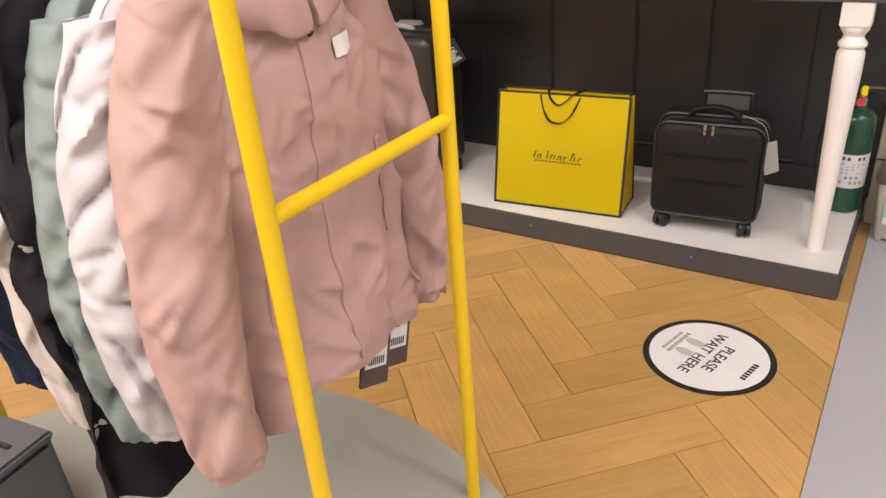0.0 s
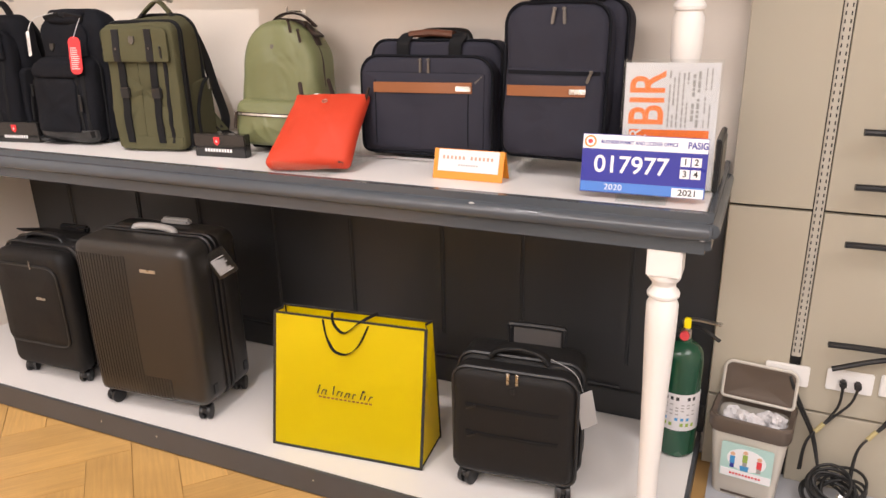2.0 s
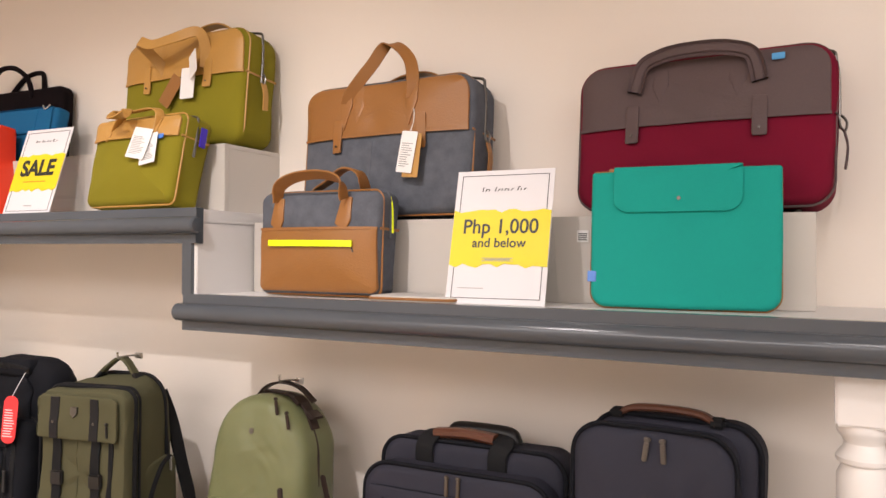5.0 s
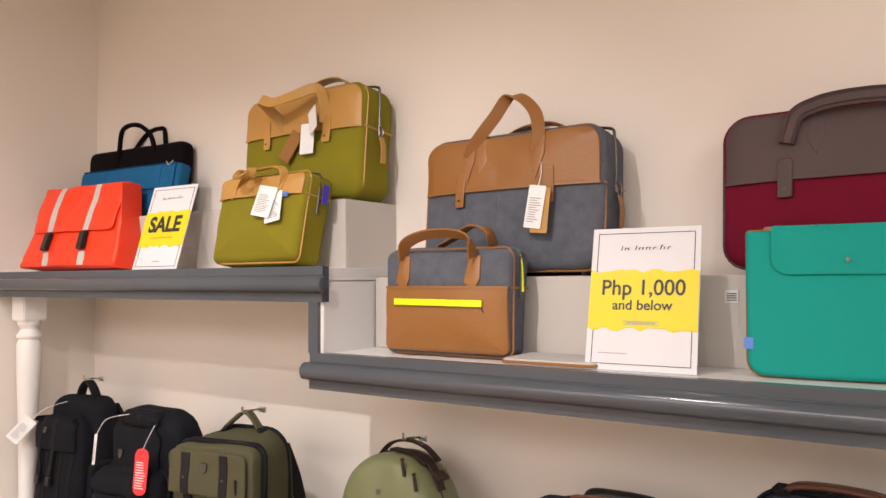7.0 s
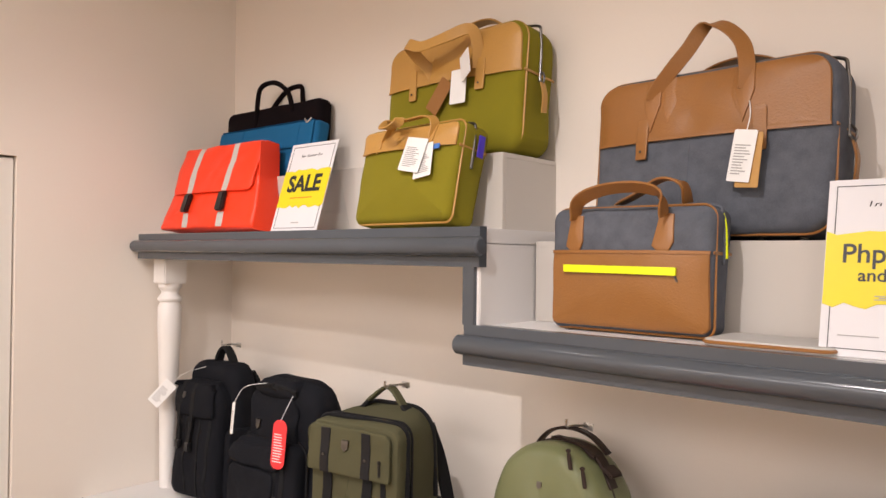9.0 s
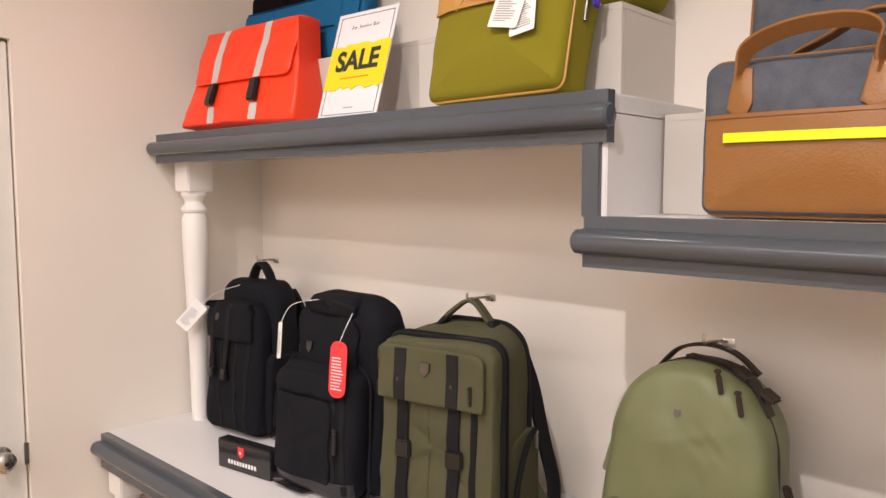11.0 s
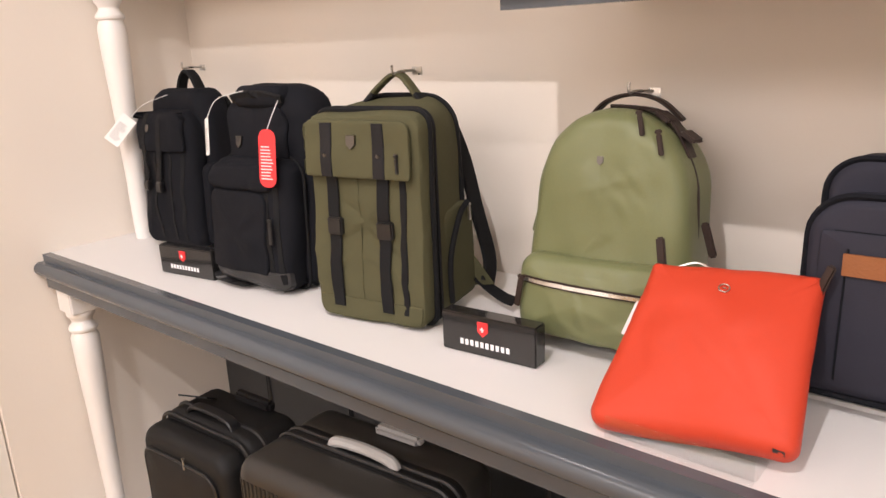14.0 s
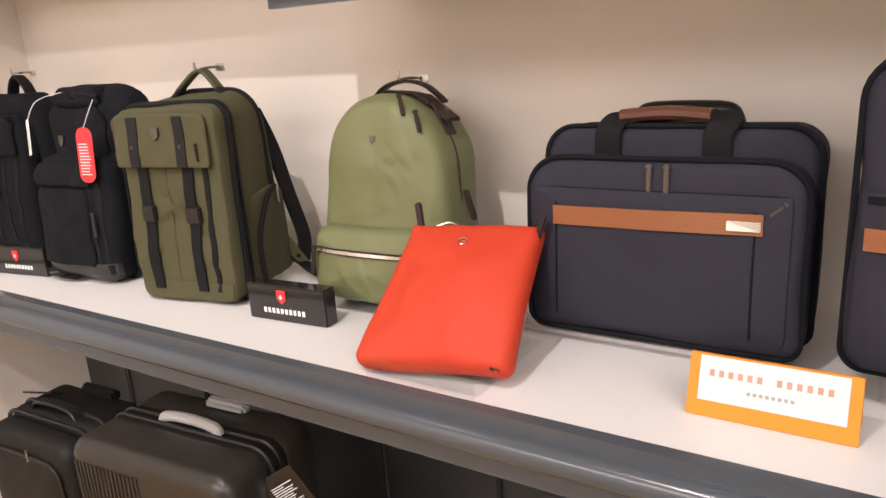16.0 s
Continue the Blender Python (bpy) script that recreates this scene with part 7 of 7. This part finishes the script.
def garment(name, label, category, material, L=0.60, W=0.235, D=0.06, sleeves=True, hood=False, seed=1, flare=0.02, sleeve_len=0.60, collar=True, wr=0.012, top=0.045):
    """Clothing on a hanger: z counts down from the shoulder line at 0; x is its width, -y its front."""
    p = thing(name, label, category, "clothes on the rack")
    bm = bmesh.new()
    nz, na = (110, 210) if hood else (64, 112)
    rows = []
    fold_ = crease_field(seed * 11, 70 if hood else 40, -W - 0.05, W + 0.05, -L, 0.0, 0.008 if hood else 0.011)
    arm = crease_field(seed * 13 + 1, 60, -0.16, 0.16, -0.65, 0.0, 0.009 if hood else 0.013)
    for k in range(nz + 1):
        t = k / nz
        z = top - t * (L + top)
        sh = min(1, max(0, (top - z) / (0.10 if top > 0 else 0.065)))
        half = 0.06 + (W - 0.06) * math.sin(sh * math.pi / 2) ** 0.8 + flare * t
        dep = 0.03 + (D - 0.03) * min(1, t * 4) + 0.012 * t
        row = []
        for i in range(na):
            a = 2 * math.pi * i / na
            c, s = math.cos(a), math.sin(a)
            x = half * math.copysign(abs(c) ** 0.75, c)
            y = dep * math.copysign(abs(s) ** 0.8, s)
            f = (0.004 + (0.010 if hood else 0.016) * t) * math.sin(7 * a + seed * 2 + 2.0 * noise.noise(Vector((t * 2.5, seed, 0.0))))
            v = noise.noise_vector(Vector((x * 9, y * 9 + seed * 3, z * 6)))
            w2 = noise.noise_vector(Vector((x * 22, y * 22 + seed * 5, z * 16)))
            cr = 1.2 - 3.2 * abs(noise.noise(Vector((x * 6 + z * 5, seed * 4.0 + y * 3, z * 5 - x * 3)))) + 0.9 - 2.8 * abs(noise.noise(Vector((x * 13 - z * 9, seed * 2.0, z * 11 + x * 8))))
            w2 = w2 + Vector((0, math.copysign(0.9, s) * cr, 0))
            row.append(bm.verts.new((x + v.x * wr + w2.x * wr * 0.35, y + f * (1 if abs(s) > 0.2 else 0.3) + v.y * wr + w2.y * wr * 0.45, z + v.z * wr * 0.6 * t + 0.012 * t * math.sin(3 * a + seed))))
            row[-1].co.y += math.copysign(fold_(x + (0.4 if s > 0 else 0), z), s)
        rows.append(row)
    for a, b in zip(rows, rows[1:]):
        for i in range(na):
            bm.faces.new((a[i], a[(i + 1) % na], b[(i + 1) % na], b[i]))
    body = part("body", bm, material, p, angle=1.2)
    if sleeves:
        for sx in (-1, 1):
            bm = bmesh.new()
            path = catmull([(sx * (W - 0.045), 0.0, -0.030), (sx * (W + 0.005), -0.005, -0.14), (sx * (W + 0.045), -0.02, -0.28), (sx * (W + 0.066), -0.03, -sleeve_len * 0.72), (sx * (W + 0.058), -0.035, -sleeve_len)], 26)
            rings, n = [], 52
            for j, q in enumerate(path):
                t = j / (len(path) - 1)
                r = 0.066 - 0.018 * t + 0.012 * math.sin(t * 3.1)
                if t > 0.955:
                    r *= 0.86
                ring = []
                for i in range(n):
                    a = 2 * math.pi * i / n
                    c, s = math.cos(a), math.sin(a)
                    v = noise.noise_vector(Vector((c * 1.3 + seed, s * 1.3 + sx * 4, t * 9)))
                    g = 1.4 - 3.6 * abs(noise.noise(Vector((c * 1.1 + seed * 3 + t * 3, s * 1.1, t * 9 + sx + c))))
                    e = arm((a - math.pi) * 0.05 + (0.02 * sx), -t * sleeve_len)
                    g += e / 0.004
                    ring.append(bm.verts.new((q.x + r * c * 0.92 + v.x * wr * 0.5 + g * 0.0035, q.y + r * s * 0.78 + v.y * wr * 0.5 + g * 0.005, q.z + v.z * 0.004)))
                rings.append(ring)
            for a, b in zip(rings, rings[1:]):
                for i in range(n):
                    bm.faces.new((a[i], a[(i + 1) % n], b[(i + 1) % n], b[i]))
            bm.faces.new(rings[0])
            part("sleeve", bm, material, p, angle=1.2)
    if collar:
        bm = sweep([Vector((0.072 * math.cos(a), 0.045 * math.sin(a) - 0.006, 0.045 + 0.012 * math.sin(a))) for a in [2 * math.pi * i / 24 for i in range(24)]],
                   [(-0.03, -0.004), (0.035, -0.004), (0.038, 0), (0.035, 0.004), (-0.03, 0.004)], True, Vector((0, 0, 1)))
        part("collar", bm, material, p, angle=1.0)
    s = Skin(body)
    if hood:
        # the open hood: a thick roll of cloth round the neck that falls outwards
        n = 110
        rings = []
        for i in range(n + 1):
            th = radians(4 + 352 * i / n)
            f = (1 + math.cos(th)) / 2
            seam = -0.056 * f ** 1.5 - 0.004
            high = 0.014 + 0.036 * (1 - f) ** 0.7 + 0.020 * abs(math.sin(th))
            wide = 0.012 + 0.030 * abs(math.sin(th)) + 0.04 * (1 - f) ** 2
            nx, ny = math.sin(th), -math.cos(th)
            bx, by = 0.066 * nx, 0.052 * ny - 0.006
            sec = ((0.0, -0.018), (-0.004, high * 0.5), (0.002, high * 0.9), (wide * 0.25, high), (wide * 0.55, high * 0.86), (wide * 0.9, high * 0.35), (wide, -0.012), (wide * 0.8, -0.03), (wide * 0.35, -0.026))
            row = []
            for u, v in [(q.x, q.z) for q in catmull([(a_, 0, b_) for a_, b_ in sec], 3, True)]:
                q = Vector((bx + nx * u, by + ny * u, seam + v))
                ridge = 1 - 2.4 * abs(noise.noise(Vector((th * 1.7 + v * 14, u * 9, 2.0))))
                q += noise.noise_vector(q * 12 + Vector((0, 5, 0))) * 0.012 + noise.noise_vector(q * 26) * 0.005 + Vector((nx, ny, 0.5)) * (ridge * 0.006)
                row.append(q)
            rings.append(row)
        part("hood", loft(rings, 3), material, p, angle=1.3)
        part("neck_label", box(0.05, 0.002, 0.022, (-0.025, 0.043, 0.012), 0.0), INK, p, "black neck label", smooth=False)
        part("zip_placket", s.lay(flat_strap(-0.006, -L + 0.03, -0.075, 0.034, 0.005, 40)), material, p)
        part("zip_pull", s.lay(box(0.012, 0.008, 0.030, (-0.008, -0.012, -0.082), 0.003)), INK, p)
        part("logo_patch", s.lay(patch(rrect(0.056, 0.024, 0.006, 0.002, 4, 0.066, -0.134), 0.0015, 0.004, 0.0005)), CARD, p, "small white chest logo patch")
        for sx in (-1, 1):
            part("pocket_welt", s.lay(flat_strap(sx * 0.145, -0.43, -0.27, 0.014, 0.005, 8, dx=-sx * 0.02)), material, p)
        part("hem_toggle", s.lay(tube([(0.16, -0.006, -L + 0.075), (0.172, -0.008, -L + 0.055), (0.165, -0.007, -L + 0.04)], 0.003, 6)), material, p)
    # hanger
    hg = part("hanger", ribbon([(-W * 0.8, 0, -0.03), (-0.06, 0, 0.03), (0, 0, 0.045), (0.06, 0, 0.03), (W * 0.8, 0, -0.03)], 0.02, 0.012, Vector((0, 1, 0))), HANGERWOOD, p, "pale wooden hanger")
    part("hanger_hook", tube([(0, 0, 0.045), (0, 0, 0.12), (0.012, 0, 0.148), (0.0, 0, 0.166), (-0.016, 0, 0.155)], 0.0022, 6), METAL, hg)
    return p


def hang(g, x, rz=90.0, y=YC, z=RAILZ - 0.167):
    g.matrix_basis = pose(x, y, z, 0, 0, rz)
    return g


pink = garment("jacket", "blush pink hooded rain jacket on a hanger", "jacket", PINK, 0.588, 0.178, 0.055, True, True, 1, sleeve_len=0.61, collar=False, wr=0.009, top=-0.012)
hang(pink, -0.256, 92, YC, 1.252)
for ox, oz, ml in ((0.135, -0.583, True), (0.075, -0.583, False)):
    tg = part("swing_tag", pillow(rrect(0.055, 0.10, 0.002, 0.002, 3, 0, -0.10), 0.006, 0.001, rings=2, rs=1), TAUPE, pink, "brown card swing tag with barcode", m=pose(ox, -0.045, oz, 0, 12, -20))
    part("tag_label", prism([(-0.021, -0.065), (0.021, -0.065), (0.021, -0.01), (-0.021, -0.01)], -0.0038, -0.003), PAPER, tg, smooth=False, m=pose(ox, -0.045, oz, 0, 12, -20))
    bars([(-0.015 + 0.004 * i, -0.013 + 0.004 * i, -0.052, 0.014) for i in range(8)] + [(-0.016, 0.004, -0.02, 0.01)], INK, tg, -0.0046, "barcode", pose(ox, -0.045, oz, 0, 12, -20))
hang(garment("jacket", "white shell jacket on a hanger", "jacket", WHITEJ, 0.53, 0.195, 0.026, seed=2, sleeve_len=0.54), -0.345, 94, YC)
hang(garment("jacket", "sage green quilted jacket on a hanger", "jacket", SAGEJ, 0.54, 0.195, 0.03, seed=3, sleeve_len=0.57), -0.405, 93, YC)
hang(garment("trousers", "long black garment hanging behind the jackets", "trousers", BLACKJ, 0.72, 0.20, 0.018, False, seed=4, flare=0.05, collar=False), -0.45, 92, YC - 0.05)
hang(garment("jacket", "black jacket on a hanger", "jacket", BLACKJ, 0.52, 0.195, 0.02, seed=5, sleeve_len=0.52), -0.475, 92, YC)
hang(garment("jacket", "oatmeal beige jacket on a hanger", "jacket", BEIGEJ, 0.54, 0.195, 0.028, seed=6, sleeve_len=0.60), -0.52, 93, YC)
hang(garment("jacket", "dark navy jacket on a hanger", "jacket", NAVYJ, 0.56, 0.2, 0.03, seed=7, sleeve_len=0.54), -0.61, 92, YC)

tray = thing("storage_box", "slate grey plastic box with a recessed lid on the plinth", "box")
part("box_body", box(0.34, 0.36, 0.20, (0, 0, 0.10), 0.012, 3), BOXGREY, tray)
part("lid", box(0.346, 0.366, 0.02, (0, 0, 0.205), 0.006), BOXGREY, tray)
for y in (-0.10, 0.12):
    part("lid_groove", box(0.28, 0.012, 0.006, (0, y, 0.215), 0.002), INK, tray)
settle(tray, -0.91, 0.385, PZ, 0, 0, 8)


# ---- floor sticker and planks ----
stk = thing("floor_sticker", "round white floor sticker with black ring and print", "floor sticker")
SXC, SYC, SR = 0.085, 1.984, 0.186
part("black_ring", lathe([(SR, 0), (SR, 0.0006)], 64), INK, stk, smooth=False)
part("white_disc", lathe([(SR * 0.90, 0.0006), (SR * 0.90, 0.0009)], 64), PRINTWHITE, stk, smooth=False)
tm = pose(0, 0, 0.0014, -90) 
writing("PLEASE", 0.046, INK, stk, 0, 0.03, 0, m=tm, bold=0.0003)
writing("WAIT HERE", 0.046, INK, stk, 0, -0.018, 0, m=tm, bold=0.0003)
bars([(-0.045 + 0.013 * i, -0.036 + 0.013 * i, 0.125, 0.016) for i in range(7)], INK, stk, 0, "logo_print", tm)
bars([(-0.06 + 0.0135 * i, -0.050 + 0.0135 * i, -0.098, 0.012) for i in range(9)] + [(-0.05 + 0.0135 * i, -0.040 + 0.0135 * i, -0.117, 0.010) for i in range(8)], GREYINK, stk, 0, "small_print", tm)
FOOT = mat("pale_grey_print", (0.55, 0.54, 0.54), 0.5)
for x in (-0.03, 0.03):
    part("footprint", lathe([(0.02, 0), (0.02, 0.0003)], 20), FOOT, stk, smooth=False, m=pose(x, -0.058, 0.0009) @ Matrix.Diagonal((0.8, 1.6, 1, 1)))
stk.matrix_basis = pose(SXC, SYC, 0.0008, 0, 0, -105)


def clip(poly, inside, cross):
    out = []
    for i, q in enumerate(poly):
        r = poly[(i + 1) % len(poly)]
        a, b = inside(q), inside(r)
        if a:
            out.append(q)
        if a != b:
            out.append(cross(q, r))
    return out


def at_x(v):
    return lambda q, r: (v, q[1] + (r[1] - q[1]) * (v - q[0]) / (r[0] - q[0]))


def at_y(v):
    return lambda q, r: (q[0] + (r[0] - q[0]) * (v - q[1]) / (r[1] - q[1]), v)


PW, PL = 0.145, 0.58
rnd = random.Random(21)
X0, X1, Y0, Y1 = LEFT, 0.402, -0.9, 2.45
for i in range(-14, 15):
    for j in range(-24, 25):
        for kind in (0, 1):
            # herringbone: boards of ratio 4, laid at 45 degrees to the shelves
            u, v = (j + i * 4 * 1.0) * PW, (j - i * 4 * 1.0) * PW
            if kind == 0:
                quad = [(u, v), (u + PL, v), (u + PL, v + PW), (u, v + PW)]
            else:
                quad = [(u + 0, v + PW), (u + PW, v + PW), (u + PW, v + PW + PL), (u, v + PW + PL)]
            g = 0.0011
            (ax, ay), (bx, by) = quad[0], quad[2]
            quad = [(ax + g, ay + g), (bx - g, ay + g), (bx - g, by - g), (ax + g, by - g)]
            c, s = math.cos(radians(47)), math.sin(radians(47))
            poly = [(-1.0 + x * c - y * s, 1.2 + x * s + y * c) for x, y in quad]
            if max(q[0] for q in poly) < X0 or min(q[0] for q in poly) > X1 or max(q[1] for q in poly) < Y0 or min(q[1] for q in poly) > Y1:
                continue
            ang = 47 if kind == 0 else 137
            for ins, cr in ((lambda q: q[0] >= X0, at_x(X0)), (lambda q: q[0] <= X1, at_x(X1)), (lambda q: q[1] >= Y0, at_y(Y0)), (lambda q: q[1] <= Y1, at_y(Y1))):
                poly = clip(poly, ins, cr) if len(poly) > 2 else poly
            if len(poly) < 3:
                continue
            ox, oy = poly[0]
            ca, sa = math.cos(radians(-ang)), math.sin(radians(-ang))
            loc = [((x - ox) * ca - (y - oy) * sa, (x - ox) * sa + (y - oy) * ca) for x, y in poly]
            top = rnd.uniform(-0.0008, 0.0)
            bm = bmesh.new()
            lo = [bm.verts.new((x, y, -0.0065)) for x, y in loc]
            hi = [bm.verts.new((x, y, top)) for x, y in loc]
            n = len(loc)
            bm.faces.new(hi)
            for q in range(n):
                bm.faces.new((lo[q], lo[(q + 1) % n], hi[(q + 1) % n], hi[q]))
            o = part("plank", bm, WOOD, FLOOR, smooth=False)
            o.location, o.rotation_euler = (ox, oy, 0), (0, 0, radians(ang))
